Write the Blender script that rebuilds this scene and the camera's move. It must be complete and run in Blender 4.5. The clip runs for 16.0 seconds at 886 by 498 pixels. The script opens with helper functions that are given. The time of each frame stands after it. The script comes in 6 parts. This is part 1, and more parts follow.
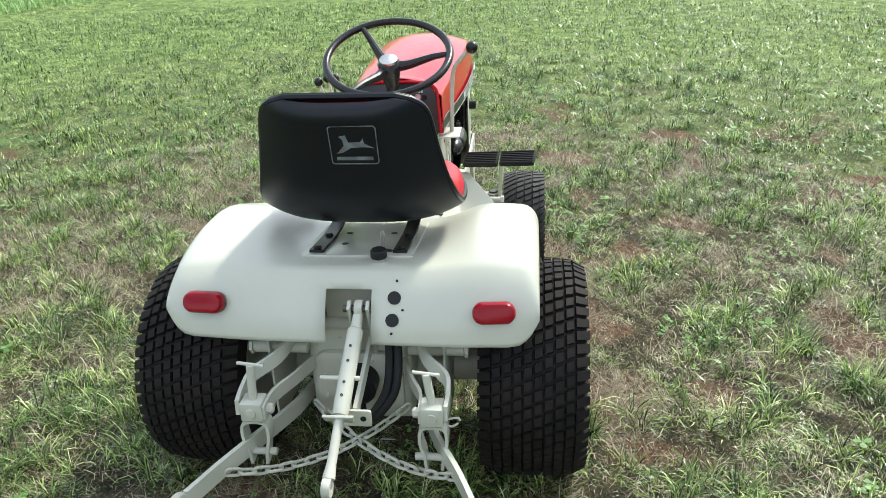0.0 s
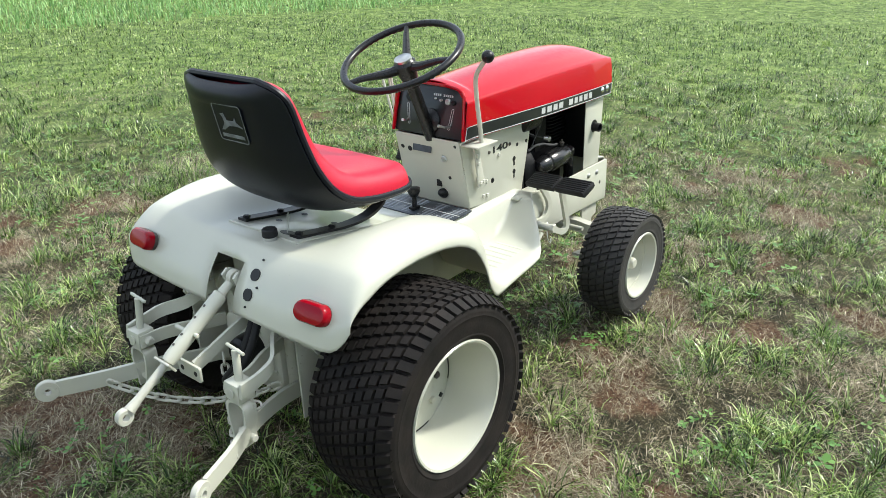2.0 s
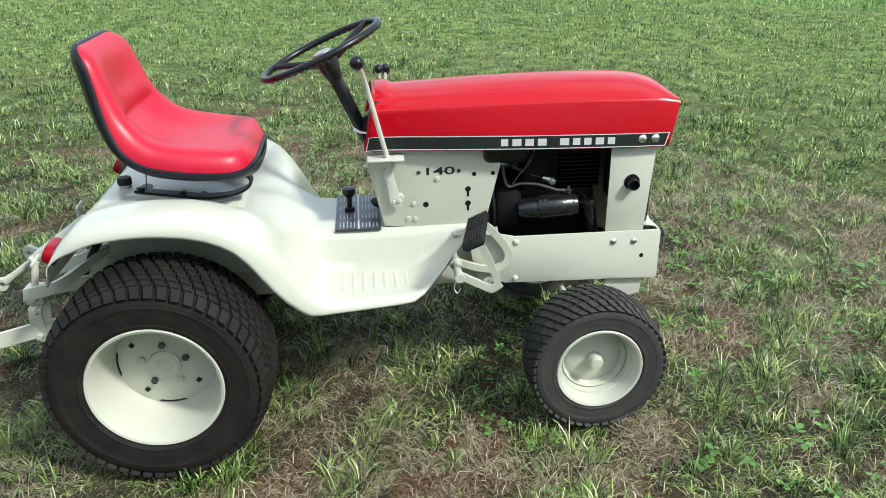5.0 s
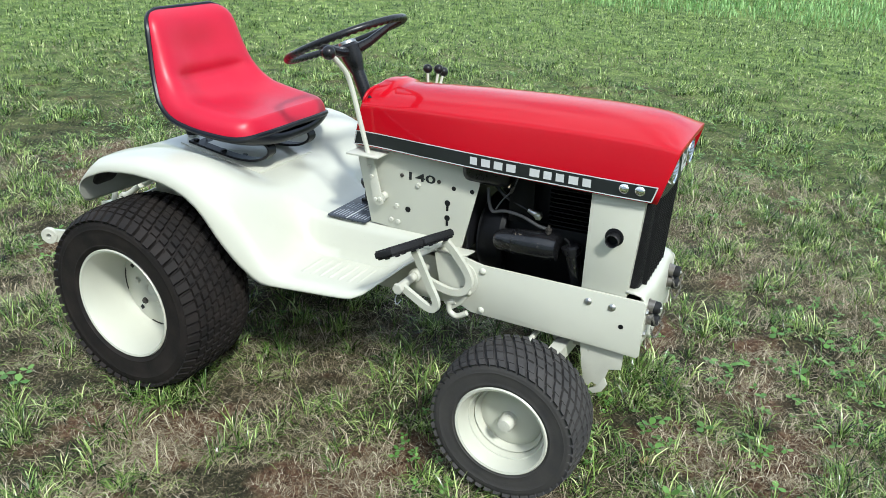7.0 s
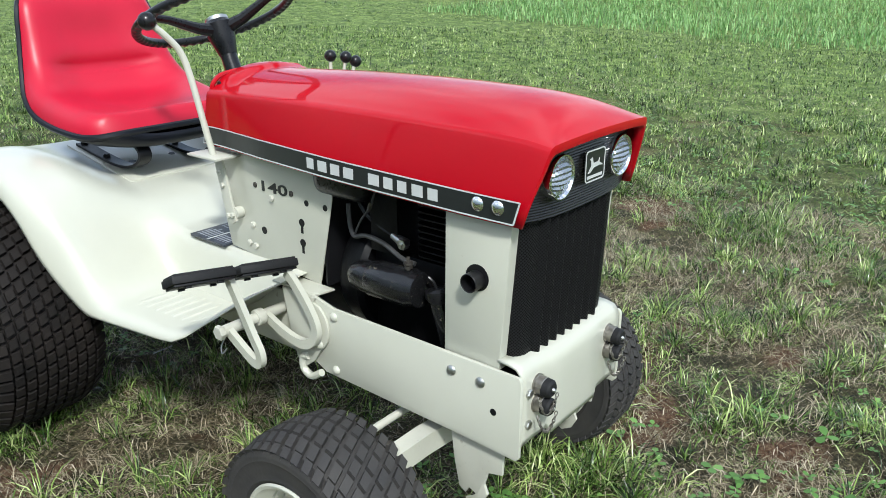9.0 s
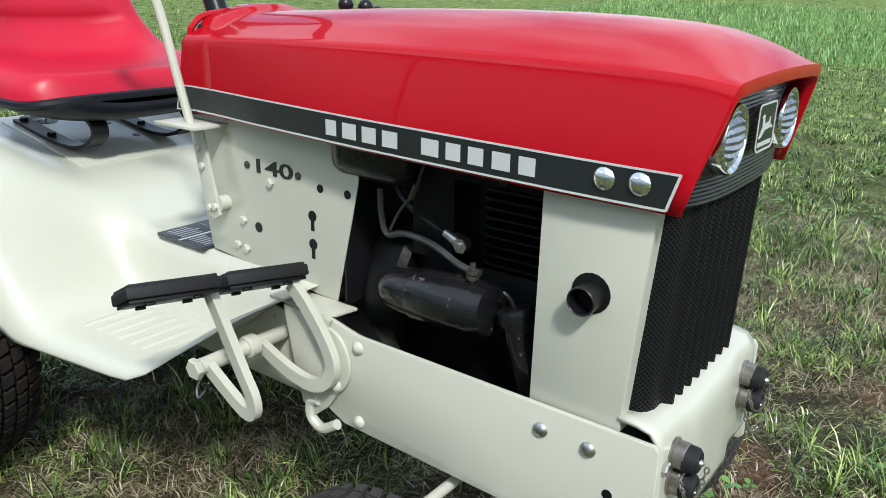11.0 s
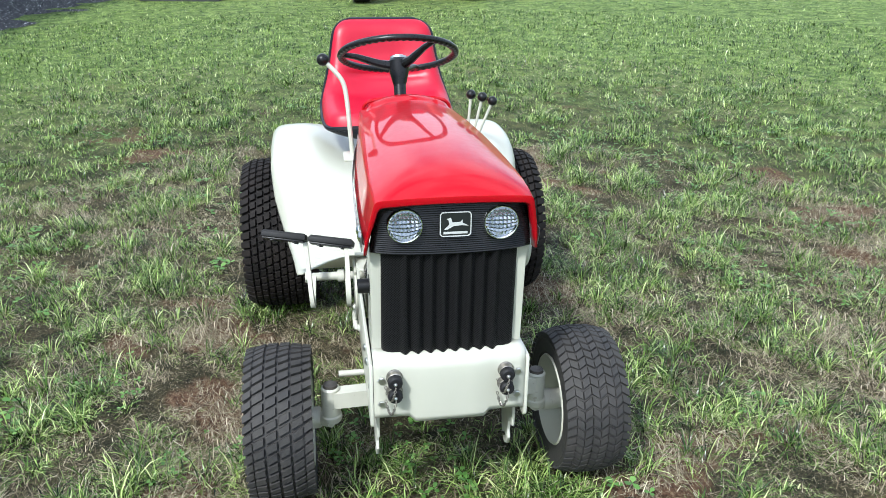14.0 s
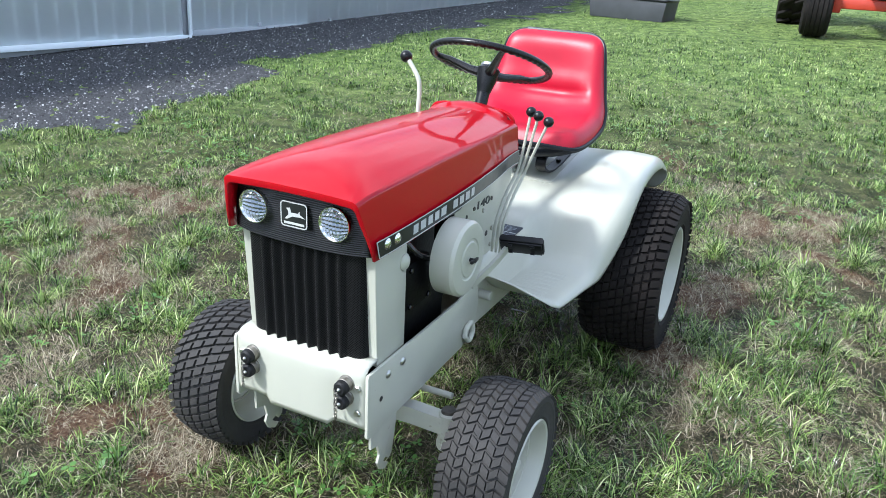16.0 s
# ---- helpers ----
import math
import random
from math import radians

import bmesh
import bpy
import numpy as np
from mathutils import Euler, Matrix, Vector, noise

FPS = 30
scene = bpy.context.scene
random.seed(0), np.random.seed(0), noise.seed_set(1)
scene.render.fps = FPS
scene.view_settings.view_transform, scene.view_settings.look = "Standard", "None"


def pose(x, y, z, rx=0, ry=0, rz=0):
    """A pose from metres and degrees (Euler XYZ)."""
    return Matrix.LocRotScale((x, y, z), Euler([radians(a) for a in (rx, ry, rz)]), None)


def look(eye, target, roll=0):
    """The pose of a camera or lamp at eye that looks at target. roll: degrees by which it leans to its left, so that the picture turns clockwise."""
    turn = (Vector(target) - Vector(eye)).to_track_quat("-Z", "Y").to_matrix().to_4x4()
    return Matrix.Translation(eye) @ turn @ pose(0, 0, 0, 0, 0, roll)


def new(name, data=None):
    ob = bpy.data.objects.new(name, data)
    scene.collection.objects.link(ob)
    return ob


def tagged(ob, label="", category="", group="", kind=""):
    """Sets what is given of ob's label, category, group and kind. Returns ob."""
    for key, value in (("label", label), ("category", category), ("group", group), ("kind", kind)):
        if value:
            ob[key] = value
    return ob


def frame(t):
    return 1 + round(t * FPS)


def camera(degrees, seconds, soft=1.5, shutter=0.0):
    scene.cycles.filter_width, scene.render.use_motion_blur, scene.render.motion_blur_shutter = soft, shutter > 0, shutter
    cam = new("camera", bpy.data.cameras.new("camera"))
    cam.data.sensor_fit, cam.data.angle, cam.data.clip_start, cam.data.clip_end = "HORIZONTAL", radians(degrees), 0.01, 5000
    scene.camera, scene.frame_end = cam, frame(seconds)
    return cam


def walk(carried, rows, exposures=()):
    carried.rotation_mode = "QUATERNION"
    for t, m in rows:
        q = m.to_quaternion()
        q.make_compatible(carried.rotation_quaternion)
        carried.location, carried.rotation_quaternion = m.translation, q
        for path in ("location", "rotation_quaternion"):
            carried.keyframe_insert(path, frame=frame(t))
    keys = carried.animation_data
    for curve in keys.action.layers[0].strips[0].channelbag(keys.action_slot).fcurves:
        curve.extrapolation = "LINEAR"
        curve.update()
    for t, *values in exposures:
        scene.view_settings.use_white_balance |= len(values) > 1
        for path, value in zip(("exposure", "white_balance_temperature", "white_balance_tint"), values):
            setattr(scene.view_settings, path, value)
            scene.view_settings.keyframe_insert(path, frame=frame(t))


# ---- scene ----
cam = camera(59.4, 16.0, soft=0.4)
PATH = [
    (0, (-1.762, -0.416, 1.479), (0.027, -0.195, 0.612), -2.7),
    (0.5, (-1.742, -0.755, 1.471), (0.004, -0.283, 0.618), -2.2),
    (1, (-1.601, -1.045, 1.43), (0.068, -0.321, 0.601), -2.3),
    (1.5, (-1.446, -1.289, 1.437), (0.107, -0.331, 0.617), -2.2),
    (2, (-1.241, -1.542, 1.403), (0.169, -0.372, 0.6), -2.0),
    (2.5, (-1.002, -1.738, 1.378), (0.234, -0.382, 0.582), -1.8),
    (3, (-0.736, -1.915, 1.406), (0.298, -0.401, 0.609), -1.9),
    (3.5, (-0.409, -2.081, 1.393), (0.421, -0.446, 0.595), -2.0),
    (4, (-0.101, -2.176, 1.365), (0.528, -0.451, 0.573), -2.0),
    (4.5, (0.193, -2.238, 1.387), (0.612, -0.448, 0.6), -1.5),
    (5, (0.562, -2.252, 1.386), (0.743, -0.434, 0.574), -0.9),
    (5.2, (0.683, -2.245, 1.393), (0.77, -0.421, 0.576), -0.7),
    (7.3, (1.874, -1.856, 1.352), (0.949, -0.267, 0.566), 1.6),
    (7.5, (1.966, -1.79, 1.359), (0.972, -0.242, 0.574), 1.5),
    (8, (2.198, -1.618, 1.344), (1.08, -0.155, 0.561), 1.6),
    (8.2, (2.271, -1.539, 1.328), (1.118, -0.099, 0.556), 1.5),
    (10.3, (1.531, -0.691, 0.79), (0.385, 0.86, 0.258), -1.2),
    (10.5, (1.542, -0.727, 0.805), (0.392, 0.82, 0.273), -0.7),
    (11, (1.672, -0.902, 0.948), (0.532, 0.615, 0.317), 1.2),
    (11.5, (1.869, -1.023, 1.16), (0.702, 0.362, 0.311), 1.8),
    (12, (2.175, -1.108, 1.262), (0.927, 0.132, 0.312), 2.0),
    (12.5, (2.412, -1.082, 1.322), (0.999, -0.008, 0.401), 0.8),
    (13, (2.569, -0.847, 1.323), (0.99, 0.02, 0.454), 0.7),
    (13.5, (2.769, -0.583, 1.345), (1.037, 0.02, 0.547), 0.9),
    (14, (2.911, -0.26, 1.357), (1.079, 0.036, 0.613), 0.6),
    (14.5, (2.902, 0.074, 1.335), (1.034, 0.057, 0.62), 0.8),
    (15, (2.892, 0.381, 1.32), (1.044, 0.074, 0.621), 1.6),
    (15.5, (2.819, 0.673, 1.339), (1.039, 0.103, 0.629), 2.5),
    (16, (2.64, 0.922, 1.334), (0.961, 0.113, 0.608), 3.2),
]
walk(cam, [(t, look(eye, target, roll)) for t, eye, target, roll in PATH], [(0.0, 1.19, 6250, 5), (2.0, 1.09, 6250, 5), (4.0, 0.86, 6150, 4), (8.0, 0.82, 5800, 5), (10.3, 0.62, 5950, 6), (11.0, 0.63, 5950, 6), (12.0, 0.82, 5880, 5), (13.5, 0.97, 5750, 6), (16.0, 1.14, 5600, 9)])

# ---- world, sun ----
world = bpy.data.worlds.new("sky")
scene.world = world
world.use_nodes = True
_nt = world.node_tree
_sky = _nt.nodes.new("ShaderNodeTexSky")
_sky.sky_type = "NISHITA"
_sky.sun_disc = False
SUN = Vector((0.74, -0.62, 1.0)).normalized()
_sky.sun_elevation = math.asin(SUN.z)
_sky.sun_rotation = math.atan2(SUN.x, SUN.y)
_sky.air_density, _sky.dust_density, _sky.ozone_density = 1.0, 2.5, 1.0
_nt.nodes["Background"].inputs["Strength"].default_value = 0.117
# a thin veil of bright cloud over the blue
_dir = _nt.nodes.new("ShaderNodeTexCoord")
_cl = _nt.nodes.new("ShaderNodeTexNoise")
_cl.inputs["Scale"].default_value, _cl.inputs["Detail"].default_value, _cl.inputs["Roughness"].default_value = 2.4, 6, 0.55
_nt.links.new(_dir.outputs["Generated"], _cl.inputs["Vector"])
_cover = _nt.nodes.new("ShaderNodeMapRange")
_cover.inputs["From Min"].default_value, _cover.inputs["From Max"].default_value = 0.36, 0.60
_cover.inputs["To Max"].default_value = 0.88
_nt.links.new(_cl.outputs["Fac"], _cover.inputs["Value"])
_veil = _nt.nodes.new("ShaderNodeMix")
_veil.data_type = "RGBA"
_veil.inputs["B"].default_value = (7.4, 7.7, 8.3, 1)
_nt.links.new(_cover.outputs["Result"], _veil.inputs["Factor"])
_nt.links.new(_sky.outputs[0], _veil.inputs["A"])
_nt.links.new(_veil.outputs["Result"], _nt.nodes["Background"].inputs["Color"])
sun = new("sun", bpy.data.lights.new("sun", "SUN"))
sun.data.energy, sun.data.angle, sun.data.color = 2.65, radians(6.0), (1.0, 0.95, 0.86)
sun.matrix_world = look(SUN * 30, (0, 0, 0))


# ---- materials ----
def material(name, color, rough=0.5, metal=0.0, vary=0.08, scale=9.0, bump=0.0, bump_scale=60.0, coat=0.0, dark=None, spec=0.5, wear=0.0):
    """A surface with tint variation at two scales, roughness variation and fine relief."""
    m = bpy.data.materials.new(name)
    m.use_nodes = True
    nt = m.node_tree
    n, l = nt.nodes, nt.links
    b = n["Principled BSDF"]
    tc = n.new("ShaderNodeTexCoord")
    big = n.new("ShaderNodeTexNoise")
    big.inputs["Scale"].default_value, big.inputs["Detail"].default_value = scale, 6
    fine = n.new("ShaderNodeTexNoise")
    fine.inputs["Scale"].default_value, fine.inputs["Detail"].default_value = bump_scale, 4
    for x in (big, fine):
        l.new(tc.outputs["Object"], x.inputs["Vector"])
    ramp = n.new("ShaderNodeMapRange")
    ramp.inputs["From Min"].default_value, ramp.inputs["From Max"].default_value = 0.3, 0.7
    l.new(big.outputs["Fac"], ramp.inputs["Value"])
    mix = n.new("ShaderNodeMix")
    mix.data_type = "RGBA"
    low = dark or tuple(c * (1 - vary) for c in color)
    mix.inputs["A"].default_value, mix.inputs["B"].default_value = (*low, 1), (*[min(1, c * (1 + vary * 0.5)) for c in color], 1)
    l.new(ramp.outputs["Result"], mix.inputs["Factor"])
    out = mix.outputs["Result"]
    if wear:
        spot = n.new("ShaderNodeMapRange")
        spot.inputs["From Min"].default_value, spot.inputs["From Max"].default_value = 0.66, 0.74
        l.new(fine.outputs["Fac"], spot.inputs["Value"])
        mul = n.new("ShaderNodeMath")
        mul.operation = "MULTIPLY"
        mul.inputs[1].default_value = wear
        l.new(spot.outputs["Result"], mul.inputs[0])
        mix2 = n.new("ShaderNodeMix")
        mix2.data_type = "RGBA"
        mix2.inputs["B"].default_value = (0.22, 0.19, 0.14, 1)
        l.new(out, mix2.inputs["A"])
        l.new(mul.outputs[0], mix2.inputs["Factor"])
        out = mix2.outputs["Result"]
    l.new(out, b.inputs["Base Color"])
    rr = n.new("ShaderNodeMapRange")
    rr.inputs["To Min"].default_value, rr.inputs["To Max"].default_value = max(0.02, rough - 0.06), min(1, rough + 0.08)
    l.new(fine.outputs["Fac"], rr.inputs["Value"])
    l.new(rr.outputs["Result"], b.inputs["Roughness"])
    b.inputs["Metallic"].default_value = metal
    b.inputs["Specular IOR Level"].default_value = spec
    b.inputs["Coat Weight"].default_value = coat
    b.inputs["Coat Roughness"].default_value = 0.03
    if bump:
        bp = n.new("ShaderNodeBump")
        bp.inputs["Strength"].default_value, bp.inputs["Distance"].default_value = bump, 0.002
        l.new(fine.outputs["Fac"], bp.inputs["Height"])
        l.new(bp.outputs["Normal"], b.inputs["Normal"])
    return m


CREAM = material("cream_paint", (0.475, 0.475, 0.400), 0.30, vary=0.05, scale=5, bump=0.03, bump_scale=90, coat=0.25)
CREAM_WORN = material("worn_cream_paint", (0.47, 0.465, 0.395), 0.42, vary=0.10, scale=14, bump=0.10, bump_scale=70, wear=0.5)
RED = material("red_paint", (0.37, 0.0016, 0.008), 0.34, vary=0.06, scale=4, coat=0.62, spec=0.03)
VINYL = material("red_vinyl", (0.42, 0.0035, 0.024), 0.38, vary=0.10, scale=7, bump=0.10, bump_scale=420, spec=0.40)
BLACK = material("black_paint", (0.008, 0.008, 0.009), 0.38, vary=0.3, bump=0.08, bump_scale=160, spec=0.28)
SHELL = material("black_fibreglass", (0.0055, 0.0065, 0.0105), 0.36, vary=0.3, scale=6, bump=0.10, bump_scale=260, spec=0.30)
PLASTIC = material("black_plastic", (0.009, 0.009, 0.010), 0.28, vary=0.25, bump=0.05, bump_scale=200, spec=0.32)
RUBBER = material("tyre_rubber", (0.0080, 0.0073, 0.0070), 0.72, vary=0.30, scale=16, bump=0.30, bump_scale=130, dark=(0.020, 0.0163, 0.0145), spec=0.15)
DUSTY = material("dusty_tyre_rubber", (0.026, 0.025, 0.025), 0.70, vary=0.30, scale=16, bump=0.30, bump_scale=130, dark=(0.044, 0.041, 0.038), spec=0.30)
PADRUBBER = material("pedal_rubber", (0.014, 0.014, 0.015), 0.6, vary=0.3, bump=0.3, bump_scale=150, spec=0.25)
STEEL = material("zinc_steel", (0.55, 0.55, 0.53), 0.35, metal=1.0, vary=0.2, scale=40, bump=0.1)
CHROME = material("chrome", (0.80, 0.80, 0.80), 0.08, metal=1.0, vary=0.05)
ENGINE = material("engine_black", (0.0035, 0.0035, 0.004), 0.45, vary=0.4, scale=20, bump=0.4, bump_scale=90, spec=0.14)
STARTER = material("starter_black_paint", (0.009, 0.009, 0.010), 0.20, vary=0.4, scale=30, bump=0.25, bump_scale=120, wear=0.5)
GREASE = material("greasy_metal", (0.10, 0.09, 0.08), 0.5, metal=0.6, vary=0.5, scale=40, bump=0.3)
LENSRED = material("red_lens", (0.24, 0.001, 0.008), 0.14, vary=0.08, spec=0.25)
SILVER = material("silver_decal", (0.50, 0.51, 0.50), 0.35, vary=0.05)
FADED = material("faded_silver_print", (0.16, 0.17, 0.18), 0.45, vary=0.5, scale=40)
DECAL = material("black_decal", (0.015, 0.017, 0.018), 0.30, vary=0.2)
PLATE = material("instruction_plate", (0.035, 0.042, 0.055), 0.35, vary=0.4, scale=30)
MARK = material("plate_marks", (0.30, 0.32, 0.35), 0.4, vary=0.2, scale=60)
WIRE = material("wire_insulation", (0.045, 0.045, 0.045), 0.5, vary=0.3, scale=30)


# ---- small mesh tools ----
def part(name, bm, mat, parent=None, label="", smooth=True, angle=0.6):
    """Links a bmesh as ONE mesh object under its thing or part."""
    me = bpy.data.meshes.new(name)
    bmesh.ops.recalc_face_normals(bm, faces=bm.faces)
    bm.to_mesh(me)
    bm.free()
    for m in mat if isinstance(mat, (list, tuple)) else [mat]:
        me.materials.append(m)
    if smooth:
        me.polygons.foreach_set("use_smooth", [True] * len(me.polygons))
        me.set_sharp_from_angle(angle=angle)
    ob = new(name, me)
    ob.parent = parent
    if label:
        tagged(ob, label)
    return ob


def empty(name, parent=None):
    ob = new(name)
    ob.empty_display_size = 0.05
    ob.parent = parent
    return ob


def B():
    return bmesh.new()


def box(bm, lo, hi, bevel=0.0, m=None, seg=2):
    """A box between two corners, with rounded edges."""
    lo, hi = Vector(lo), Vector(hi)
    r = bmesh.ops.create_cube(bm, size=1.0)
    vs = r["verts"]
    for v in vs:
        v.co = Vector([(lo[i] + hi[i]) / 2 + v.co[i] * (hi[i] - lo[i]) for i in range(3)])
    if bevel:
        es = list({e for v in vs for e in v.link_edges})
        r2 = bmesh.ops.bevel(bm, geom=es, offset=bevel, segments=seg, affect="EDGES", profile=0.5)
        vs = list({v for f in r2["faces"] for v in f.verts} | {v for v in vs if v.is_valid})
    if m is not None:
        bmesh.ops.transform(bm, matrix=m, verts=vs)
    return vs


def frame_of(d):
    d = Vector(d).normalized()
    a = Vector((0, 0, 1)) if abs(d.z) < 0.9 else Vector((1, 0, 0))
    u = d.cross(a).normalized()
    return u, d.cross(u).normalized()


def tube(bm, pts, r, n=10, cap=True):
    """A round bar along a line of points; r is one radius or one for each point."""
    pts = [Vector(p) for p in pts]
    rs = r if isinstance(r, (list, tuple)) else [r] * len(pts)
    rings = []
    u = None
    for i, p in enumerate(pts):
        d = (pts[min(i + 1, len(pts) - 1)] - pts[max(i - 1, 0)]).normalized()
        if u is None:
            u, w = frame_of(d)
        else:
            u = (u - d * u.dot(d)).normalized()
            w = d.cross(u)
        rings.append([bm.verts.new(p + rs[i] * (math.cos(2 * math.pi * k / n) * u + math.sin(2 * math.pi * k / n) * w)) for k in range(n)])
    for a, b in zip(rings, rings[1:]):
        for k in range(n):
            bm.faces.new((a[k], a[(k + 1) % n], b[(k + 1) % n], b[k]))
    if cap:
        bm.faces.new(rings[0][::-1])
        bm.faces.new(rings[-1])
    return bm


def rod(bm, a, b, r, n=12, bevel=0.0):
    """A straight round bar, with chamfered ends."""
    a, b = Vector(a), Vector(b)
    d = (b - a).normalized()
    if bevel:
        return tube(bm, [a, a + d * bevel * 0.01, a + d * bevel, b - d * bevel, b - d * bevel * 0.01, b], [r - bevel, r - bevel, r, r, r - bevel, r - bevel], n)
    return tube(bm, [a, b], r, n)


def smooth_path(pts, n=8):
    """A rounded line through points (Catmull-Rom)."""
    p = [Vector(q) for q in pts]
    p = [2 * p[0] - p[1]] + p + [2 * p[-1] - p[-2]]
    out = []
    for i in range(1, len(p) - 2):
        for k in range(n):
            t = k / n
            out.append(0.5 * (2 * p[i] + (p[i + 1] - p[i - 1]) * t + (2 * p[i - 1] - 5 * p[i] + 4 * p[i + 1] - p[i + 2]) * t * t + (3 * p[i] - p[i - 1] - 3 * p[i + 1] + p[i + 2]) * t**3))
    return out + [p[-2]]


def flat_bar(bm, pts, width, thick, across):
    """A flat strip bent along a line of points; across: the direction of its width."""
    pts = [Vector(p) for p in pts]
    w = Vector(across).normalized()
    rings = []
    for i, p in enumerate(pts):
        d = (pts[min(i + 1, len(pts) - 1)] - pts[max(i - 1, 0)]).normalized()
        q = d.cross(w).normalized()
        rings.append([bm.verts.new(p + w * a * width / 2 + q * b * thick / 2) for a, b in ((-1, -1), (1, -1), (1, 1), (-1, 1))])
    for a, b in zip(rings, rings[1:]):
        for k in range(4):
            bm.faces.new((a[k], a[(k + 1) % 4], b[(k + 1) % 4], b[k]))
    bm.faces.new(rings[0][::-1])
    bm.faces.new(rings[-1])
    return bm


def lathe(bm, prof, centre, axis="y", n=48, closed=False):
    """Turns a profile of (along the axis, radius) round an axis through centre."""
    c = Vector(centre)
    rings = []
    for k in range(n):
        a = 2 * math.pi * k / n
        ring = []
        for s, r in prof:
            p = {"y": (r * math.cos(a), s, r * math.sin(a)), "x": (s, r * math.cos(a), r * math.sin(a)), "z": (r * math.cos(a), r * math.sin(a), s)}[axis]
            ring.append(bm.verts.new(c + Vector(p)))
        rings.append(ring)
    m = len(prof)
    for k in range(n):
        a, b = rings[k], rings[(k + 1) % n]
        for j in range(m if closed else m - 1):
            bm.faces.new((a[j], a[(j + 1) % m], b[(j + 1) % m], b[j]))
    bmesh.ops.remove_doubles(bm, verts=[v for r in rings for v in (r[0], r[-1])], dist=1e-5)
    return bm


def slab(bm, outline, axis, a, b, bevel=0.0):
    """An outline in a plane, extruded along axis from a to b. The outline gives the two other coordinates in order."""
    i = "xyz".index(axis)
    def at(p, s):
        q = list(p)
        q.insert(i, s)
        return Vector(q)
    lo = [bm.verts.new(at(p, a)) for p in outline]
    hi = [bm.verts.new(at(p, b)) for p in outline]
    f1 = bm.faces.new(lo)
    f2 = bm.faces.new(hi[::-1])
    n = len(outline)
    for k in range(n):
        bm.faces.new((lo[k], hi[k], hi[(k + 1) % n], lo[(k + 1) % n]))
    if bevel:
        es = list({e for f in (f1, f2) for e in f.edges})
        bmesh.ops.recalc_face_normals(bm, faces=list({f for v in lo + hi for f in v.link_faces}))
        bmesh.ops.bevel(bm, geom=es, offset=bevel, segments=2, affect="EDGES", profile=0.5)
    return bm


def arc(cx, cy, r, a0, a1, n=8):
    return [(cx + r * math.cos(radians(a0 + (a1 - a0) * k / n)), cy + r * math.sin(radians(a0 + (a1 - a0) * k / n))) for k in range(n + 1)]


def rounded(w0, w1, h0, h1, r, n=5):
    return arc(w1 - r, h1 - r, r, 0, 90, n) + arc(w0 + r, h1 - r, r, 90, 180, n) + arc(w0 + r, h0 + r, r, 180, 270, n) + arc(w1 - r, h0 + r, r, 270, 360, n)


def sheet(bm, rows):
    """A surface through rows of points."""
    vs = [[bm.verts.new(p) for p in row] for row in rows]
    for a, b in zip(vs, vs[1:]):
        for k in range(len(a) - 1):
            bm.faces.new((a[k], a[k + 1], b[k + 1], b[k]))
    return vs


def curve(xs, ys):
    """A smooth function through given values."""
    xs, ys = np.array(xs, float), np.array(ys, float)
    d = np.diff(ys) / np.diff(xs)
    m = np.zeros(len(xs))
    m[0], m[-1] = d[0], d[-1]
    for i in range(1, len(xs) - 1):
        m[i] = 0 if d[i - 1] * d[i] <= 0 else 2 * d[i - 1] * d[i] / (d[i - 1] + d[i])
    def f(x):
        x = min(max(x, xs[0]), xs[-1])
        i = min(max(int(np.searchsorted(xs, x)) - 1, 0), len(xs) - 2)
        h = xs[i + 1] - xs[i]
        t = (x - xs[i]) / h
        return float((2 * t**3 - 3 * t**2 + 1) * ys[i] + (t**3 - 2 * t**2 + t) * h * m[i] + (3 * t**2 - 2 * t**3) * ys[i + 1] + (t**3 - t**2) * h * m[i + 1])
    return f


def step(a, b, x):
    t = min(max((x - a) / (b - a), 0), 1)
    return t * t * (3 - 2 * t)


def thicken(ob, t, offset=-1.0):
    s = ob.modifiers.new("thickness", "SOLIDIFY")
    s.thickness, s.offset = t, offset
    return ob


# ---- ground ----
def ground_z(x, y):
    """The field: a gentle fall to the front, a rise behind."""
    soft = np.log1p(np.exp(-(np.clip(x, -60, 60) + 1.0) * 1.5)) / 1.5
    far = np.maximum(np.hypot(x, y), 25.0) / 25.0
    hill = np.maximum(0.0, y - 12.0)
    return 0.004 + (-0.020 * x + 0.020 * y + 0.0185 * soft) / far + 0.055 * hill * hill / (hill + 8.0)


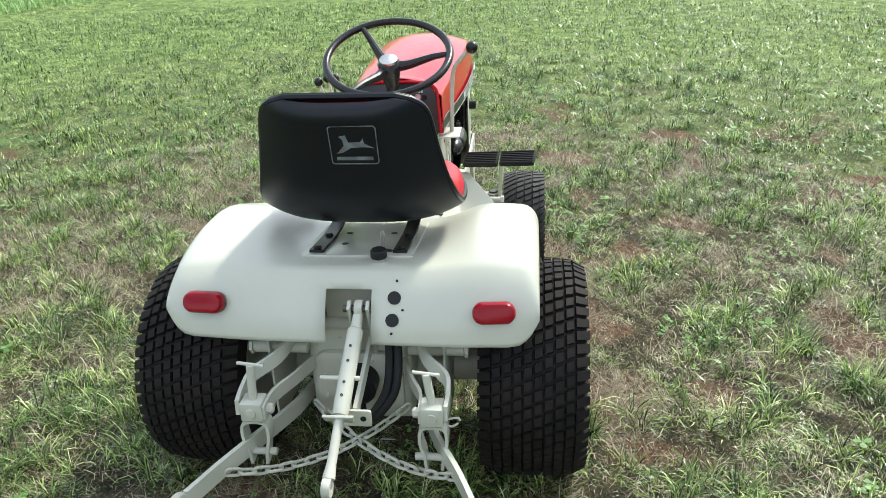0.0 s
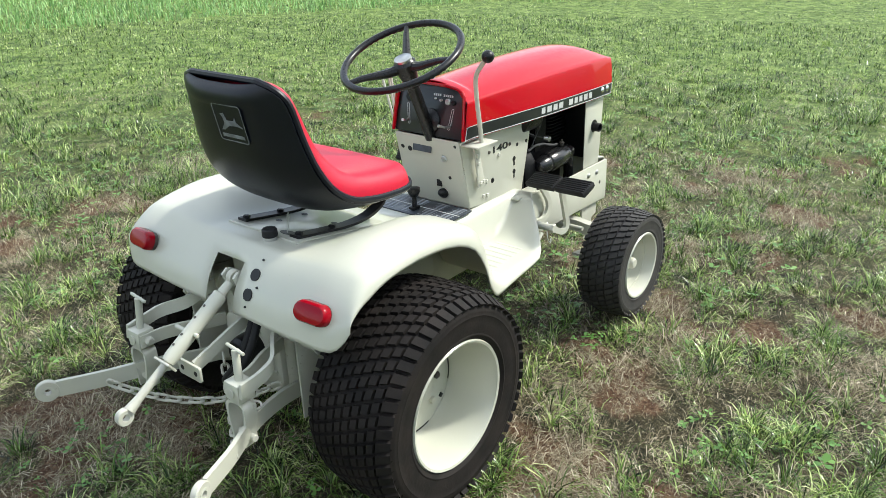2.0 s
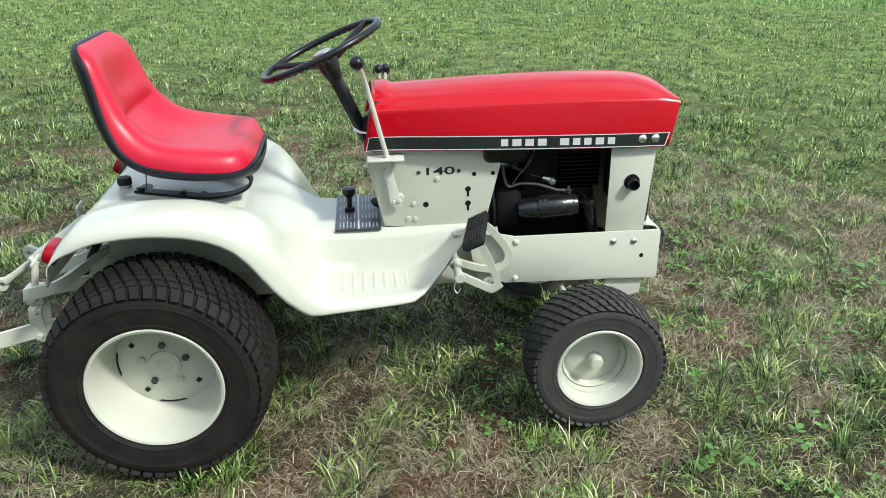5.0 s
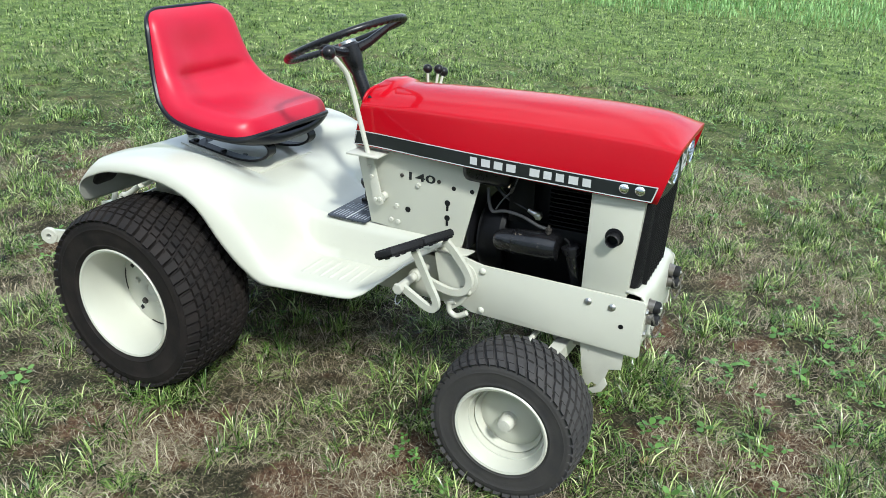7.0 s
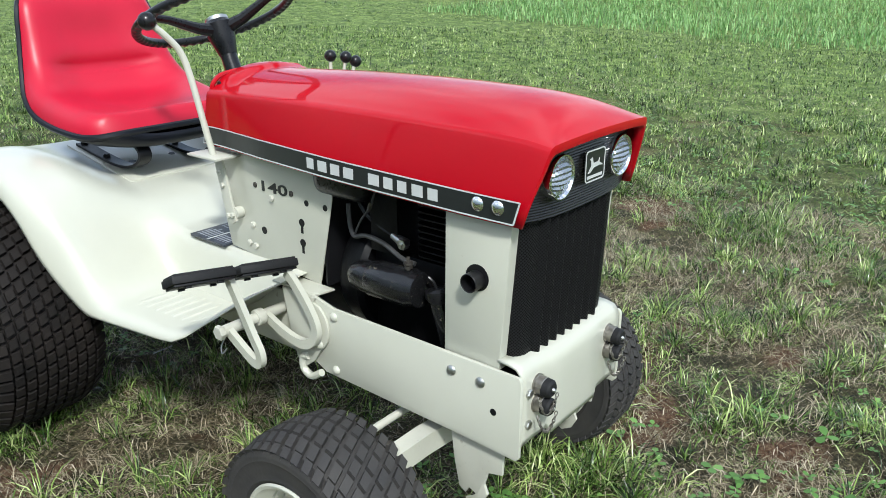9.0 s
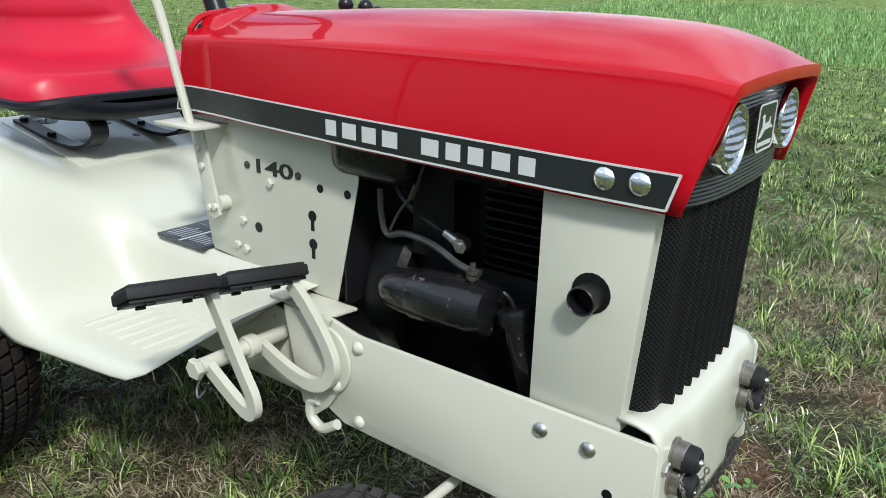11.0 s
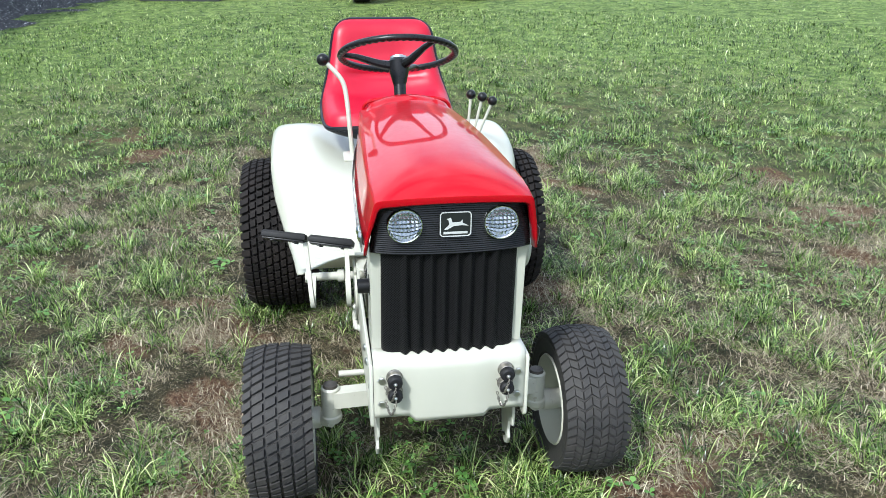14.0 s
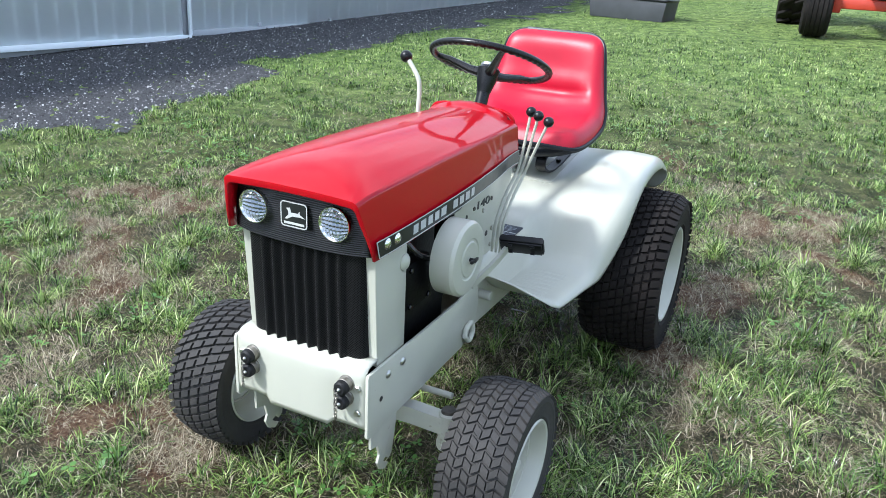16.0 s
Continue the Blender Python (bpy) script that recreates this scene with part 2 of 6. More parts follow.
GRASS_SOIL = bpy.data.materials.new("grass_and_soil")
GRASS_SOIL.use_nodes = True
def build_soil(m):
    nt = m.node_tree
    n, l = nt.nodes, nt.links
    b = n["Principled BSDF"]
    tc = n.new("ShaderNodeTexCoord")
    def noisy(scale, detail=5, rough=0.6):
        x = n.new("ShaderNodeTexNoise")
        x.inputs["Scale"].default_value, x.inputs["Detail"].default_value, x.inputs["Roughness"].default_value = scale, detail, rough
        l.new(tc.outputs["Object"], x.inputs["Vector"])
        return x
    def ramp(src, *stops):
        r = n.new("ShaderNodeValToRGB")
        r.color_ramp.elements[0].position, r.color_ramp.elements[0].color = stops[0][0], (*stops[0][1], 1)
        r.color_ramp.elements[1].position, r.color_ramp.elements[1].color = stops[-1][0], (*stops[-1][1], 1)
        for p, c in stops[1:-1]:
            r.color_ramp.elements.new(p).color = (*c, 1)
        l.new(src.outputs["Fac"], r.inputs["Fac"])
        return r
    grain = ramp(noisy(55, 8, 0.75), (0.34, (0.045, 0.068, 0.017)), (0.46, (0.115, 0.170, 0.042)), (0.58, (0.21, 0.285, 0.080)), (0.74, (0.34, 0.38, 0.15)))
    bare = ramp(noisy(70, 8, 0.7), (0.34, (0.036, 0.018, 0.010)), (0.52, (0.115, 0.062, 0.034)), (0.70, (0.27, 0.19, 0.115)))
    # thatch kept dark: shaded gaps between near blades are put into its colour
    thatch = ramp(noisy(120, 6, 0.7), (0.34, (0.014, 0.012, 0.007)), (0.52, (0.055, 0.048, 0.023)), (0.70, (0.19, 0.160, 0.090)))
    away = n.new("ShaderNodeAttribute")
    away.attribute_name = "unmown"
    green = n.new("ShaderNodeMix")
    green.data_type = "RGBA"
    l.new(away.outputs["Fac"], green.inputs["Factor"])
    l.new(thatch.outputs["Color"], green.inputs["A"])
    l.new(grain.outputs["Color"], green.inputs["B"])
    tone = n.new("ShaderNodeMix")
    tone.data_type, tone.blend_type = "RGBA", "MULTIPLY"
    tone.inputs["Factor"].default_value = 1.0
    l.new(green.outputs["Result"], tone.inputs["A"])
    l.new(ramp(noisy(6.5, 6, 0.7), (0.38, (0.36, 0.44, 0.36)), (0.52, (0.95, 0.95, 0.95)), (0.64, (1.40, 1.36, 1.3))).outputs["Color"], tone.inputs["B"])
    turf = n.new("ShaderNodeAttribute")
    turf.attribute_name = "bare"
    fray = n.new("ShaderNodeMath")
    fray.operation = "MULTIPLY_ADD"
    l.new(noisy(9, 6, 0.7).outputs["Fac"], fray.inputs[0])
    fray.inputs[1].default_value = 1.2
    l.new(turf.outputs["Fac"], fray.inputs[2])
    where = n.new("ShaderNodeMapRange")
    where.inputs["From Min"].default_value, where.inputs["From Max"].default_value = 0.72, 1.15
    l.new(fray.outputs[0], where.inputs["Value"])
    mix = n.new("ShaderNodeMix")
    mix.data_type = "RGBA"
    l.new(where.outputs["Result"], mix.inputs["Factor"])
    l.new(tone.outputs["Result"], mix.inputs["A"])
    l.new(bare.outputs["Color"], mix.inputs["B"])
    l.new(mix.outputs["Result"], b.inputs["Base Color"])
    b.inputs["Roughness"].default_value = 0.9
    b.inputs["Specular IOR Level"].default_value = 0.2
    bp = n.new("ShaderNodeBump")
    bp.inputs["Strength"].default_value, bp.inputs["Distance"].default_value = 0.9, 0.03
    l.new(noisy(45, 8, 0.75).outputs["Fac"], bp.inputs["Height"])
    l.new(bp.outputs["Normal"], b.inputs["Normal"])
build_soil(GRASS_SOIL)


def noise2(x, y, scale, seed):
    """Smooth value noise over the field, 0 to 1."""
    rng = np.random.default_rng(seed)
    g = rng.random((256, 256))
    u, v = x / scale + 128.0, y / scale + 128.0
    i, j = np.floor(u).astype(int), np.floor(v).astype(int)
    a, b = u - i, v - j
    a, b = a * a * (3 - 2 * a), b * b * (3 - 2 * b)
    i, j = i % 255, j % 255
    return (g[i, j] * (1 - a) + g[i + 1, j] * a) * (1 - b) + (g[i, j + 1] * (1 - a) + g[i + 1, j + 1] * a) * b


def bare(x, y):
    """How bare the turf is, 0 to 1."""
    b = 0.40 * noise2(x, y, 0.55, 31) + 0.46 * noise2(x, y, 0.17, 32) + 0.14 * noise2(x, y, 1.6, 33)
    return np.clip((b - 0.635) / 0.08, 0, 1) * np.exp(-np.maximum(0, np.hypot(x - 0.5, y) - 2.2) / 1.6)


def ground():
    line = np.concatenate([-np.geomspace(1500, 8, 26), np.linspace(-7.5, 7.5, 221), np.geomspace(8, 1500, 26)])
    xs, ys = np.meshgrid(line, line, indexing="ij")
    zs = ground_z(xs, ys)
    rng = np.random.default_rng(3)
    near = np.exp(-np.hypot(xs, ys) / 8)
    zs = zs + rng.normal(0, 0.006, zs.shape) * near
    n = len(line)
    me = bpy.data.meshes.new("ground")
    idx = np.arange(n * n).reshape(n, n)
    faces = np.stack([idx[:-1, :-1], idx[1:, :-1], idx[1:, 1:], idx[:-1, 1:]], -1).reshape(-1, 4)
    me.from_pydata(np.stack([xs, ys, zs], -1).reshape(-1, 3).tolist(), [], faces.tolist())
    me.materials.append(GRASS_SOIL)
    me.polygons.foreach_set("use_smooth", [True] * len(me.polygons))
    # a ramp by distance: dark thatch near, brighter green from 5.5 m out
    away = me.attributes.new("unmown", "FLOAT", "POINT")
    away.data.foreach_set("value", np.clip((np.hypot(xs, ys) - 2.0) / 3.5, 0, 1).astype(np.float32).ravel())
    at = me.attributes.new("bare", "FLOAT", "POINT")
    at.data.foreach_set("value", (bare(xs, ys)).astype(np.float32).ravel())
    return tagged(new("ground", me), "mown grass field with bare reddish soil patches", "ground", kind="structure")


ground()


# ---- the garden tractor ----
tractor = tagged(empty("garden_tractor"), "red and cream garden tractor standing on mown grass", "tractor")


def tyre_mesh(R, half, rim_r, rows, count, lug, shift, gy=0.0022, ga=0.12, twist=0.0):
    """A moulded turf tyre round the y axis in one skin: sidewalls with mould rings, rounded shoulders, tread blocks standing out of their grooves.
    shift: turn of each groove line across the tread, in parts of the pitch."""
    bm = B()
    sh = 0.35 * half
    crown = curve([-half, -half * 0.97, -half * 0.90, -half * 0.78, -half * 0.45, 0, half * 0.45, half * 0.78, half * 0.90, half * 0.97, half],
                  [R - sh * 0.85, R - sh * 0.55, R - sh * 0.30, R - 0.012, R - 0.006, R - 0.005, R - 0.006, R - 0.012, R - sh * 0.30, R - sh * 0.55, R - sh * 0.85])
    edges = [-half * 0.99] + list(np.linspace(-half * 0.76, half * 0.76, rows - 1)) + [half * 0.99]
    pitch = 2 * math.pi / count
    rng = random.Random(5)
    def put(y, a, h):
        e = half * 0.02
        y0, y1 = max(-half, y - e), min(half, y + e)
        n = Vector((crown(y0) - crown(y1), y1 - y0)).normalized()
        r = crown(y) + n.y * h
        return bm.verts.new((math.cos(a) * r, y + n.x * h, math.sin(a) * r))
    net = [[put(edges[i], pitch * (k + shift(i)), 0.0) for k in range(count)] for i in range(rows + 1)]
    for i in range(rows):
        y0, y1 = edges[i], edges[i + 1]
        for k in range(count):
            g = lug * rng.uniform(0.92, 1.04)
            c = [net[i][k], net[i + 1][k], net[i + 1][(k + 1) % count], net[i][(k + 1) % count]]
            foot, top = [], []
            for ring, yy, aa, h in ((foot, gy, ga, 0.0), (top, gy + 0.0012, ga + 0.045, g)):
                for y, sft, e in ((y0 + yy, shift(i), aa), (y1 - yy, shift(i + 1), aa), (y1 - yy, shift(i + 1), 1 - aa), (y0 + yy, shift(i), 1 - aa)):
                    tw = twist * (1 if y > (y0 + y1) / 2 else -1)
                    ring.append(put(y, pitch * (k + sft + e + tw), h))
            for q in range(4):
                p = (q + 1) % 4
                bm.faces.new((c[q], c[p], foot[p], foot[q]))
                bm.faces.new((foot[q], foot[p], top[p], top[q]))
            bm.faces.new(top)
    f0 = (crown(half * 0.99) - rim_r) / (R - rim_r)
    for s, ring, sft in ((-1, net[0], shift(0)), (1, net[-1], shift(rows))):
        last = ring
        for f, w in ((0.97, 1.0), (0.92, 1.004), (0.84, 1.004), (0.82, 1.010), (0.80, 1.003), (0.62, 1.0), (0.44, 0.993), (0.26, 0.975), (0.24, 0.982), (0.21, 0.980), (0.19, 0.966), (0.10, 0.93), (0.0, 0.86), (-0.04, 0.80)):
            r = rim_r + f * f0 * (R - rim_r)
            this = [bm.verts.new((math.cos(pitch * (k + sft)) * r, s * w * half, math.sin(pitch * (k + sft)) * r)) for k in range(count)]
            for k in range(count):
                bm.faces.new((last[k], last[(k + 1) % count], this[(k + 1) % count], this[k]))
            last = this
    return bm


def rim_mesh(flange, half, dish, out):
    """A pressed steel rim, open side towards out (-1 or 1), with its dish."""
    bm = B()
    f = flange
    w = half * 0.86
    prof = [(w + 0.006, f + 0.006), (w + 0.010, f + 0.003), (w + 0.008, f - 0.003), (w - 0.004, f - 0.008), (w - 0.03, f - 0.014), (w * 0.55, f - 0.018), (w * 0.25, f - 0.022), (dish + 0.022, f - 0.026), (dish + 0.008, f - 0.029), (dish, f - 0.034)]
    inner = [(dish - 0.004, f - 0.034), (dish - 0.002, f - 0.026), (-w * 0.35, f - 0.022), (-w * 0.45, f - 0.018), (-w + 0.03, f - 0.012), (-w, f - 0.004), (-w - 0.010, f + 0.003), (-w - 0.006, f + 0.006)]
    full = prof + inner
    lathe(bm, [(s * out, r) for s, r in full], (0, 0, 0), "y", 64)
    return bm


def rear_wheel(side):
    """side: -1 right, 1 left."""
    c = (0.0, side * 0.427, 0.289 + 0.006 * side)
    w = empty("rear_wheel", tractor)
    w.location = c
    t = part("tyre", tyre_mesh(0.283, 0.128, 0.166, 10, 54, 0.0105, lambda i: 0.36 * i, twist=-0.09), RUBBER, w, "worn black turf tyre with blocky tread")
    r = part("rim", rim_mesh(0.166, 0.130, -0.018, side), CREAM, w, "cream painted steel rim")
    # disc with hub hole, slots and studs
    bm = B()
    lathe(bm, [(side * -0.020, 0.1335), (side * -0.018, 0.1335), (side * -0.010, 0.110), (side * -0.002, 0.075), (side * 0.0, 0.050), (side * 0.0, 0.0)], (0, 0, 0), "y", 48)
    part("disc", bm, CREAM, w)
    bm = B()
    lathe(bm, [(side * -0.002, 0.043), (side * 0.006, 0.041), (side * 0.008, 0.030), (side * 0.006, 0.020), (side * 0.003, 0.017), (side * 0.003, 0.0)], (0, 0, 0), "y", 32)
    part("hub", bm, CREAM_WORN, w)
    for k in range(5):
        a = radians(90 + 72 * k)
        bm = B()
        p = Vector((0.058 * math.cos(a), 0, 0.058 * math.sin(a)))
        rod(bm, p + Vector((0, side * -0.004, 0)), p + Vector((0, side * 0.009, 0)), 0.010, 6, 0.002)
        part("wheel_bolt", bm, CREAM_WORN if k % 2 else GREASE, w)
    for k in range(4):
        a = radians(90 * k)
        bm = B()
        pts = arc(0, 0, 0.1285, math.degrees(a) - 17, math.degrees(a) + 17, 10)
        pts2 = arc(0, 0, 0.1195, math.degrees(a) + 12, math.degrees(a) - 12, 10)
        slab(bm, [(x, z) for x, z in pts + pts2], "y", side * -0.026, side * -0.0145)
        part("slot", bm, BLACK, w, "dark opening in the wheel disc")
    for k in range(4):
        a = radians(53 + 90 * k)
        p = Vector((0.098 * math.cos(a), side * -0.007, 0.098 * math.sin(a)))
        bm = B()
        box(bm, (-0.006, -0.004, -0.006), (0.006, 0.0035, 0.006), 0.001, Matrix.Translation(p) @ pose(0, 0, 0, 0, 45, 0))
        part("square_hole", bm, BLACK, w)
    return w


def front_wheel(side):
    c = (1.172, side * 0.394, 0.197)
    w = empty("front_wheel", tractor)
    w.location = c
    part("tyre", tyre_mesh(0.196, 0.079, 0.117, 6, 46, 0.0078, lambda i: 0.55 * i, 0.0022, 0.14, -0.06) if side < 0 else tyre_mesh(0.196, 0.079, 0.117, 8, 48, 0.0064, lambda i: 0.46 * (i % 2), 0.0003, 0.11), DUSTY, w, "worn black turf tyre with slanted tread blocks" if side < 0 else "worn black turf tyre with zigzag tread bars")
    part("rim", rim_mesh(0.117, 0.080, 0.000, side), CREAM, w, "cream painted steel rim")
    bm = B()
    lathe(bm, [(side * -0.002, 0.0845), (side * 0.002, 0.080), (side * 0.010, 0.056), (side * 0.012, 0.030), (side * 0.012, 0.0)], (0, 0, 0), "y", 40)
    part("disc", bm, CREAM, w)
    bm = B()
    lathe(bm, [(side * 0.010, 0.022), (side * 0.026, 0.020), (side * 0.028, 0.017), (side * 0.030, 0.021), (side * 0.044, 0.020), (side * 0.050, 0.016), (side * 0.052, 0.0)], (0, 0, 0), "y", 28)
    part("hub_cap", bm, CREAM_WORN, w)
    bm = B()
    rod(bm, (0, side * -0.10, 0), (0, side * 0.01, 0), 0.028, 20, 0.004)
    part("hub", bm, CREAM_WORN, w)
    return w


rear_wheel(-1), rear_wheel(1), front_wheel(-1), front_wheel(1)


# ---- fender deck ----
Z_DECK = curve([-0.28, -0.25, -0.20, -0.11, 0.0, 0.10, 0.20, 0.28, 0.36, 0.42, 0.60, 0.86], [0.63, 0.650, 0.659, 0.656, 0.640, 0.624, 0.608, 0.588, 0.548, 0.522, 0.518, 0.518])
Z_CROWN = curve([-0.28, -0.24, -0.2, -0.1, 0, 0.1, 0.15, 0.2, 0.25, 0.29, 0.33, 0.37, 0.41, 0.46, 0.65, 0.72, 0.78, 0.86], [0.605, 0.634, 0.655, 0.682, 0.694, 0.691, 0.682, 0.665, 0.641, 0.603, 0.545, 0.480, 0.425, 0.402, 0.402, 0.428, 0.475, 0.520])
Z_LIP = curve([-0.28, -0.25, -0.2, -0.1, 0, 0.1, 0.2, 0.24, 0.28, 0.34, 0.4, 0.55, 0.67, 0.74, 0.80, 0.86], [0.545, 0.560, 0.605, 0.642, 0.650, 0.642, 0.608, 0.570, 0.510, 0.420, 0.374, 0.376, 0.383, 0.430, 0.480, 0.518])
Y_OUT = curve([-0.3, 0.20, 0.27, 0.34, 0.40, 0.55, 0.67, 0.74, 0.80, 0.86], [0.44, 0.44, 0.432, 0.405, 0.387, 0.366, 0.353, 0.305, 0.245, 0.195])


def deck_z(x, y):
    """Height of the deck; y runs to 0.44 at the outer lip."""
    a = abs(y)
    k = step(0.30, 0.42, x)
    lo, hi = 0.13 + 0.005 * k, 0.31 - 0.13 * k
    z = Z_DECK(x) + (Z_CROWN(x) - Z_DECK(x)) * step(lo, hi, a)
    z += 0.004 * step(0.24, 0.32, a) * (1 - step(0.34, 0.42, a)) * (1 - k)
    if a > 0.395:
        t = min(1, (a - 0.395) / 0.045)
        z -= (z - Z_LIP(x)) * (1 - math.sqrt(max(0, 1 - t * t)))
    return z


def deck_y(x, y):
    a = abs(y)
    if a > 0.15:
        a = 0.15 + (a - 0.15) * (Y_OUT(x) - 0.15) / 0.29
    return math.copysign(a, y)


RISE = 0.020
SKIRT_X = curve([0, 0.27, 0.48, 0.70, 0.88, 1.0], [-0.270, -0.258, -0.242, -0.219, -0.194, -0.170])


def skirt(y, t):
    """A point of the rear skirt, t from its lower edge to the deck."""
    a = abs(y)
    top = deck_z(-0.170, y)
    bottom = min(0.510 + 0.006 * step(0.2, 0.40, a) + 0.055 * max(0, (a - 0.375) / 0.065) ** 2.6, top - 0.004)
    return (SKIRT_X(t) + 0.030 * max(0, (a - 0.36) / 0.08) ** 2 * (1 - t), y, bottom + (top - bottom) * t + RISE * y * (1 - t))


def fender():
    bm = B()
    ys = [0, 0.025, 0.054, 0.09, 0.12, 0.135, 0.15, 0.165, 0.18, 0.20, 0.22, 0.25, 0.28, 0.31, 0.34, 0.37, 0.395, 0.41, 0.42, 0.428, 0.434, 0.438, 0.4395, 0.44]
    ys = [-y for y in ys[:0:-1]] + ys
    rows = [[skirt(y, t) for y in ys] for t in (0, 0.06, 0.15, 0.27, 0.40, 0.52, 0.64, 0.76, 0.87, 0.95)]
    for x in [-0.170, -0.155, -0.14, -0.12, -0.10, -0.05, 0, 0.05, 0.10, 0.15, 0.19, 0.22, 0.245, 0.265, 0.28, 0.295, 0.31, 0.33, 0.35, 0.37, 0.39, 0.41, 0.44, 0.48, 0.52, 0.56, 0.60, 0.64, 0.67, 0.70, 0.73, 0.76, 0.79, 0.82, 0.855]:
        rows.append([(x, deck_y(x, y), deck_z(x, y)) for y in ys])
    sheet(bm, rows)
    gone = [f for f in bm.faces if abs(f.calc_center_median().y) < 0.054 and f.calc_center_median().x < -0.170 and f.calc_center_median().z < 0.618]
    bmesh.ops.delete(bm, geom=gone, context="FACES")
    return thicken(part("fender_deck", bm, CREAM, tractor, "cream steel fender deck with footrests", angle=1.2), 0.003, -1)


fender()
for sy in (-1, 1):
    for k in range(7):
        x = 0.475 + 0.030 * k
        bm = B()
        rows = []
        for dx, up in ((-0.008, -0.001), (-0.004, 0.0022), (0.004, 0.0022), (0.008, -0.001)):
            rows.append([(x + dx, sy * abs(deck_y(x + dx, y)), deck_z(x + dx, y) + up * e) for y, e in ((0.205, 0.0), (0.215, 1.0), (0.26, 1.0), (0.30, 1.0), (0.345, 1.0), (0.355, 0.0))])
        sheet(bm, rows)
        part("footrest_rib", bm, CREAM, tractor, angle=1.2)


# ---- hood ----
H_HALF = curve([0.54, 0.62, 0.80, 1.05, 1.30, 1.46], [0.146, 0.150, 0.170, 0.186, 0.189, 0.185])
H_TOP = curve([0.54, 0.60, 0.70, 0.90, 1.15, 1.30, 1.38, 1.43, 1.455], [0.908, 0.912, 0.914, 0.923, 0.927, 0.924, 0.915, 0.896, 0.876])
H_BOT = curve([0.54, 0.60, 1.46], [0.752, 0.756, 0.744])


H_CREASE = curve([0.54, 0.62, 0.80, 1.05, 1.30, 1.46], [0.143, 0.146, 0.156, 0.164, 0.168, 0.164])
H_SHOULDER = curve([0.54, 0.60, 0.80, 1.10, 1.30, 1.40, 1.455], [0.866, 0.870, 0.876, 0.880, 0.878, 0.874, 0.866])


def hood_ring(x):
    """Half section of the hood from the side's lower edge over the crease to the crown."""
    w, c, sh, top, bot = H_HALF(x), H_CREASE(x), H_SHOULDER(x), H_TOP(x), H_BOT(x)
    out = [(w + (c - w) * k ** 1.4, bot + (sh - 0.005 - bot) * k) for k in (0, 0.25, 0.5, 0.75, 0.92, 1.0)]
    out += [(c - 0.0015, sh - 0.001), (c - 0.005, sh + 0.003), (c - 0.012, sh + 0.006)]
    c2 = c - 0.012
    ridge = 0.010 * step(0.650, 0.622, x)
    out += [(c2 * k, sh + 0.006 + (top - sh - 0.006) * (1 - k ** 2.2) + ridge * (1 - step(0.80, 0.95, k))) for k in (0.93, 0.85, 0.78, 0.7, 0.5, 0.25, 0)]
    return out


def hood():
    bm = B()
    rows = []
    for x in [0.590, 0.594, 0.608, 0.62, 0.63, 0.64, 0.65, 0.66, 0.72, 0.80, 0.90, 1.0, 1.1, 1.2, 1.28, 1.34, 1.38, 1.41, 1.432, 1.446, 1.454]:
        half = hood_ring(x)
        lean = lambda z: x + 0.20 * (z - 0.91) * step(0.70, 0.590, x) + (-0.26 * (0.880 - z) * step(1.05, 1.45, x) if z < 0.880 else 0)
        rows.append([(lean(z), -y, z) for y, z in half] + [(lean(z), y, z) for y, z in half[-2::-1]])
    # returned lip round the headlight opening
    last = rows[-1]
    for dx, dy, dz in ((0.001, 0.003, 0.006), (-0.001, 0.006, 0.014), (-0.008, 0.008, 0.018), (-0.020, 0.009, 0.020)):
        row = []
        for x, y, z in last:
            up = step(0.76, 0.85, z)
            row.append((x + dx, math.copysign(max(0.0, abs(y) - dy * (1 if abs(y) > 0.12 else abs(y) / 0.12)), y), z - dz * up))
        rows.append(row)
    sheet(bm, rows)
    return thicken(part("hood", bm, RED, tractor, "glossy red steel hood", angle=0.45), 0.0025, -1)


hood()


# ---- seat ----
SEAT_EDGE = smooth_path([(-0.170, 0, 1.066), (-0.142, 0, 1.025), (-0.130, 0, 0.975), (-0.119, 0, 0.920), (-0.101, 0, 0.858), (-0.070, 0, 0.803), (-0.018, 0, 0.766), (0.050, 0, 0.748), (0.125, 0, 0.738), (0.190, 0, 0.733), (0.230, 0, 0.735), (0.256, 0, 0.742)], 4)
SEAT_W = curve([0, 0.03, 0.09, 0.25, 0.36, 0.45, 0.54, 0.64, 0.73, 0.82, 0.90, 0.95, 0.98, 1.0], [0.120, 0.158, 0.182, 0.200, 0.216, 0.232, 0.240, 0.240, 0.236, 0.226, 0.205, 0.180, 0.150, 0.105])
SEAT_MID = curve([0, 0.1, 0.3, 0.45, 0.6, 0.8, 1.0], [0.012, 0.018, 0.016, 0.028, 0.036, 0.050, 0.048])
SEAT_SIDE = curve([0, 0.1, 0.3, 0.45, 0.6, 0.8, 1.0], [0.012, 0.024, 0.040, 0.056, 0.058, 0.054, 0.044])


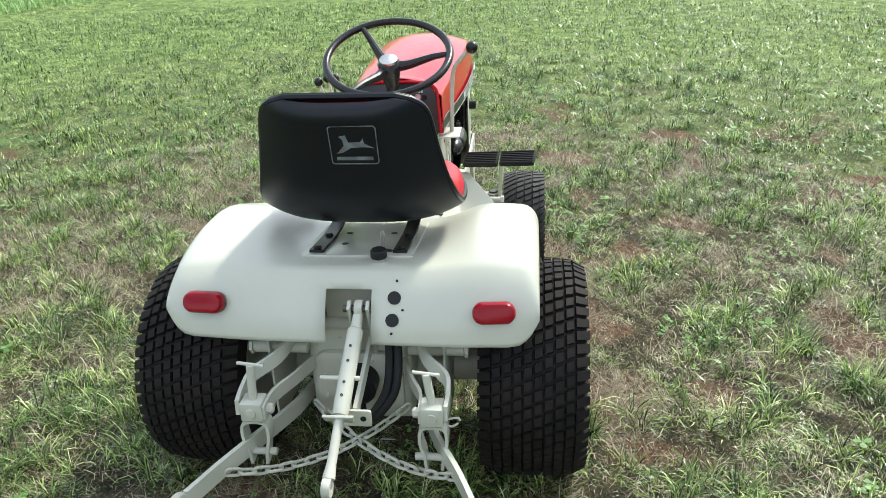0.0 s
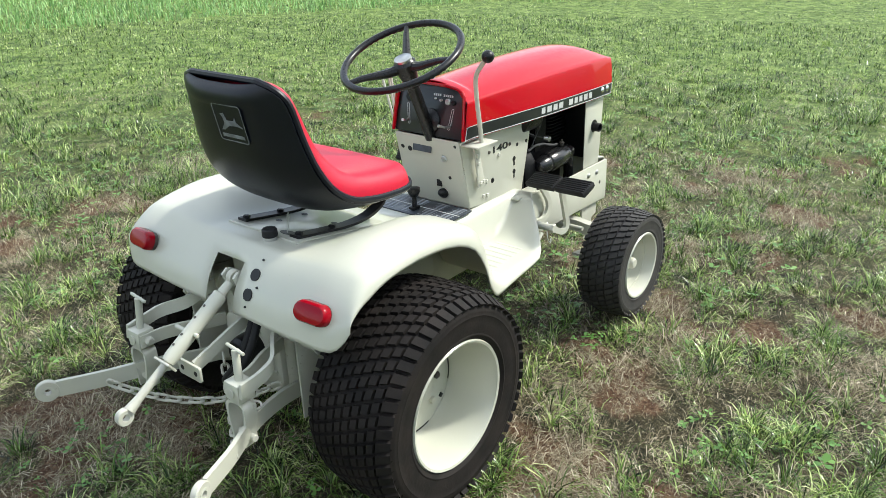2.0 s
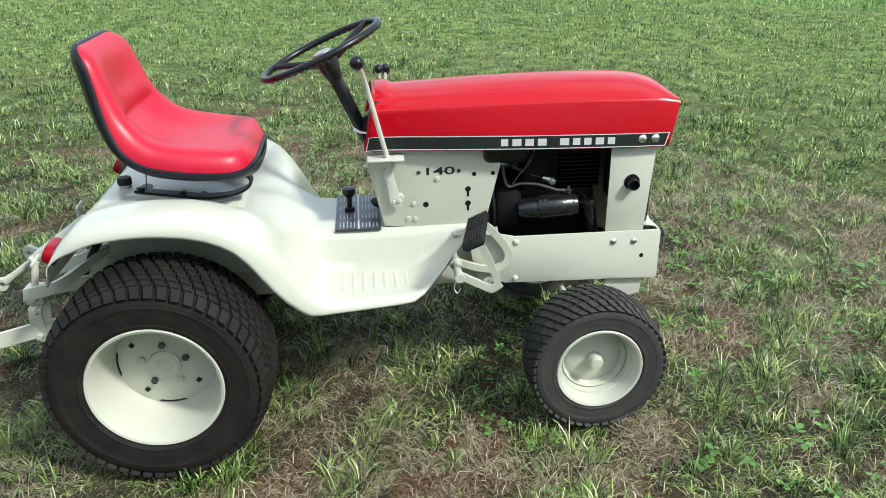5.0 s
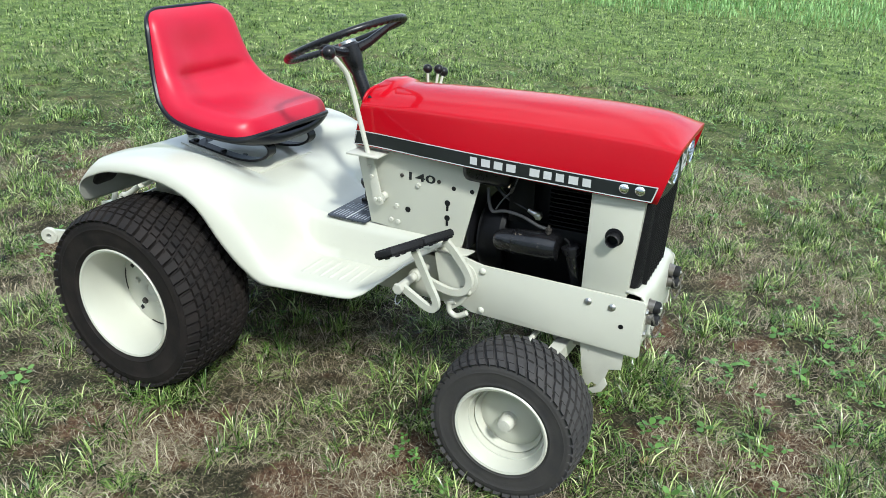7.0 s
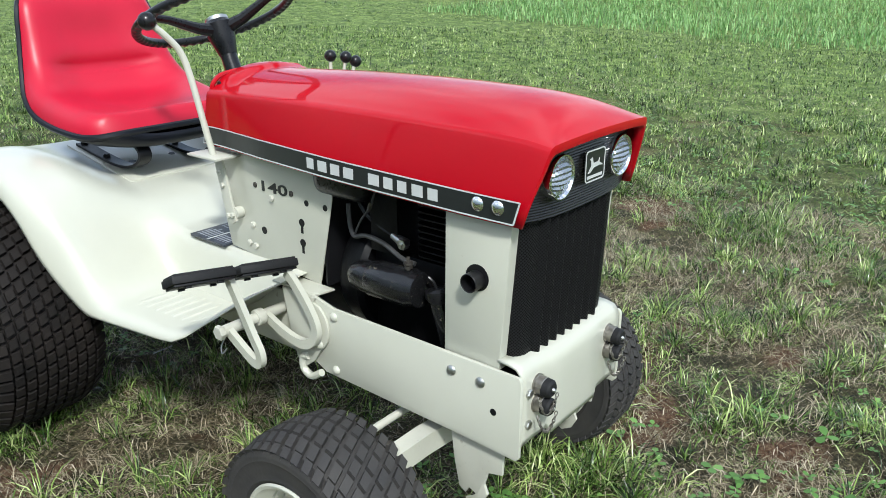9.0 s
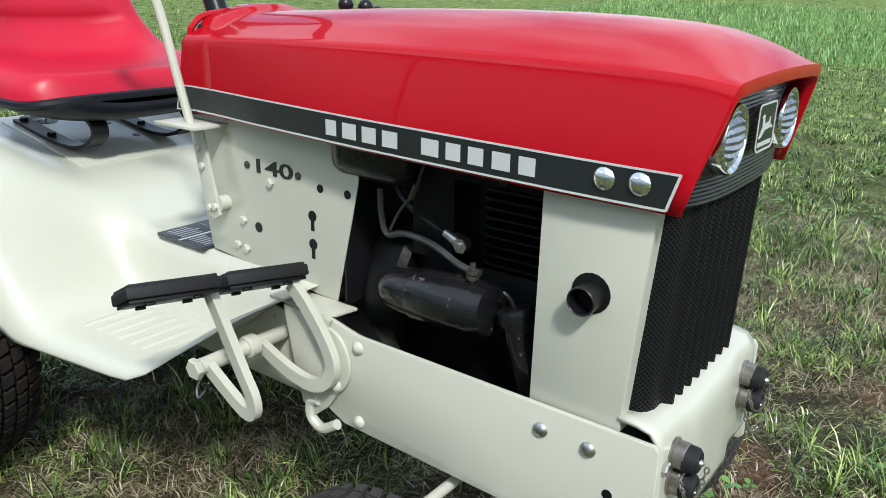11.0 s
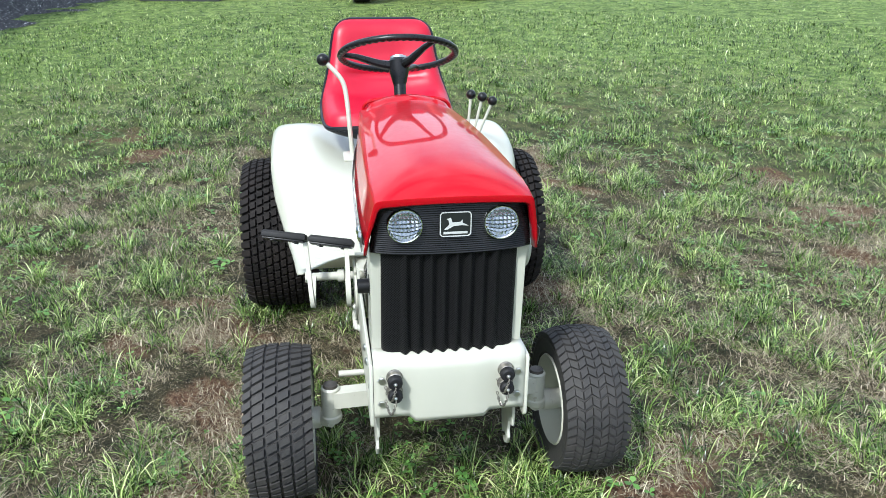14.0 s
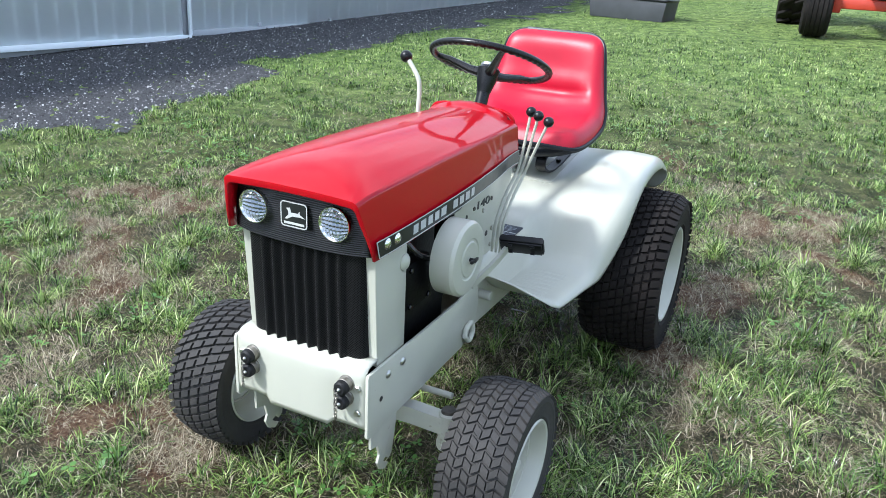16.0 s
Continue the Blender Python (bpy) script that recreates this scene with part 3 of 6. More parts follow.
def seat_rows(kind):
    """Rows across the seat from its top to its front: the cushion's face, or the shell's back."""
    n = len(SEAT_EDGE)
    rows = []
    vs = [-1, -0.995, -0.975, -0.94, -0.88, -0.80, -0.70, -0.58, -0.44, -0.30, -0.15, 0]
    vs = vs + [-v for v in vs[-2::-1]]
    for i, p in enumerate(SEAT_EDGE):
        t = i / (n - 1)
        d = (SEAT_EDGE[min(i + 1, n - 1)] - SEAT_EDGE[max(i - 1, 0)]).normalized()
        nor = Vector((-d.z, 0, d.x))
        end = math.sqrt(max(0, 1 - (1 - min(1, t / 0.07)) ** 2)) * math.sqrt(max(0, 1 - (1 - min(1, (1 - t) / 0.08)) ** 2))
        w = SEAT_W(t)
        row = []
        for v in vs:
            a = abs(v)
            edge = (1 - max(0, (a - 0.80) / 0.20) ** 2.4) ** 0.5 if a > 0.80 else 1.0
            if kind == "cushion":
                h = SEAT_MID(t) + (SEAT_SIDE(t) - SEAT_MID(t)) * step(0.25, 0.82, a)
                crease = -0.014 * math.exp(-((t - 0.36) / 0.018) ** 2) * (1 - step(0.55, 0.80, a)) + 0.008 * math.exp(-((t - 0.30) / 0.05) ** 2) * (1 - step(0.5, 0.8, a))
                off = (h + crease) * edge * end + 0.004
            else:
                back = 0.046 - 0.012 * step(0.5, 0.9, t)
                off = -back * (1 - a ** 3.2) * max(end, 0.25) - 0.006
            row.append(p + nor * off + Vector((0, v * w, 0)))
        rows.append(row)
    return rows


def seat():
    s = empty("seat", tractor)
    s.location = (0, -0.010, 0)
    tagged(s, "red vinyl bucket seat with a black shell")
    bm = B()
    face = sheet(bm, seat_rows("cushion"))
    part("cushion", bm, VINYL, s, "scuffed red vinyl cushion", angle=1.5)
    bm = B()
    sheet(bm, seat_rows("shell"))
    thicken(part("shell", bm, SHELL, s, "black seat shell", angle=1.5), 0.005, 0)
    # piping where cushion and shell meet
    rows = seat_rows("cushion")
    loop = [r[0] for r in rows] + rows[-1][1:-1] + [r[-1] for r in rows[::-1]] + rows[0][-2:0:-1]
    bm = B()
    tube(bm, [Vector(q) - Vector((0, 0, 0.003)) for q in loop] + [Vector(loop[0]) - Vector((0, 0, 0.003)), Vector(loop[1]) - Vector((0, 0, 0.003))], 0.0085, 8, cap=False)
    part("piping", bm, SHELL, s, "black rolled edge")
    return s


seat()

# ---- steering wheel ----
COL = Vector((-0.40, 0, 0.917)).normalized()
HUB = Vector((0.463, -0.010, 0.985))
def steering_wheel():
    s = empty("steering_wheel", tractor)
    u, w = Vector((0, 1, 0)), COL.cross(Vector((0, 1, 0)))
    bm = B()
    c = HUB + COL * 0.035
    ring = [c + 0.178 * (math.cos(2 * math.pi * k / 216) * u + math.sin(2 * math.pi * k / 216) * w) for k in range(217)]
    tube(bm, ring, 0.0110, 12, cap=False)
    for v in bm.verts:
        under = max(0.0, -(v.co - c).dot(COL) / 0.0110 - 0.2)
        turn = math.atan2((v.co - c).dot(w), (v.co - c).dot(u))
        v.co += COL * 0.0045 * under * (0.5 + 0.5 * math.cos(54 * turn))
    bmesh.ops.remove_doubles(bm, verts=bm.verts, dist=1e-4)
    part("wheel_rim", bm, PLASTIC, s)
    for a in (63, 183, 303):
        d = math.cos(radians(a + 0)) * u + math.sin(radians(a)) * w
        bm = B()
        tube(bm, [HUB + d * 0.02, HUB + d * 0.06 + COL * 0.006, HUB + d * 0.13 + COL * 0.028, c + d * 0.174], [0.016, 0.013, 0.0095, 0.008], 10)
        part("spoke", bm, PLASTIC, s)
    bm = B()
    tube(bm, [HUB - COL * 0.06, HUB - COL * 0.02, HUB + COL * 0.012, HUB + COL * 0.022], [0.020, 0.030, 0.034, 0.026], 24)
    part("hub", bm, PLASTIC, s)
    bm = B()
    tube(bm, [HUB + COL * 0.018, HUB + COL * 0.028, HUB + COL * 0.031], [0.027, 0.026, 0.020], 24)
    part("hub_cap", bm, STEEL, s, "dull grey hub cap")
    bm = B()
    rod(bm, HUB - COL * 0.26, HUB - COL * 0.03, 0.019, 20)
    part("column", bm, PLASTIC, s)


steering_wheel()


# ---- frame, front plate, posts ----
def bolt(p, d, r, h, mat, parent, name="bolt", n=6):
    """A bolt head at p, standing out along d."""
    bm = B()
    p, d = Vector(p), Vector(d).normalized()
    rod(bm, p - d * 0.002, p + d * h, r, n, min(h, r) * 0.3)
    return part(name, bm, mat, parent)


def dome(p, d, r, h, mat, parent, name="bolt", label=""):
    bm = B()
    p, d = Vector(p), Vector(d).normalized()
    tube(bm, [p - d * 0.001, p + d * h * 0.25, p + d * h * 0.65, p + d * h * 0.92, p + d * h], [r, r * 0.97, r * 0.75, r * 0.4, r * 0.05], 18)
    return part(name, bm, mat, parent, label)


def patch(name, p, d, r, mat, parent, thick=0.0016, n=20, up=None, sy=1.0):
    """A round dark opening or marker, laid on a surface."""
    bm = B()
    p, d = Vector(p), Vector(d).normalized()
    u, w = frame_of(d)
    if up is not None:
        w = Vector(up)
        u = d.cross(w)
    lo = [bm.verts.new(p - d * 0.001 + r * (math.cos(2 * math.pi * k / n) * u + sy * math.sin(2 * math.pi * k / n) * w)) for k in range(n)]
    hi = [bm.verts.new(v.co + d * (thick + 0.001)) for v in lo]
    bm.faces.new(lo[::-1]), bm.faces.new(hi)
    for k in range(n):
        bm.faces.new((lo[k], lo[(k + 1) % n], hi[(k + 1) % n], hi[k]))
    return part(name, bm, mat, parent)


def rail(side):
    y = side * 0.177
    bm = B()
    out = [(0.985, 0.487), (1.421, 0.485), (1.426, 0.478), (1.426, 0.332), (1.420, 0.325), (1.30, 0.330), (0.955, 0.338), (0.905, 0.36), (0.872, 0.395), (0.862, 0.43), (0.868, 0.475), (0.885, 0.505), (0.925, 0.500)]
    slab(bm, out, "y", y - 0.004, y + 0.004, 0.0015)
    r = part("frame_rail", bm, CREAM, tractor, "cream painted steel side rail")
    o = (0, side, 0)
    for x, z in ((1.281, 0.454), (1.344, 0.452)):
        dome((x, y + side * 0.004, z), o, 0.010, 0.006, STEEL, r, "carriage_bolt")
    patch("hole", (1.372, y + side * 0.004, 0.404), o, 0.0065, BLACK, r, 0.0005)
    # front hanger with its hook
    bm = B()
    hk = [(1.265, 0.345), (1.385, 0.345), (1.383, 0.270), (1.352, 0.262), (1.344, 0.232), (1.352, 0.214), (1.340, 0.190), (1.318, 0.178), (1.302, 0.186), (1.318, 0.196), (1.326, 0.206), (1.310, 0.212), (1.302, 0.198), (1.288, 0.206), (1.276, 0.26)]
    slab(bm, hk, "y", side * 0.158, side * 0.165, 0.001)
    part("hanger_hook", bm, CREAM_WORN, r)
    return r


def radiator_post(side):
    y = side * 0.170
    bm = B()
    # web with a returned front flange
    web = [(1.257, 0.480), (1.259, 0.742), (1.391, 0.742), (1.373, 0.480)]
    slab(bm, web, "y", y - side * 0.003, y, 0.0006)
    flat_bar(bm, [(1.390, y - side * 0.016, 0.742), (1.372, y - side * 0.016, 0.480)], 0.030, 0.003, (0, 1, 0))
    p = part("radiator_post", bm, CREAM, tractor, "cream steel upright beside the grille")
    return p


rails = [rail(-1), rail(1)]
posts = [radiator_post(-1), radiator_post(1)]
# exhaust stub through the right upright
bm = B()
lathe(bm, [(0.0, 0.0165), (-0.037, 0.0165), (-0.038, 0.0155), (-0.037, 0.0145), (0.0, 0.0145)], (1.326, -0.158, 0.634), "y", 28)
part("pipe_stub", bm, BLACK, tractor, "short black pipe stub")
patch("pipe_hole", (1.326, -0.1705, 0.637), (0, -1, 0), 0.0235, BLACK, posts[0], 0.0006)
dome((1.268, 0.1695, 0.690), (0, 1, 0), 0.020, 0.010, CREAM, posts[1], "boss")


COUPLER = material("dirty_steel_coupler", (0.30, 0.28, 0.25), 0.38, metal=0.85, vary=0.4, scale=60, bump=0.2)


def front_plate():
    bm = B()
    # face with dropped middle, lofted from a shelf under the grille
    ys = [-0.172, -0.155, -0.12, -0.092, -0.078, -0.04, 0, 0.04, 0.078, 0.092, 0.12, 0.155, 0.172]
    rows = []
    for k in range(9):
        row = []
        for y in ys:
            mid = 1 - step(0.078, 0.095, abs(y))
            low = 0.350 - 0.014 * mid
            prof = [(1.372, 0.499), (1.395, 0.498), (1.411, 0.494), (1.419, 0.484), (1.4215, 0.468), (1.422, 0.44), (1.422, 0.40), (1.422, low + 0.012), (1.421, low)]
            x, z = prof[k]
            row.append((x + 0.005 * mid * step(0, 4, k), y, z))
        rows.append(row)
    sheet(bm, rows)
    p = part("front_plate", bm, CREAM, tractor, "cream front plate with hydraulic couplers", angle=0.9)
    thicken(p, 0.005, 0)
    for sy in (-1, 1):
        for z in (0.448, 0.388):
            bolt((1.425, sy * 0.155, z), (1, 0, 0), 0.0085, 0.006, STEEL, p, "hex_bolt")
        for z in (0.454, 0.419):
            bm = B()
            lathe(bm, [(-0.006, 0.0), (-0.006, 0.0185), (0.003, 0.0185), (0.004, 0.0165), (0.016, 0.0165), (0.017, 0.0150)], (1.424, sy * 0.126, z), "x", 28)
            c = part("coupler", bm, COUPLER, p, "steel quick coupler")
            bm = B()
            lathe(bm, [(0.014, 0.0155), (0.015, 0.0168), (0.027, 0.0160), (0.031, 0.012), (0.031, 0.0)], (1.424, sy * 0.126, z - 0.0015), "x", 24)
            part("dust_cap", bm, PADRUBBER, c, "black rubber dust cap")
            dome((1.454, sy * 0.126, z - 0.002), (1, 0, 0), 0.0045, 0.006, STEEL, c, "cap_pin")
            # little chain hanging from the cap
            bm = B()
            end = Vector((1.436, sy * 0.126 - 0.021, z - 0.012))
            pts = []
            for k in range(19):
                t = k / 18
                pts.append(Vector((1.460, sy * 0.126, z - 0.003)).lerp(end, t) + Vector((0.004, 0, -0.036 * math.sin(math.pi * t) ** 0.8)))
            for k in range(18):
                q, d = (pts[k] + pts[k + 1]) / 2, (pts[k + 1] - pts[k]).normalized()
                u, w = frame_of(d)
                n = u if k % 2 else w
                ring = [q + d * 0.0042 * math.cos(b) + n * 0.0026 * math.sin(b) for b in np.linspace(0, 2 * math.pi, 9)]
                tube(bm, ring + [ring[1]], 0.0010, 5, cap=False)
            part("cap_chain", bm, COUPLER, c)


front_plate()


def perforated():
    """Black expanded metal: rows of round openings."""
    m = bpy.data.materials.new("black_mesh")
    m.use_nodes = True
    nt = m.node_tree
    n, l = nt.nodes, nt.links
    b = n["Principled BSDF"]
    tc = n.new("ShaderNodeTexCoord")
    mp = n.new("ShaderNodeMapping")
    l.new(tc.outputs["UV"], mp.inputs["Vector"])
    br = n.new("ShaderNodeTexVoronoi")
    br.inputs["Scale"].default_value = 1.0
    br.inputs["Randomness"].default_value = 0.0
    br.voronoi_dimensions = "2D"
    l.new(mp.outputs["Vector"], br.inputs["Vector"])
    edge = n.new("ShaderNodeMapRange")
    edge.inputs["From Min"].default_value, edge.inputs["From Max"].default_value = 0.34, 0.42
    l.new(br.outputs["Distance"], edge.inputs["Value"])
    mix = n.new("ShaderNodeMix")
    mix.data_type = "RGBA"
    mix.inputs["A"].default_value, mix.inputs["B"].default_value = (0.001, 0.001, 0.001, 1), (0.013, 0.013, 0.014, 1)
    l.new(edge.outputs["Result"], mix.inputs["Factor"])
    l.new(mix.outputs["Result"], b.inputs["Base Color"])
    rough = n.new("ShaderNodeMapRange")
    rough.inputs["To Min"].default_value, rough.inputs["To Max"].default_value = 0.95, 0.38
    l.new(edge.outputs["Result"], rough.inputs["Value"])
    l.new(rough.outputs["Result"], b.inputs["Roughness"])
    bp = n.new("ShaderNodeBump")
    bp.inputs["Strength"].default_value, bp.inputs["Distance"].default_value = 0.8, 0.002
    l.new(edge.outputs["Result"], bp.inputs["Height"])
    l.new(bp.outputs["Normal"], b.inputs["Normal"])
    b.inputs["Specular IOR Level"].default_value = 0.16
    return m


MESH = perforated()


def grille():
    bm = B()
    uv = bm.loops.layers.uv.new("uv")
    # plan line: up the right side, eight pleats across, down the left side
    line = [(1.372, -0.150), (1.385, -0.150), (1.396, -0.147), (1.403, -0.139), (1.4065, -0.128)]
    n = 8
    for k in range(n * 10 + 1):
        y = -0.112 + 0.224 * k / (n * 10)
        line.append((1.412 + 0.0055 * math.cos(2 * math.pi * k / 10 + math.pi), y))
    line += [(x, -y) for x, y in line[4::-1]]
    zs = np.linspace(0.752, 0.494, 14)
    run = [0.0]
    for a, b in zip(line, line[1:]):
        run.append(run[-1] + math.hypot(b[0] - a[0], b[1] - a[1]))
    rows = []
    for z in zs:
        rows.append([bm.verts.new((x - 0.010 * (0.752 - z) / 0.258, y, z)) for x, y in line])
    for i in range(len(zs) - 1):
        for j in range(len(line) - 1):
            f = bm.faces.new((rows[i][j], rows[i][j + 1], rows[i + 1][j + 1], rows[i + 1][j]))
            for lp, (u, v) in zip(f.loops, ((run[j], zs[i]), (run[j + 1], zs[i]), (run[j + 1], zs[i + 1]), (run[j], zs[i + 1]))):
                a, b2 = u / 0.0042, v / 0.0042
                lp[uv].uv = (a * 0.7071 - b2 * 0.7071, a * 0.7071 + b2 * 0.7071)
    g = part("grille", bm, MESH, tractor, "black pleated mesh grille, slightly dented", angle=1.3)
    thicken(g, 0.0012)
    bm = B()
    box(bm, (1.34, -0.140, 0.50), (1.385, 0.140, 0.75), 0.004)
    part("radiator_shroud", bm, BLACK, tractor)


grille()


# ---- headlight bezel under the hood's lip ----
def bezel():
    bm = B()
    rows, n = [], 52
    zs = [0.862 - (0.862 - 0.746) * k / n for k in range(n + 1)]
    for k, z in enumerate(zs):
        rib = 0.0012 if k % 2 else 0.0
        row = []
        for j in range(-12, 13):
            wide = 0.172 - 0.019 * ((z - 0.746) / 0.116) ** 1.6
            y = j / 12 * wide
            zz = z + 0.006 * (1 - (y / wide) ** 2) * (1 - 2 * k / n)
            row.append((1.416 + 0.016 * (1 - (abs(y) / wide) ** 4) - 0.0008 * k * 0.25 + rib, y, zz))
        rows.append(row)
    sheet(bm, rows)
    b = part("headlight_bezel", bm, PLASTIC, tractor, "ribbed black plastic headlight panel", angle=0.3)
    thicken(b, 0.006, -1)
    for sy in (-1, 1):
        c = Vector((1.428, sy * 0.1005, 0.811))
        lamp = empty("headlight", b)
        lamp.location = c
        bm = B()
        lathe(bm, [(-0.012, 0.037), (0.006, 0.0375), (0.010, 0.036), (0.010, 0.0345), (0.006, 0.031), (-0.010, 0.020), (-0.012, 0.0)], (0, 0, 0), "x", 40)
        part("reflector", bm, CHROME, lamp, "bright reflector and ring")
        bm = B()
        rows = []
        for i in range(15):
            row = []
            for j in range(15):
                y, z = (j / 14 * 2 - 1), (i / 14 * 2 - 1)
                # square grid mapped to the disc
                yy, zz = y * math.sqrt(1 - z * z / 2) * 0.0315, z * math.sqrt(1 - y * y / 2) * 0.0315
                r2 = (yy * yy + zz * zz) / 0.0315**2
                row.append((0.004 + 0.006 * (1 - r2) + (0.0030 if j % 2 else 0.0) * (1.0 if 4 < i < 12 else 0.3) + (0.0022 if i % 2 else 0.0), yy, zz))
            rows.append(row)
        sheet(bm, rows)
        part("lens", bm, GLASS, lamp, "bright fluted glass lens", angle=0.15)
    # badge: rounded silver border with a plain running shape and a bar
    bd = empty("badge", b)
    bd.location = (1.4362, 0.004, 0.812)
    emblem(bd, 0.033, 0.027, 0.0, "x")
    return b


def emblem(parent, w, h, rise, axis, flip=1, field=None, ink=None):
    """A rounded silver border with plain shapes inside, flat in the plane of y and z."""
    def lay(name, outline, t, mat):
        bm = B()
        slab(bm, [(flip * a, c) for a, c in outline], "x", -0.001, t)
        return part(name, bm, mat, parent, smooth=False)
    lay("badge_field", rounded(-w, w, -h, h, 0.008), 0.0006, field or DECAL)
    r1, r2 = rounded(-w, w, -h, h, 0.008), rounded(-w + 0.0022, w - 0.0022, -h + 0.0022, h - 0.0022, 0.0065)
    bm = B()
    o = [bm.verts.new((0.0012, flip * a, c)) for a, c in r1]
    i = [bm.verts.new((0.0012, flip * a, c)) for a, c in r2]
    for k in range(len(o)):
        bm.faces.new((o[k], o[(k + 1) % len(o)], i[(k + 1) % len(o)], i[k]))
    thicken(part("border", bm, (ink or SILVER), parent, smooth=False), 0.0008, 0)
    lay("emblem_shape", [(x * w, z * h) for x, z in ((-0.72, -0.42), (-0.40, -0.02), (-0.44, 0.30), (-0.58, 0.44), (-0.30, 0.52), (-0.20, 0.14), (0.30, 0.16), (0.42, 0.36), (0.44, 0.10), (0.84, -0.16), (0.42, -0.10), (-0.12, -0.14), (-0.50, -0.40))], 0.0013, (ink or SILVER))
    lay("emblem_bar", [(x * w, z * h) for x, z in ((-0.76, -0.78), (0.76, -0.78), (0.76, -0.60), (-0.76, -0.60))], 0.0013, (ink or SILVER))


GLASS = material("aluminised_lamp_glass", (0.26, 0.29, 0.32), 0.10, metal=0.75, vary=0.10, scale=60, coat=1.0)
bezel()


# ---- hood stripes ----
def stripe(side):
    """Black band with a silver edge low on the hood's side, with a row of plain silver blocks."""
    s = empty("side_stripe", tractor)
    def pt(x, z, lift):
        return (x, side * (H_HALF(x) + lift), z)
    lo, hi = (lambda x: H_BOT(x) + 0.004), (lambda x: H_BOT(x) + 0.041)
    def band(name, x0, x1, f0, f1, lift, mat, slant=0.0, n=40):
        bm = B()
        rows = []
        for k in range(n + 1):
            x = x0 + (x1 - x0) * k / n
            rows.append([pt(x + slant * c, f0(x) + (f1(x) - f0(x)) * c, lift) for c in (0, 0.25, 0.5, 0.75, 1)])
        sheet(bm, rows)
        ob = part(name, bm, mat, s, smooth=False)
        thicken(ob, 0.0006, 0)
        return ob
    band("stripe_band", 0.560, 1.408, lo, hi, 0.0018, DECAL, 0.010)
    band("stripe_edge", 0.558, 1.406, lambda x: lo(x) - 0.0012, lambda x: lo(x) + 0.0012, 0.0026, SILVER)
    band("stripe_edge", 0.568, 1.418, lambda x: hi(x) - 0.0012, lambda x: hi(x) + 0.0012, 0.0026, SILVER)
    band("stripe_edge", 1.4045, 1.4075, lo, hi, 0.0026, SILVER, 0.011, 2)
    band("stripe_edge", 0.559, 0.5615, lo, hi, 0.0026, SILVER, 0.010, 2)
    x0 = 0.935 if side < 0 else 0.948
    xs = [0.0, 0.032, 0.068, 0.103, 0.166, 0.203, 0.235, 0.268, 0.303]
    ws = [0.020, 0.025, 0.024, 0.025, 0.026, 0.021, 0.021, 0.024, 0.021]
    for a, w in zip(xs, ws):
        band("lettering_block", x0 + a, x0 + a + w, lambda x: lo(x) + 0.0085, lambda x: hi(x) - 0.0085, 0.0026, SILVER, 0.0, 2)
    for x in (1.339, 1.377):
        dome((x, side * (H_HALF(x) + 0.001), 0.771), (0, side, 0), 0.0125, 0.007, CHROME, s, "stripe_bolt", "polished dome bolt")


stripe(-1), stripe(1)


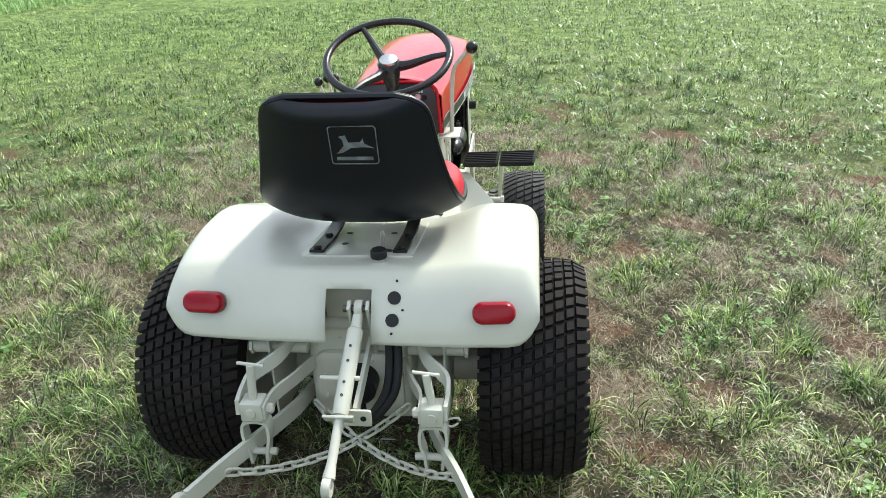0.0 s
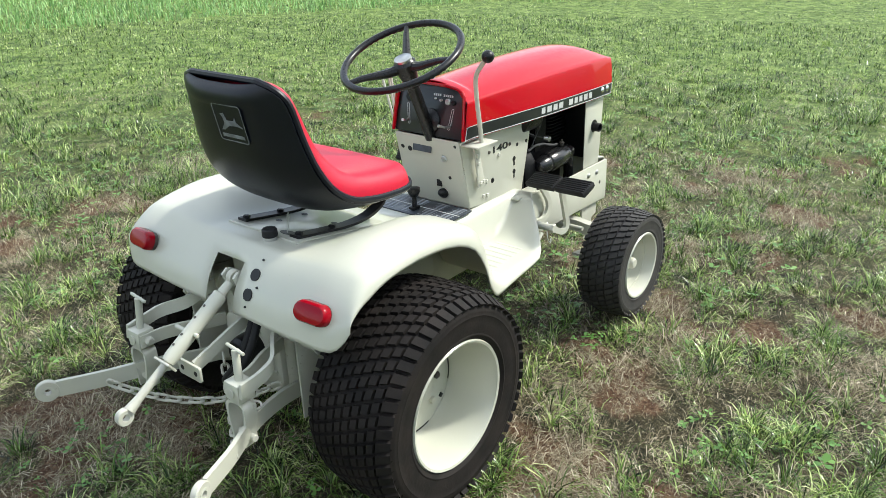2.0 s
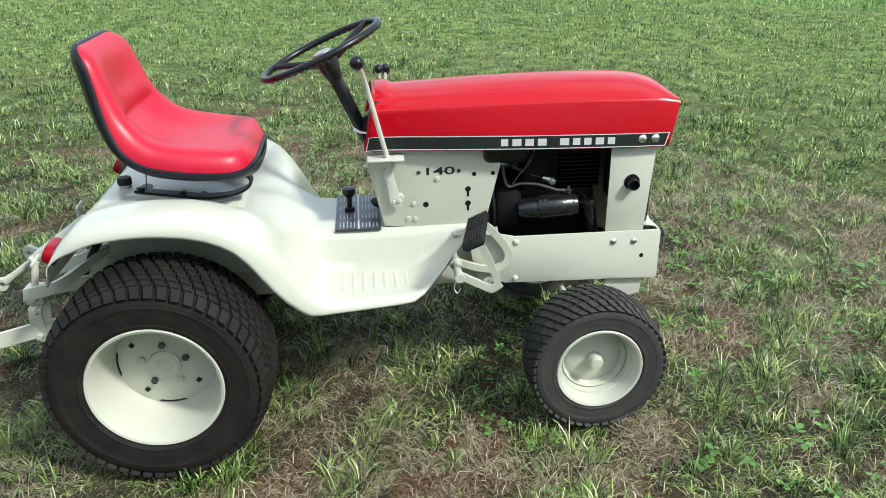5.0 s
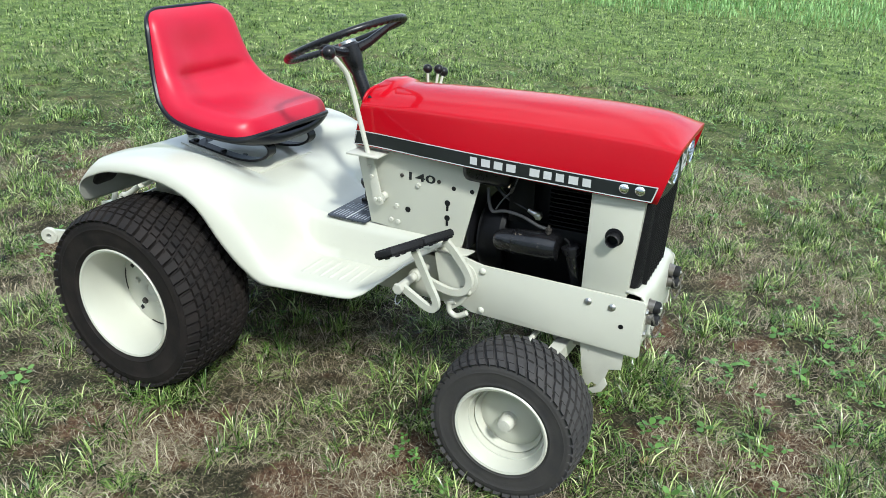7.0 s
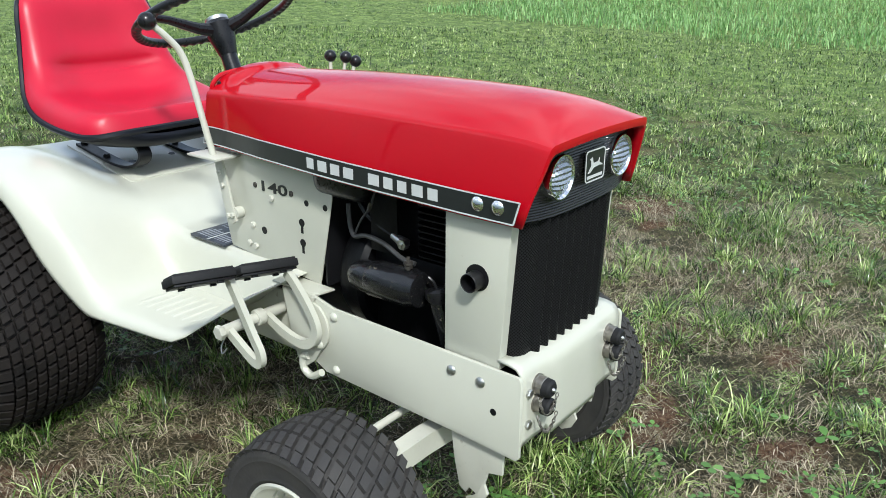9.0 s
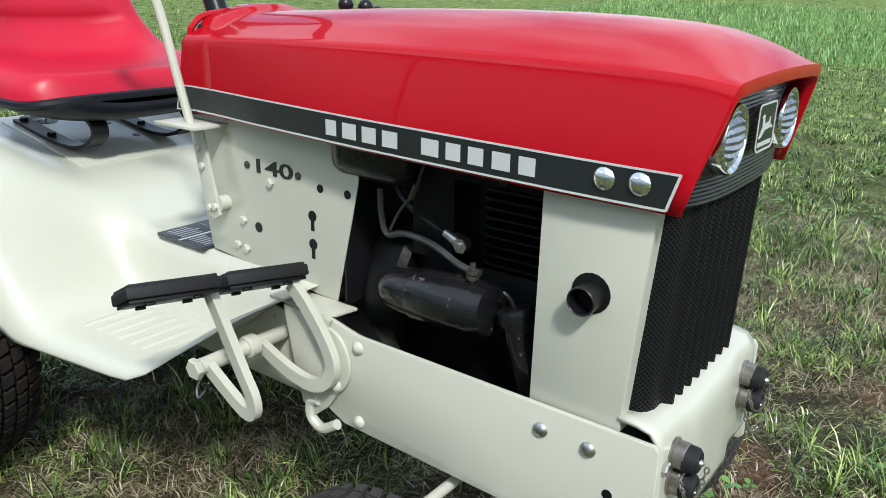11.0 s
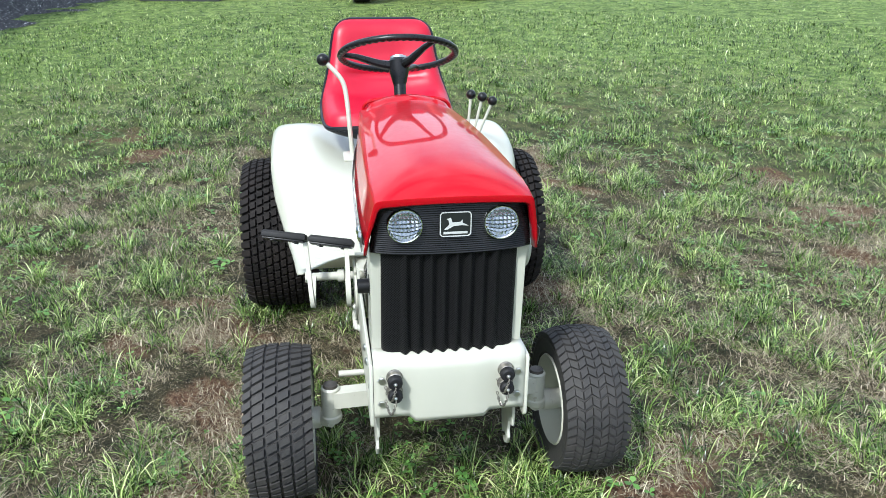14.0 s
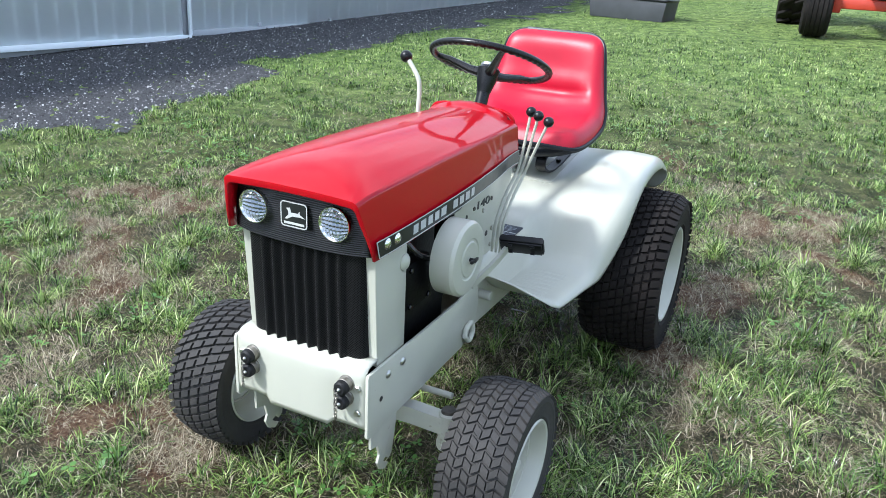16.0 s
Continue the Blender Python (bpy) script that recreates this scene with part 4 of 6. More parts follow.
# ---- pedestal under the dash ----
def pedestal():
    p = empty("pedestal", tractor)
    tagged(p, "cream steel dash pedestal with drilled sides")
    side_out = [(0.556, 0.750), (0.560, 0.742), (0.602, 0.530), (0.606, 0.524), (0.896, 0.500), (0.942, 0.690), (0.944, 0.750)]
    for sy in (-1, 1):
        bm = B()
        slab(bm, side_out, "y", sy * 0.1285, sy * 0.1315, 0.0008)
        w = part("side_panel", bm, CREAM, p)
        o, y = (0, sy, 0), sy * 0.1315
        patch("hole", (0.725, y, 0.584), o, 0.0085, BLACK, w, 0.0006)
        for z in (0.622, 0.578):
            patch("keyhole", (0.849, y, z + 0.004), o, 0.0085, BLACK, w, 0.0006)
            bm = B()
            slab(bm, [(0.8455, z - 0.019), (0.8525, z - 0.019), (0.8525, z + 0.002), (0.8455, z + 0.002)], "y", y - sy * 0.001, y + sy * 0.0007)
            part("keyhole_slot", bm, BLACK, w)
        for x, z in ((0.867, 0.671), (0.922, 0.671)):
            patch("hole", (x, y, z), o, 0.0065, BLACK, w, 0.0006)
        for x in (0.706, 0.822):
            bolt((x, y, 0.683), o, 0.006, 0.003, GREASE, w, "rivet", 12)
        for x, z in ((0.759, 0.662), (0.690, 0.590), (0.672, 0.545), (0.694, 0.542)):
            bolt((x, y, z), o, 0.0075, 0.006, CREAM_WORN, w, "painted_bolt")
        number(w, sy)
    bm = B()
    slab(bm, [(0.552, 0.752), (0.556, 0.752), (0.606, 0.522), (0.602, 0.522)], "y", -0.1285, 0.1285)
    r = part("rear_panel", bm, CREAM, p)
    d = Vector((-0.225, 0, -0.05)).normalized()
    def on(z, y):
        return Vector((0.552 + (0.752 - z) * 0.2174, y, z))
    for y, z, rr in ((0.108, 0.703, 0.007), (0.078, 0.700, 0.009), (-0.070, 0.622, 0.006), (-0.112, 0.735, 0.005)):
        patch("hole", on(z, y), d, rr, BLACK, r, 0.0008)
    bm = B()
    slab(bm, rounded(-0.038, 0.038, -0.016, 0.016, 0.002), "x", -0.0005, 0.001)
    pl = part("name_plate", bm, PLATE, r, "small dark name plate")
    pl.matrix_local = Matrix.Translation(on(0.716, 0.022) + d * 0.001) @ pose(0, 0, 0, 0, -12, 180)
    for z in (0.009, -0.003, -0.010):
        bm = B()
        slab(bm, rounded(-0.033, 0.033, z - 0.002, z + 0.002, 0.0005), "x", 0.0004, 0.0018)
        q = part("plate_bar", bm, SILVER, r)
        q.matrix_local = pl.matrix_local.copy()
    bolt(on(0.688, -0.062), d, 0.012, 0.007, STEEL, r, "switch_nut")
    bm = B()
    rod(bm, on(0.688, -0.062), on(0.688, -0.062) + d * 0.016, 0.006, 12)
    part("switch_barrel", bm, STEEL, r)
    bm = B()
    k = on(0.602, -0.022)
    slab(bm, [(k.y - 0.009, k.z - 0.018), (k.y + 0.010, k.z - 0.018), (k.y + 0.010, k.z + 0.016), (k.y - 0.004, k.z + 0.016), (k.y - 0.004, k.z + 0.002), (k.y - 0.009, k.z)], "x", k.x - 0.001, k.x + 0.004)
    part("slot", bm, BLACK, r)
    ob = dome(on(0.560, -0.034), (-0.85, 0, 0.3), 0.017, 0.030, PLASTIC, r, "pull_knob", "round black knob")
    return p


def number(parent, sy):
    """The model number, cut from thin sheet."""
    cu = bpy.data.curves.new("number", "FONT")
    cu.body, cu.size, cu.extrude, cu.align_x, cu.align_y = "140", 0.036, 0.0006, "CENTER", "CENTER"
    cu.offset = 0.0006
    tmp = bpy.data.objects.new("number", cu)
    scene.collection.objects.link(tmp)
    dg = bpy.context.evaluated_depsgraph_get()
    me = bpy.data.meshes.new_from_object(tmp.evaluated_get(dg))
    bpy.data.objects.remove(tmp)
    me.materials.clear()
    me.materials.append(DECAL)
    ob = new("model_number", me)
    ob.parent = parent
    ob.matrix_local = Matrix.Translation((0.764, sy * 0.1323, 0.684)) @ (pose(0, 0, 0, 90, 0, 0) if sy < 0 else pose(0, 0, 0, 90, 0, 180)) @ Matrix.Diagonal((1.75, 0.86, 1, 1))
    tagged(ob, "black raised number 140")


pedestal()


# ---- dash panel ----
def dash():
    t = Matrix.Translation((0.590, 0, 0.910)) @ pose(0, 0, 0, 0, -11.3, 180)
    def at(ob):
        ob.matrix_local = t
        return ob
    # local axes: y across (to the right), z up the panel, x towards the driver
    bm = B()
    out = [(-0.138, -0.158), (0.138, -0.158), (0.128, -0.04), (0.120, -0.020), (0.100, -0.010), (0.05, -0.004), (0, -0.003), (-0.05, -0.004), (-0.100, -0.010), (-0.120, -0.020), (-0.128, -0.04)]
    slab(bm, out, "x", -0.03, -0.004, 0.002)
    d = at(part("dash_panel", bm, DECAL, tractor, "black dash panel with lever slots and switches"))
    # red rim round the panel
    bm = B()
    edge = [(-0.141, -0.158), (-0.132, -0.045), (-0.125, -0.020), (-0.103, -0.006), (-0.05, 0.0), (0, 0.001), (0.05, 0.0), (0.103, -0.006), (0.125, -0.020), (0.132, -0.045), (0.141, -0.158)]
    tube(bm, smooth_path([(0.0, a, b) for a, b in edge], 5), 0.0052, 8)
    at(part("dash_rim", bm, RED, tractor, "red rolled edge of the hood"))
    for sy, tilt in ((-0.085, 1), (0.085, -1)):
        bm = B()
        for a, b in ((-0.004, 0.004),):
            o = rounded(sy - 0.0045, sy + 0.0045, -0.132, -0.066, 0.004)
            i = rounded(sy - 0.0030, sy + 0.0030, -0.1305, -0.0675, 0.0028)
            vo = [bm.verts.new((-0.0032, y + tilt * (z + 0.1) * -0.16, z)) for y, z in o]
            vi = [bm.verts.new((-0.0032, y + tilt * (z + 0.1) * -0.16, z)) for y, z in i]
            for k in range(len(vo)):
                bm.faces.new((vo[k], vo[(k + 1) % len(vo)], vi[(k + 1) % len(vo)], vi[k]))
        m = part("slot_outline", bm, SILVER, d, smooth=False)
        thicken(m, 0.0006, 0)
        bm = B()
        tube(bm, [(-0.004, sy, -0.120), (0.020, sy + 0.004 * tilt, -0.122), (0.040, sy + 0.014 * tilt, -0.118)], [0.003, 0.0035, 0.005], 8)
        part("slot_lever", bm, STEEL, d)
    for y, z, w in ((-0.004, -0.030, 0.050),):
        for k in range(9):
            bm = B()
            yy = 0.010 + (k + (1 if k > 3 else 0)) * 0.0078
            slab(bm, rounded(yy, yy + 0.0055, z - 0.0035, z + 0.0035, 0.0006), "x", -0.005, -0.0034)
            part("lettering_block", bm, SILVER, d)
    for y, z, r, mat in ((0.070, -0.047, 0.010, STEEL), (0.092, -0.048, 0.008, BLACK), (0.042, -0.045, 0.004, SILVER), (0.020, -0.042, 0.003, SILVER), (-0.080, -0.045, 0.017, BLACK)):
        bm = B()
        lathe(bm, [(-0.006, r), (0.002, r), (0.004, r * 0.8), (0.004, r * 0.6), (0.002, 0)], (0, y, z), "x", 24)
        part("switch" if r < 0.015 else "gauge", bm, mat, d)
    bm = B()
    lathe(bm, [(-0.006, 0.040), (0.002, 0.038), (0.012, 0.026), (0.014, 0.020)], (0, 0.006, -0.112), "x", 28)
    part("column_boot", bm, PLASTIC, d)


dash()


# ---- levers ----
def knobbed(name, pts, r, kr, mat, label):
    l = empty(name, tractor)
    tagged(l, label)
    bm = B()
    p = smooth_path(pts, 6)
    tube(bm, p, r, 10)
    part("shaft", bm, mat, l)
    bm = B()
    bmesh.ops.create_uvsphere(bm, u_segments=20, v_segments=12, radius=kr, matrix=Matrix.Translation(pts[-1]))
    part("knob", bm, PLASTIC, l, "black ball knob")
    return l


lv = knobbed("lift_lever", [(0.620, -0.168, 0.735), (0.604, -0.172, 0.80), (0.581, -0.178, 0.90), (0.568, -0.188, 0.955), (0.559, -0.214, 0.990), (0.549, -0.244, 1.019)], 0.0070, 0.0185, CREAM, "cream bent lift lever with a black ball knob")
bm = B()
box(bm, (0.562, -0.196, 0.738), (0.664, -0.128, 0.743), 0.001)
part("lever_guide", bm, CREAM_WORN, tractor, "cream slotted lever guide")
bm = B()
slab(bm, [(0.598, 0.735), (0.622, 0.735), (0.648, 0.625), (0.655, 0.595), (0.640, 0.586), (0.622, 0.592), (0.618, 0.63)], "y", -0.153, -0.147, 0.001)
b = part("lever_link", bm, CREAM_WORN, tractor)
for x, z in ((0.612, 0.700), (0.620, 0.672), (0.632, 0.605), (0.646, 0.608)):
    bolt((x, -0.153, z), (0, -1, 0), 0.0065, 0.005, CREAM_WORN, b)
bm = B()
rod(bm, (0.648, -0.131, 0.612), (0.648, -0.150, 0.612), 0.013, 16)
part("pivot", bm, CREAM_WORN, b)
for k, (kx, ky, kz) in enumerate(((0.612, 0.192, 0.920), (0.634, 0.222, 0.916), (0.636, 0.253, 0.904))):
    yb = 0.150 + 0.012 * k
    knobbed("hydraulic_lever", [(0.716, yb, 0.530), (0.714, yb, 0.585), (0.708, yb + 0.003, 0.625), (0.672, yb + 0.010, 0.690), (0.636, yb + 0.018, 0.735), (0.627, yb + 0.026, 0.765), (0.5 * (0.627 + kx), 0.5 * (yb + 0.026 + ky), 0.835), (kx, ky, kz)], 0.0042, 0.0145, CREAM, "slim cream control lever with a black ball knob")


# ---- foot controls ----
def pad(name, a, b, width, thick, tilt, parent, label):
    """A ribbed rubber pad between two ends."""
    a, b = Vector(a), Vector(b)
    d = (b - a).normalized()
    ln = (b - a).length
    up = Vector((math.sin(tilt) * -1, 0, math.cos(tilt)))
    up = (up - d * up.dot(d)).normalized()
    side = up.cross(d)
    m = Matrix((d, side, up)).transposed().to_4x4()
    m.translation = a
    bm = B()
    box(bm, (0, -width / 2, 0), (ln, width / 2, thick), 0.003, m)
    ob = part(name, bm, PADRUBBER, parent, label)
    for k in range(7):
        y = -width / 2 + width * (k + 0.5) / 7
        bm = B()
        box(bm, (0.004, y - width * 0.045, thick * 0.9), (ln - 0.004, y + width * 0.045, thick + 0.0035), 0.0012, m, 1)
        part("rib", bm, PADRUBBER, ob)
    bm = B()
    box(bm, (0.004, -width * 0.42, -0.005), (ln - 0.004, width * 0.42, -0.0002), 0.001, m)
    for k in (0.25, 0.75):
        for s in (-1, 1):
            box(bm, (ln * k - 0.006, s * width * 0.30 - 0.004, -0.009), (ln * k + 0.006, s * width * 0.30 + 0.004, -0.005), 0.001, m)
    part("backing", bm, BLACK, parent)
    return ob


def foot_controls():
    f = empty("drive_pedal", tractor)
    tagged(f, "pair of ribbed black rubber drive pedals on bent cream arms")
    A, Z = Vector((0.825, -0.435, 0.574)), Vector((0.876, -0.186, 0.550))
    mid = A.lerp(Z, 0.5)
    d = (Z - A).normalized()
    pad("pedal_pad", A, mid - d * 0.004, 0.060, 0.016, 0.47, f, "ribbed black rubber pad")
    pad("pedal_pad", mid + d * 0.004, Z, 0.060, 0.016, 0.47, f, "ribbed black rubber pad")
    for pts in ([(0.846, -0.318, 0.560), (0.864, -0.315, 0.520), (0.892, -0.310, 0.455), (0.908, -0.307, 0.418), (0.904, -0.305, 0.394), (0.882, -0.303, 0.390), (0.845, -0.302, 0.408), (0.80, -0.300, 0.432)],
                [(0.880, -0.205, 0.548), (0.908, -0.205, 0.522), (0.942, -0.205, 0.480), (0.958, -0.205, 0.445), (0.946, -0.205, 0.414), (0.912, -0.205, 0.400), (0.862, -0.205, 0.408), (0.80, -0.205, 0.432)]):
        bm = B()
        flat_bar(bm, smooth_path(pts, 6), 0.012, 0.020, (0.1, 1, 0))
        part("pedal_arm", bm, CREAM, f)
    bm = B()
    rod(bm, (0.80, -0.318, 0.432), (0.80, -0.150, 0.432), 0.012, 18, 0.002)
    rod(bm, (0.80, -0.326, 0.432), (0.80, -0.314, 0.432), 0.016, 6, 0.002)
    rod(bm, (0.80, -0.232, 0.432), (0.80, -0.212, 0.432), 0.018, 18, 0.002)
    part("pivot_shaft", bm, CREAM_WORN, f)
    # gusset plate behind, with round nose
    bm = B()
    out = [(0.840, 0.500), (0.938, 0.500), (0.932, 0.488)] + arc(0.915, 0.435, 0.058, 55, -55, 10) + [(0.930, 0.360), (0.900, 0.335), (0.875, 0.350), (0.860, 0.400)]
    slab(bm, out, "y", -0.188, -0.182, 0.001)
    g = part("gusset", bm, CREAM, f)
    bm = B()
    slab(bm, [(0.80, -0.132), (0.80, -0.180), (0.915, -0.180), (0.932, -0.170), (0.938, -0.132)], "z", 0.498, 0.503, 0.001)
    part("ledge", bm, CREAM, g)
    for x, z in ((0.948, 0.402), (0.985, 0.470), (0.985, 0.352)):
        dome((x, -0.190 if x < 0.98 else -0.181, z), (0, -1, 0), 0.010, 0.007, CREAM, g, "painted_bolt")
    bm = B()
    tube(bm, smooth_path([(0.945, -0.186, 0.335), (0.915, -0.187, 0.318), (0.893, -0.188, 0.330), (0.893, -0.188, 0.356), (0.910, -0.188, 0.364)], 6), 0.008, 10)
    part("tie_hook", bm, CREAM, f)
    bm = B()
    tube(bm, smooth_path([(0.794, -0.30, 0.420), (0.786, -0.31, 0.395), (0.794, -0.315, 0.382), (0.804, -0.31, 0.395)], 5), 0.0016, 6)
    part("cotter", bm, STEEL, f)
    # brake pedal on the other side
    k = empty("brake_pedal", tractor)
    tagged(k, "ribbed black rubber brake pedal on a cream arm")
    pad("pedal_pad", (0.800, 0.205, 0.588), (0.775, 0.322, 0.592), 0.058, 0.016, 0.9, k, "ribbed black rubber pad")
    bm = B()
    flat_bar(bm, smooth_path([(0.800, 0.225, 0.580), (0.85, 0.214, 0.554), (0.905, 0.200, 0.530), (0.935, 0.186, 0.512)], 6), 0.010, 0.020, (0, 1, 0))
    part("pedal_arm", bm, CREAM, k)
    bm = B()
    tube(bm, smooth_path([(0.955, 0.188, 0.375), (0.927, 0.188, 0.350), (0.905, 0.188, 0.368), (0.917, 0.188, 0.398), (0.947, 0.188, 0.392), (0.955, 0.188, 0.375)], 6), 0.0075, 10)
    part("tie_eye", bm, CREAM, k)
    bm = B()
    rod(bm, (0.80, 0.155, 0.432), (0.80, 0.192, 0.432), 0.014, 16, 0.002)
    part("pivot_shaft", bm, CREAM_WORN, k)


foot_controls()

# round pressed cover on the engine's other side
bm = B()
lathe(bm, [(0.186, 0.092), (0.236, 0.092), (0.244, 0.086), (0.246, 0.078), (0.246, 0.052), (0.2435, 0.049), (0.2435, 0.044), (0.246, 0.041), (0.246, 0.0)], (1.088, 0, 0.652), "y", 56)
c = part("air_cleaner", bm, CREAM, tractor, "round cream pressed air cleaner cover")
bm = B()
rod(bm, (1.088, 0.244, 0.652), (1.088, 0.262, 0.652), 0.005, 10)
box(bm, (1.070, 0.254, 0.648), (1.106, 0.261, 0.656), 0.002)
part("wing_nut", bm, BLACK, c)


# ---- engine bay ----
def engine():
    e = empty("engine", tractor)
    tagged(e, "black single-cylinder engine with starter motor")
    bm = B()
    box(bm, (0.99, -0.085, 0.36), (1.245, 0.14, 0.60), 0.02)
    box(bm, (1.02, -0.07, 0.58), (1.24, 0.12, 0.735), 0.012)
    part("block", bm, ENGINE, e)
    bm = B()
    lathe(bm, [(0.935, 0.0), (0.935, 0.095), (0.94, 0.118), (0.955, 0.125), (1.000, 0.130), (1.012, 0.122), (1.012, 0.0)], (0, 0.0, 0.520), "x", 56)
    part("flywheel_shroud", bm, ENGINE, e)
    bm = B()
    lathe(bm, [(0.925, 0.02), (0.925, 0.098), (0.930, 0.106), (0.948, 0.110)], (0, 0.0, 0.520), "x", 56)
    part("intake_screen", bm, MESH2, e)
    # starter
    bm = B()
    a = Vector((0.992, -0.130, 0.552))
    d = Vector((1, -0.02, 0.055)).normalized()
    tube(bm, [a, a + d * 0.006, a + d * 0.02, a + d * 0.045, a + d * 0.060], [0.006, 0.022, 0.030, 0.033, 0.033], 28)
    part("starter_nose", bm, STARTER, e)
    bm = B()
    tube(bm, [a + d * 0.060, a + d * 0.062, a + d * 0.064, a + d * 0.165, a + d * 0.170, a + d * 0.182, a + d * 0.184], [0.033, 0.036, 0.037, 0.037, 0.034, 0.033, 0.020], 32)
    part("starter", bm, STARTER, e, "black starter motor")
    s = a + d * 0.155 + Vector((0, -0.006, 0.036))
    bm = B()
    rod(bm, s, s + Vector((0, 0, 0.026)), 0.0035, 10)
    rod(bm, s + Vector((0, 0, 0.004)), s + Vector((0, 0, 0.010)), 0.008, 6)
    rod(bm, s + Vector((0, 0, 0.012)), s + Vector((0, 0, 0.016)), 0.009, 14)
    part("terminal", bm, GREASE, e)
    # oil filler tube with its cap
    bm = B()
    tube(bm, [(1.212, -0.128, 0.556), (1.214, -0.128, 0.548), (1.230, -0.122, 0.470), (1.232, -0.120, 0.462), (1.245, -0.115, 0.400)], [0.020, 0.020, 0.018, 0.020, 0.015], 20)
    part("filler_tube", bm, STARTER, e)
    bm = B()
    tube(bm, [(1.209, -0.128, 0.550), (1.210, -0.128, 0.556), (1.208, -0.128, 0.570), (1.207, -0.128, 0.573)], [0.022, 0.025, 0.025, 0.020], 24)
    tube(bm, [(1.205, -0.128, 0.570), (1.200, -0.132, 0.585), (1.190, -0.134, 0.592)], 0.003, 8)
    part("filler_cap", bm, PLASTIC, e)
    # cooling fins of the cylinder
    for k in range(9):
        z = 0.608 + 0.0125 * k
        bm = B()
        slab(bm, rounded(1.125, 1.255, -0.098, 0.08, 0.02), "z", z, z + 0.003)
        part("cooling_fin", bm, ENGINE, e)
    bm = B()
    slab(bm, [(1.02, 0.60), (1.09, 0.60), (1.09, 0.715), (1.25, 0.715), (1.25, 0.742), (1.02, 0.742)], "y", -0.105, -0.100, 0.001)
    q = part("air_baffle", bm, ENGINE, e)
    bolt((1.168, -0.105, 0.728), (0, -1, 0), 0.010, 0.004, BLACK, q)
    # carburettor and governor side
    bm = B()
    box(bm, (1.115, 0.125, 0.545), (1.235, 0.160, 0.665), 0.012)
    c = part("side_cover", bm, ENGINE, e)
    for x, z in ((1.13, 0.56), (1.22, 0.56), (1.13, 0.65), (1.22, 0.65)):
        bolt((x, 0.160, z), (0, 1, 0), 0.007, 0.006, STARTER, c)
    bm = B()
    tube(bm, smooth_path([(1.225, 0.135, 0.73), (1.215, 0.158, 0.70), (1.185, 0.168, 0.675), (1.15, 0.170, 0.66)], 6), 0.008, 10)
    part("breather_hose", bm, STARTER, e)
    # leads
    for pts, r, mat in (([(1.145, -0.118, 0.602), (1.115, -0.120, 0.606), (1.06, -0.112, 0.622), (1.01, -0.108, 0.626), (0.975, -0.106, 0.618), (0.962, -0.104, 0.640), (0.955, -0.100, 0.680)], 0.0048, WIRE),
                        ([(1.085, -0.098, 0.636), (1.05, -0.100, 0.648), (1.00, -0.095, 0.668), (0.965, -0.085, 0.70), (0.95, -0.08, 0.735)], 0.0062, BLACK),
                        ([(0.985, -0.112, 0.628), (1.005, -0.115, 0.660), (1.030, -0.115, 0.690), (1.048, -0.115, 0.735)], 0.0022, WIRE)):
        bm = B()
        tube(bm, smooth_path(pts, 6), r, 8)
        part("lead", bm, mat, e)
    bm = B()
    rod(bm, (1.026, -0.115, 0.682), (1.034, -0.115, 0.700), 0.0045, 10)
    part("connector", bm, GREASE, e)
    bm = B()
    tube(bm, [(1.075, -0.102, 0.640), (1.085, -0.102, 0.636), (1.108, -0.102, 0.628)], [0.007, 0.008, 0.012], 12)
    rod(bm, (1.105, -0.098, 0.629), (1.105, -0.112, 0.629), 0.011, 6)
    part("cable_lug", bm, STEEL, e)
    # tank bulging under the hood
    bm = B()
    box(bm, (0.885, -0.142, 0.694), (1.03, 0.14, 0.80), 0.030, None, 5)
    part("fuel_tank", bm, PLASTIC, tractor, "black tank tucked under the hood")
    # firewall and floor that close the bay
    bm = B()
    box(bm, (0.91, -0.128, 0.50), (0.914, 0.128, 0.80))
    part("firewall", bm, BLACK, tractor)
    bm = B()
    box(bm, (0.93, -0.172, 0.345), (1.36, 0.172, 0.352))
    part("belly_pan", bm, BLACK, tractor)


MESH2 = material("dark_screen", (0.02, 0.02, 0.02), 0.5, vary=0.5, scale=300, bump=0.8, bump_scale=420)
engine()


